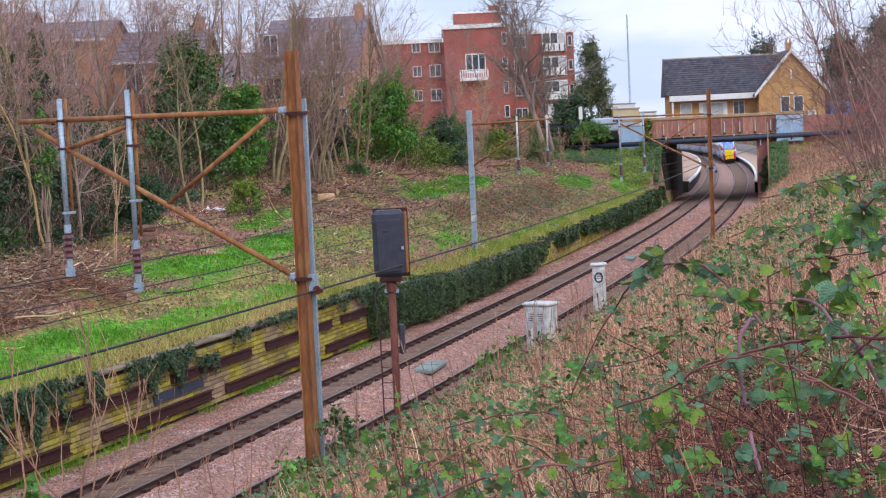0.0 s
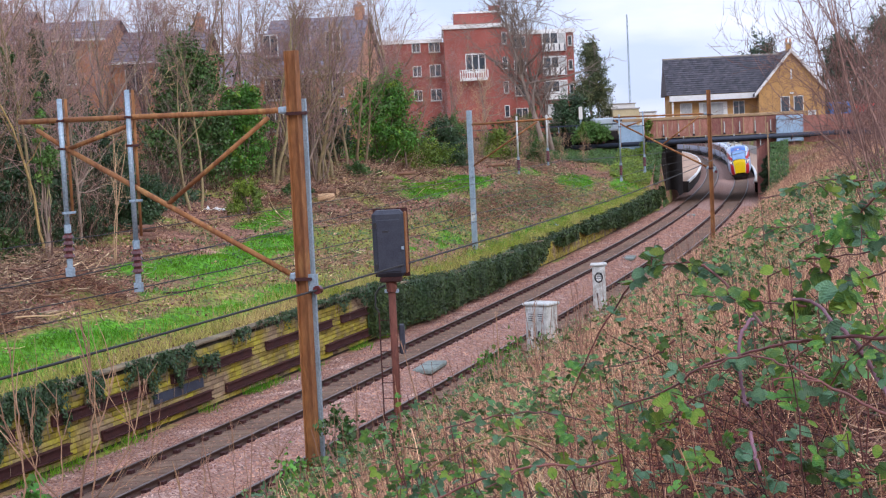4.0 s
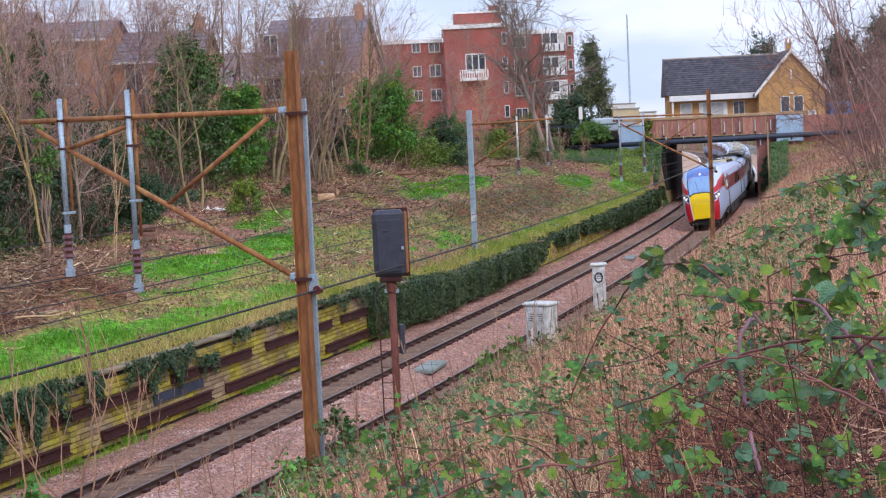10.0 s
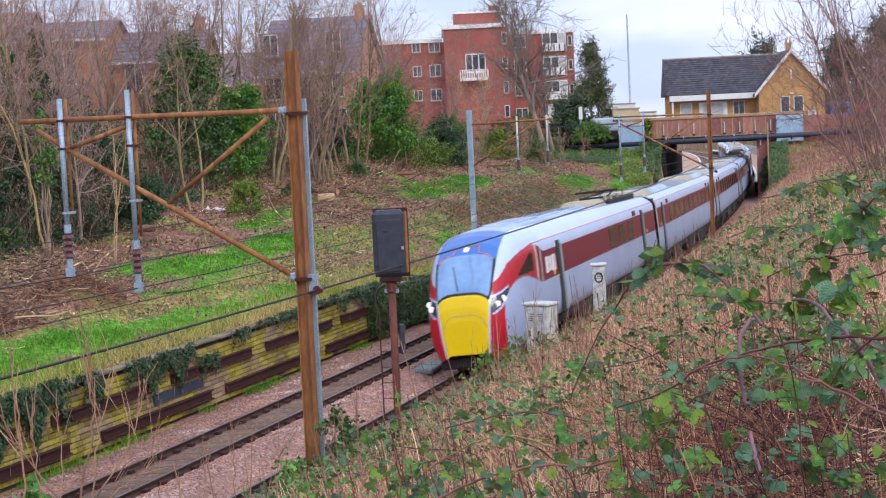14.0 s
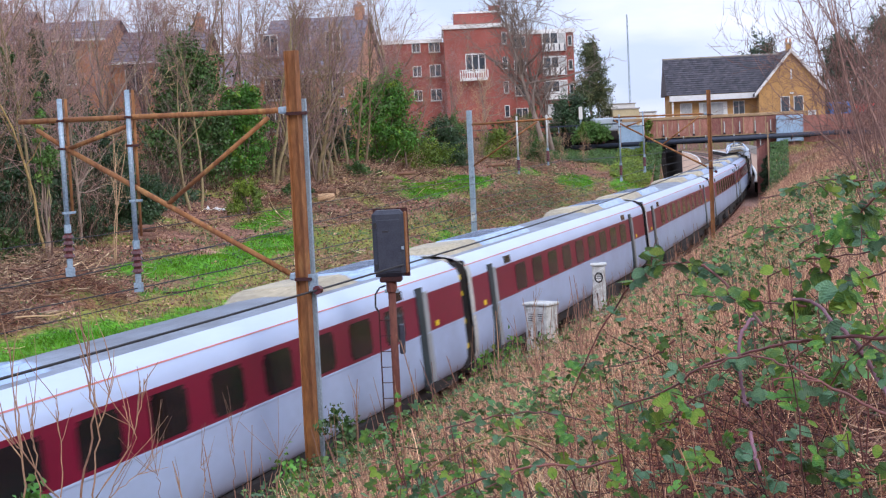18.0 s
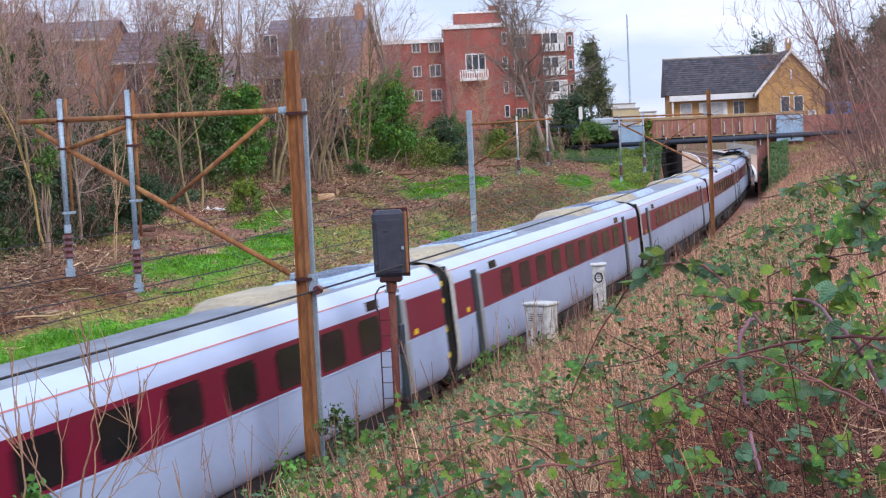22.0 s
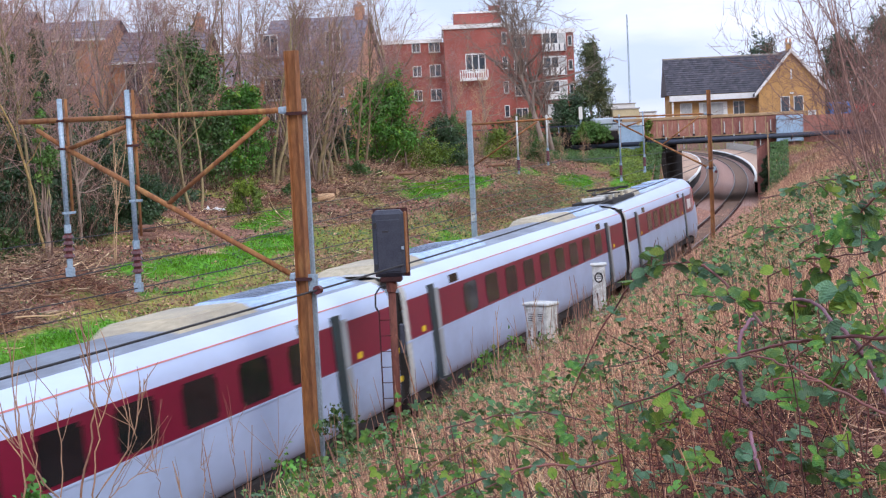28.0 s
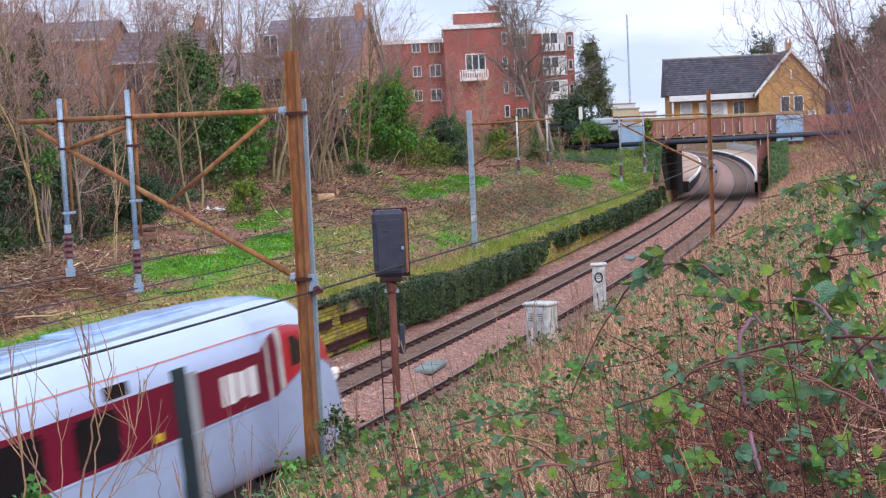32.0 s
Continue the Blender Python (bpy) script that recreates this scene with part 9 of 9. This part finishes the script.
def nose_patch(name, car, x0, x1, lo, hi, material, label="", out=0.0, nx=26, nt=10):
    """A panel across the crown of the nose, from the line lo on one side to the same line on the other."""
    xs = x0 + (x1 - x0) * np.linspace(0, 1, nx) ** 1.4
    lx, lt = [q[0] for q in lo], [q[1] for q in lo]
    v, f = [], []
    for x in xs:
        a, b = float(np.interp(x, lx, lt)), float(np.interp(x, [q[0] for q in hi], [q[1] for q in hi]))
        ts = a + (b - a) * np.linspace(0, 1, nt)
        v += [nose_point(x, t, -1, out) for t in ts] + [nose_point(x, t, 1, out) for t in ts[-2::-1]]
    n = 2 * nt - 1
    for i in range(nx - 1):
        for j in range(n - 1):
            f.append((i * n + j, i * n + j + 1, (i + 1) * n + j + 1, (i + 1) * n + j))
    ob = ob_from(name, v, f, material, car, smooth=True)
    if label:
        ob["label"] = label
    return ob


A_LINE = [(0, 0.62), (0.1, 0.665), (0.4, 0.70), (0.8, 0.725), (1.6, 0.755), (2.4, 0.775), (3.1, T_ROOF + 0.02), (5.2, T_ROOF)]


def livery(x, y, z):
    """Which painted panel of the cab's flank a point belongs to; x from the car's end, y half breadth, z height."""
    y = abs(y)
    yellow = np.interp(z, [0.4, 1.2, 2.0, 2.3], [0.56, 0.65, 0.72, 0.75])
    if x < 1.6 and z < 2.3 and y < yellow:
        return "yellow"
    if x < 1.7 and z < 2.3 and y < yellow + 0.045:
        return "white"
    front = np.interp(z, [0.4, 0.9, 1.25, 1.6, 1.9, 2.2, 2.4], [1.75, 1.42, 1.36, 1.40, 1.52, 1.82, 2.3])
    top = np.interp(x, [1.4, 1.9, 2.3, 2.9, 3.4, 4.0, 4.7, 5.2], [1.9, 2.27, 2.41, 2.47, 2.44, 2.30, 2.12, 2.08])
    if x > front and z < top:
        return "silver" if z < top - 0.035 or x > 4.4 else "rim"
    lamp = (x - 1.14) / 0.72
    if 0 < lamp < 1:
        lo, hi = 1.70 + 0.50 * lamp, 2.06 + 0.24 * lamp
        if lo < z < hi:
            return "lamp"
        if lo - 0.06 < z < hi + 0.05:
            return "white"
    flash = np.interp(x, [1.05, 1.25, 1.5, 2.1, 2.9, 3.6, 4.3, 4.8, 5.2], [2.2, 2.34, 2.50, 2.90, 3.12, 3.22, 3.25, 3.15, 2.97])
    if z > flash:
        return "white"
    if 2.62 < x < 3.98 and 2.50 < z < 2.54 + (x - 2.6) * 0.44 - 0.5 * max(0, x - 3.75):
        return "glass"
    if 4.34 < x < 4.52 or 4.86 < x < 5.0:
        return "pillar"
    return "red" if x < 4.34 else "band"


def build_flanks(car):
    """Both flanks of the nose, cut into the panels of the livery."""
    kinds = {"yellow": ("nose_panel", M_TYELLOW, "yellow warning panel"), "white": ("side_flash", M_TWHITE, "silver-white flash"), "silver": ("lower_flank", M_TLOW, ""),
             "rim": ("flank_rim", M_TRIM, "blue-grey moulded edge of the lower flank"), "lamp": ("headlamp_glass", M_TLAMPGLASS, "dark headlamp cluster"), "glass": ("cab_side_window", M_TGLASS, ""),
             "pillar": ("cab_door_pillar", M_TSEAL, "pale cab door edge"), "red": ("red_flank", M_TRED, "red flank beside the cab"), "band": ("cab_band", M_TBAND, "burgundy band behind the cab")}
    nx, nt = 160, 90
    xs = 5.2 * np.linspace(0, 1, nx) ** 2.1
    for sg in (-1, 1):
        v, faces = [], {}
        for x in xs:
            a = float(np.interp(x, [q[0] for q in A_LINE], [q[1] for q in A_LINE]))
            v += [nose_point(x, t, sg) for t in np.linspace(0, a, nt)]
        for i in range(nx - 1):
            for j in range(nt - 1):
                q = (i * nt + j, i * nt + j + 1, (i + 1) * nt + j + 1, (i + 1) * nt + j)
                c = np.mean([v[k] for k in q], axis=0)
                faces.setdefault(livery(*c), []).append(q if sg < 0 else q[::-1])
        for kind, fs in faces.items():
            used = sorted({k for q in fs for k in q})
            at_ = {k: i for i, k in enumerate(used)}
            nm, paint, lab = kinds[kind]
            ob = ob_from(nm, [v[k] for k in used], [tuple(at_[k] for k in q) for q in fs], paint, car, smooth=True)
            if lab:
                ob["label"] = lab


def nose_spot(x, z, sg, out=0.01):
    """The point of the flank nearest to a place given by x and z."""
    best = min(((nose_point(a, t, sg, out), a, t) for a in np.linspace(0, 2, 60) for t in np.linspace(0.05, 0.7, 60)), key=lambda q: (q[0][0] - x) ** 2 + (q[0][2] - z) ** 2)
    return Vector(best[0])


def driving_car(leading):
    word = "leading" if leading else "trailing"
    c = thing("driving_carriage", Matrix.Identity(4), f"{word} train carriage with yellow nose, red cab flank, burgundy band", "train carriage", "carriages of the train")
    x1, turned = CAR - 0.32, 1 if leading else -1
    car_common(c, 5.2, x1, (7.3 if leading else 7.95, 22.6 if leading else 22.95), [16.1 + 1.9 * i for i in range(3)] if leading else [10.4 + 1.85 * i for i in range(6)],
               (20.9,) if leading else (9.8, 21.0), True, turned)
    LOW = [(1.30, 3.27), (1.17, 3.39), (1.0, 3.49), (0.9, 3.53), (0.5, 3.62), (0.0, 3.66)]
    strip("shoulder_panel", PROFILE_END[7:11], 5.2, x1, M_TWHITE, c, far=LOW[:4])
    strip("roof_edge", [(0.9, 3.74), (0.76, 3.772)], 5.2, 17.0, M_TROOF, c, far=[(0.9, 3.615), (0.76, 3.645)])
    strip("roof_fairing", [(0.76, 3.772), (0.5, 3.83), (0.0, 3.86)], 5.2, 17.0, M_TPOD, c, far=[(0.76, 3.645), (0.5, 3.70), (0.0, 3.73)])
    strip("roof", [(0.9, 3.615), (0.76, 3.645), (0.5, 3.70), (0.0, 3.73)], 17.0, x1, M_TROOF, c, far=[(0.9, 3.53), (0.76, 3.56), (0.5, 3.62), (0.0, 3.66)])
    for sg in (1, -1):
        line = [min((nose_point(x, t, sg, 0.008) for t in np.linspace(0.5, 0.85, 120)), key=lambda q: abs(q[2] - 3.27)) for x in np.linspace(3.7, 5.2, 8)]
        v, f = poly_tubes([line], np.full((1, 8), 0.014), 4)
        ob_fast("cantrail_line", v, f, M_TORANGE, c)
    if not leading:
        end_seal(c, CAR - 0.62, CAR - 0.31)
    part("end_wall", bx(CAR - 0.37, CAR - 0.33, -1.3, 1.3, 0.9, 3.4), M_TDARK, c)
    for k, lx in enumerate((5.6, 9.0, 12.4)):
        zh = 3.86 - 0.0112 * (lx - 5.2)
        h = part("roof_hatch", bx(lx, lx + 3.1, -0.46, 0.46, zh - 0.07, zh + 0.015, bevel=0.02), M_TPOD, c)
        if k:
            for i in range(7):
                part("hatch_slot", bx(lx + 0.25 + 0.38 * i, lx + 0.42 + 0.38 * i, -0.36, 0.36, zh + 0.015, zh + 0.025), M_TROOF, h)
    roof_pod(c, 17.0, 19.0, 0.8, 3.5, 3.88, M_TCREAM, "cream roof equipment housing", False)
    part("pantograph_well", bx(19.2, 24.6, -0.8, 0.8, 3.5, 3.76, bevel=0.03), M_TDARK, c)
    for x in (19.7, 20.8, 22.2, 23.6):
        for sg in (1, -1):
            part("insulator", tb((x, sg * 0.55, 3.74), (x, sg * 0.55, 3.92), 0.07, n=10), M_TCREAM, c)
    for x, hw in ((21.5, 0.3), (24.2, 0.4)):
        part("roof_case", bx(x - hw, x + hw, -0.4, 0.4, 3.74, 3.9, bevel=0.04), M_TSEAL, c)
    arm = part("pantograph", tb((20.2, -0.55, 3.88), (20.2, 0.55, 3.88), 0.04, n=6), M_TDARK, c, "folded black pantograph")
    for sg in (1, -1):
        part("pantograph_arm", tb((20.2, sg * 0.5, 3.88), (23.4, sg * 0.18, 3.98), 0.035, n=6), M_TDARK, arm)
        part("pantograph_arm", tb((23.4, sg * 0.18, 3.98), (20.9, sg * 0.45, 4.08), 0.03, n=6), M_TDARK, arm)
    part("pantograph_head", tb((20.9, -0.85, 4.1), (20.9, 0.85, 4.1), 0.045, n=6), M_TDARK, arm)
    TOP = [(0, 1.0), (5.2, 1.0)]
    nose_patch("nose_brow", c, 0.0, 0.17, A_LINE, TOP, M_TYELLOW, "yellow warning panel", nt=14)
    nose_patch("screen_lip", c, 0.17, 0.22, A_LINE, TOP, M_TDARK, nx=3, nt=14)
    W0 = [(x, t + 0.035) for x, t in A_LINE]
    nose_patch("screen_surround", c, 0.2, 1.12, A_LINE, TOP, M_TDARK, nt=14, out=-0.006)
    nose_patch("windscreen", c, 0.22, 1.12, W0, TOP, M_TSCREEN, "blue windscreen with the sky's reflection put into its colour", nt=14)
    nose_patch("nose_crown", c, 1.12, 3.1, A_LINE, TOP, M_TBLUE, "blue crown above the windscreen", nt=14)
    nose_patch("cab_roof", c, 3.1, 5.2, A_LINE, TOP, M_TPOD, nt=10)
    # orange line that runs round the windscreen and up over the marker lamp
    for sg in (1, -1):
        pts = [nose_point(1.02, 0.78, sg, 0.012), nose_point(1.15, 0.83, sg, 0.012), nose_point(1.18, 0.93, sg, 0.012), nose_point(1.5, 0.935, sg, 0.012), nose_point(1.52, 1.0, sg, 0.012)]
        v, f = poly_tubes([pts], np.full((1, 5), 0.022), 5)
        ob_fast("crown_line", v, f, M_TORANGE, c)["label"] = "orange line round the windscreen"
    build_flanks(c)
    tip = [nose_point(0.0, t, -1) for t in np.linspace(0, 1, 20)] + [nose_point(0.0, t, 1) for t in np.linspace(1, 0, 20)[1:]]
    ob_from("nose_tip", tip, [list(range(len(tip)))[::-1]], M_TYELLOW, c)
    v, f = poly_tubes([[nose_point(0.02, t, -1, 0.006) for t in np.linspace(0.45, 1, 8)] + [nose_point(0.02, t, 1, 0.006) for t in np.linspace(1, 0.45, 8)[1:]]], np.full((1, 15), 0.007), 4)
    ob_fast("coupler_cover_joint", v, f, M_TRIM, c)
    part("snow_plough", bx(1.35, 1.9, -0.9, 0.9, 0.22, 0.56, bevel=0.06), M_TDARK, c)
    for sg in (1, -1):
        for x, z in ((1.28, 1.92), (1.5, 2.05)):
            q = nose_spot(x, z, sg)
            part("headlamp", tb(q - Vector((0.03, 0, 0)), q + Vector((0.03, 0, 0)), 0.085, 0.05, n=14), M_LAMP, c)
    q = Vector(nose_point(1.32, 1.0, 1, 0.0))
    part("marker_lamp", tb(q - Vector((0.06, 0, 0)), q + Vector((0.06, 0, 0.02)), 0.075, n=12), M_LAMP, c)
    part("wiper", tb(Vector(nose_point(0.26, 0.99, 1, 0.02)), Vector(nose_point(0.8, 0.95, 1, 0.03)), 0.014, n=5), M_TDARK, c)
    # logo drawn as plain shapes
    for sg in (1, -1):
        for dx, dw, zl, zh in ((5.42, 0.34, 2.28, 2.76), (5.83, 0.3, 2.32, 2.74), (6.2, 0.32, 2.28, 2.76), (6.6, 0.12, 2.28, 2.76)):
            part("logo_bar", bx(dx, dx + dw, sg * 1.368 - 0.008, sg * 1.368 + 0.008, zl, zh), M_WHITE, c)
    return c


car_first = driving_car(True)
cars = [car_first]
car_mid = middle_car()
cars.append(car_mid)
for _ in range(6):
    cars.append(copy_thing(car_mid, Matrix.Identity(4)))
cars.append(driving_car(False))
gangway(car_first, CAR)

NOSE_T = [0.0, 1.0, 2.0, 3.0, 4.25, 5.5, 7.0, 9.0, 11.0, 13.0, 14.5, 17.0, 19.0, 21.0, 25.0, 29.0, 30.0, 32.0]
NOSE_S = [240.0, 222.0, 203.5, 184.5, 161.0, 142.0, 121.5, 93.4, 64.5, 36.4, 15.2, -19.0, -46.2, -72.7, -126.8, -181.0, -194.4, -221.0]


def car_pose(k, n):
    c = n + CAR * k + CAR / 2
    a, b = at(c - 9.0, 0.0), at(c + 9.0, 0.0)
    h = math.atan2(b.y - a.y, b.x - a.x)
    mid = (a + b) / 2
    m = Matrix.Translation(mid) @ Matrix.Rotation(h, 4, "Z") @ Matrix.Rotation(-CANT, 4, "X")
    if k == 8:
        m = m @ Matrix.Rotation(math.pi, 4, "Z")
    return m @ Matrix.Translation((-CAR / 2, 0, 0))


def motions():
    ts = np.arange(0.0, 32.01, 0.5)
    nn = smooth_nose(ts)
    for k, car in enumerate(cars):
        walk(car, [(float(t), car_pose(k, float(n))) for t, n in zip(ts, nn)])


def smooth_nose(ts):
    """A smooth curve through the train's places along the line."""
    t, s = np.array(NOSE_T), np.array(NOSE_S)
    d = np.gradient(s, t)
    i = np.clip(np.searchsorted(t, ts, side="right") - 1, 0, len(t) - 2)
    h = t[i + 1] - t[i]
    u = (ts - t[i]) / h
    return (2 * u**3 - 3 * u**2 + 1) * s[i] + (u**3 - 2 * u**2 + u) * h * d[i] + (3 * u**2 - 2 * u**3) * s[i + 1] + (u**3 - u**2) * h * d[i + 1]


motions()
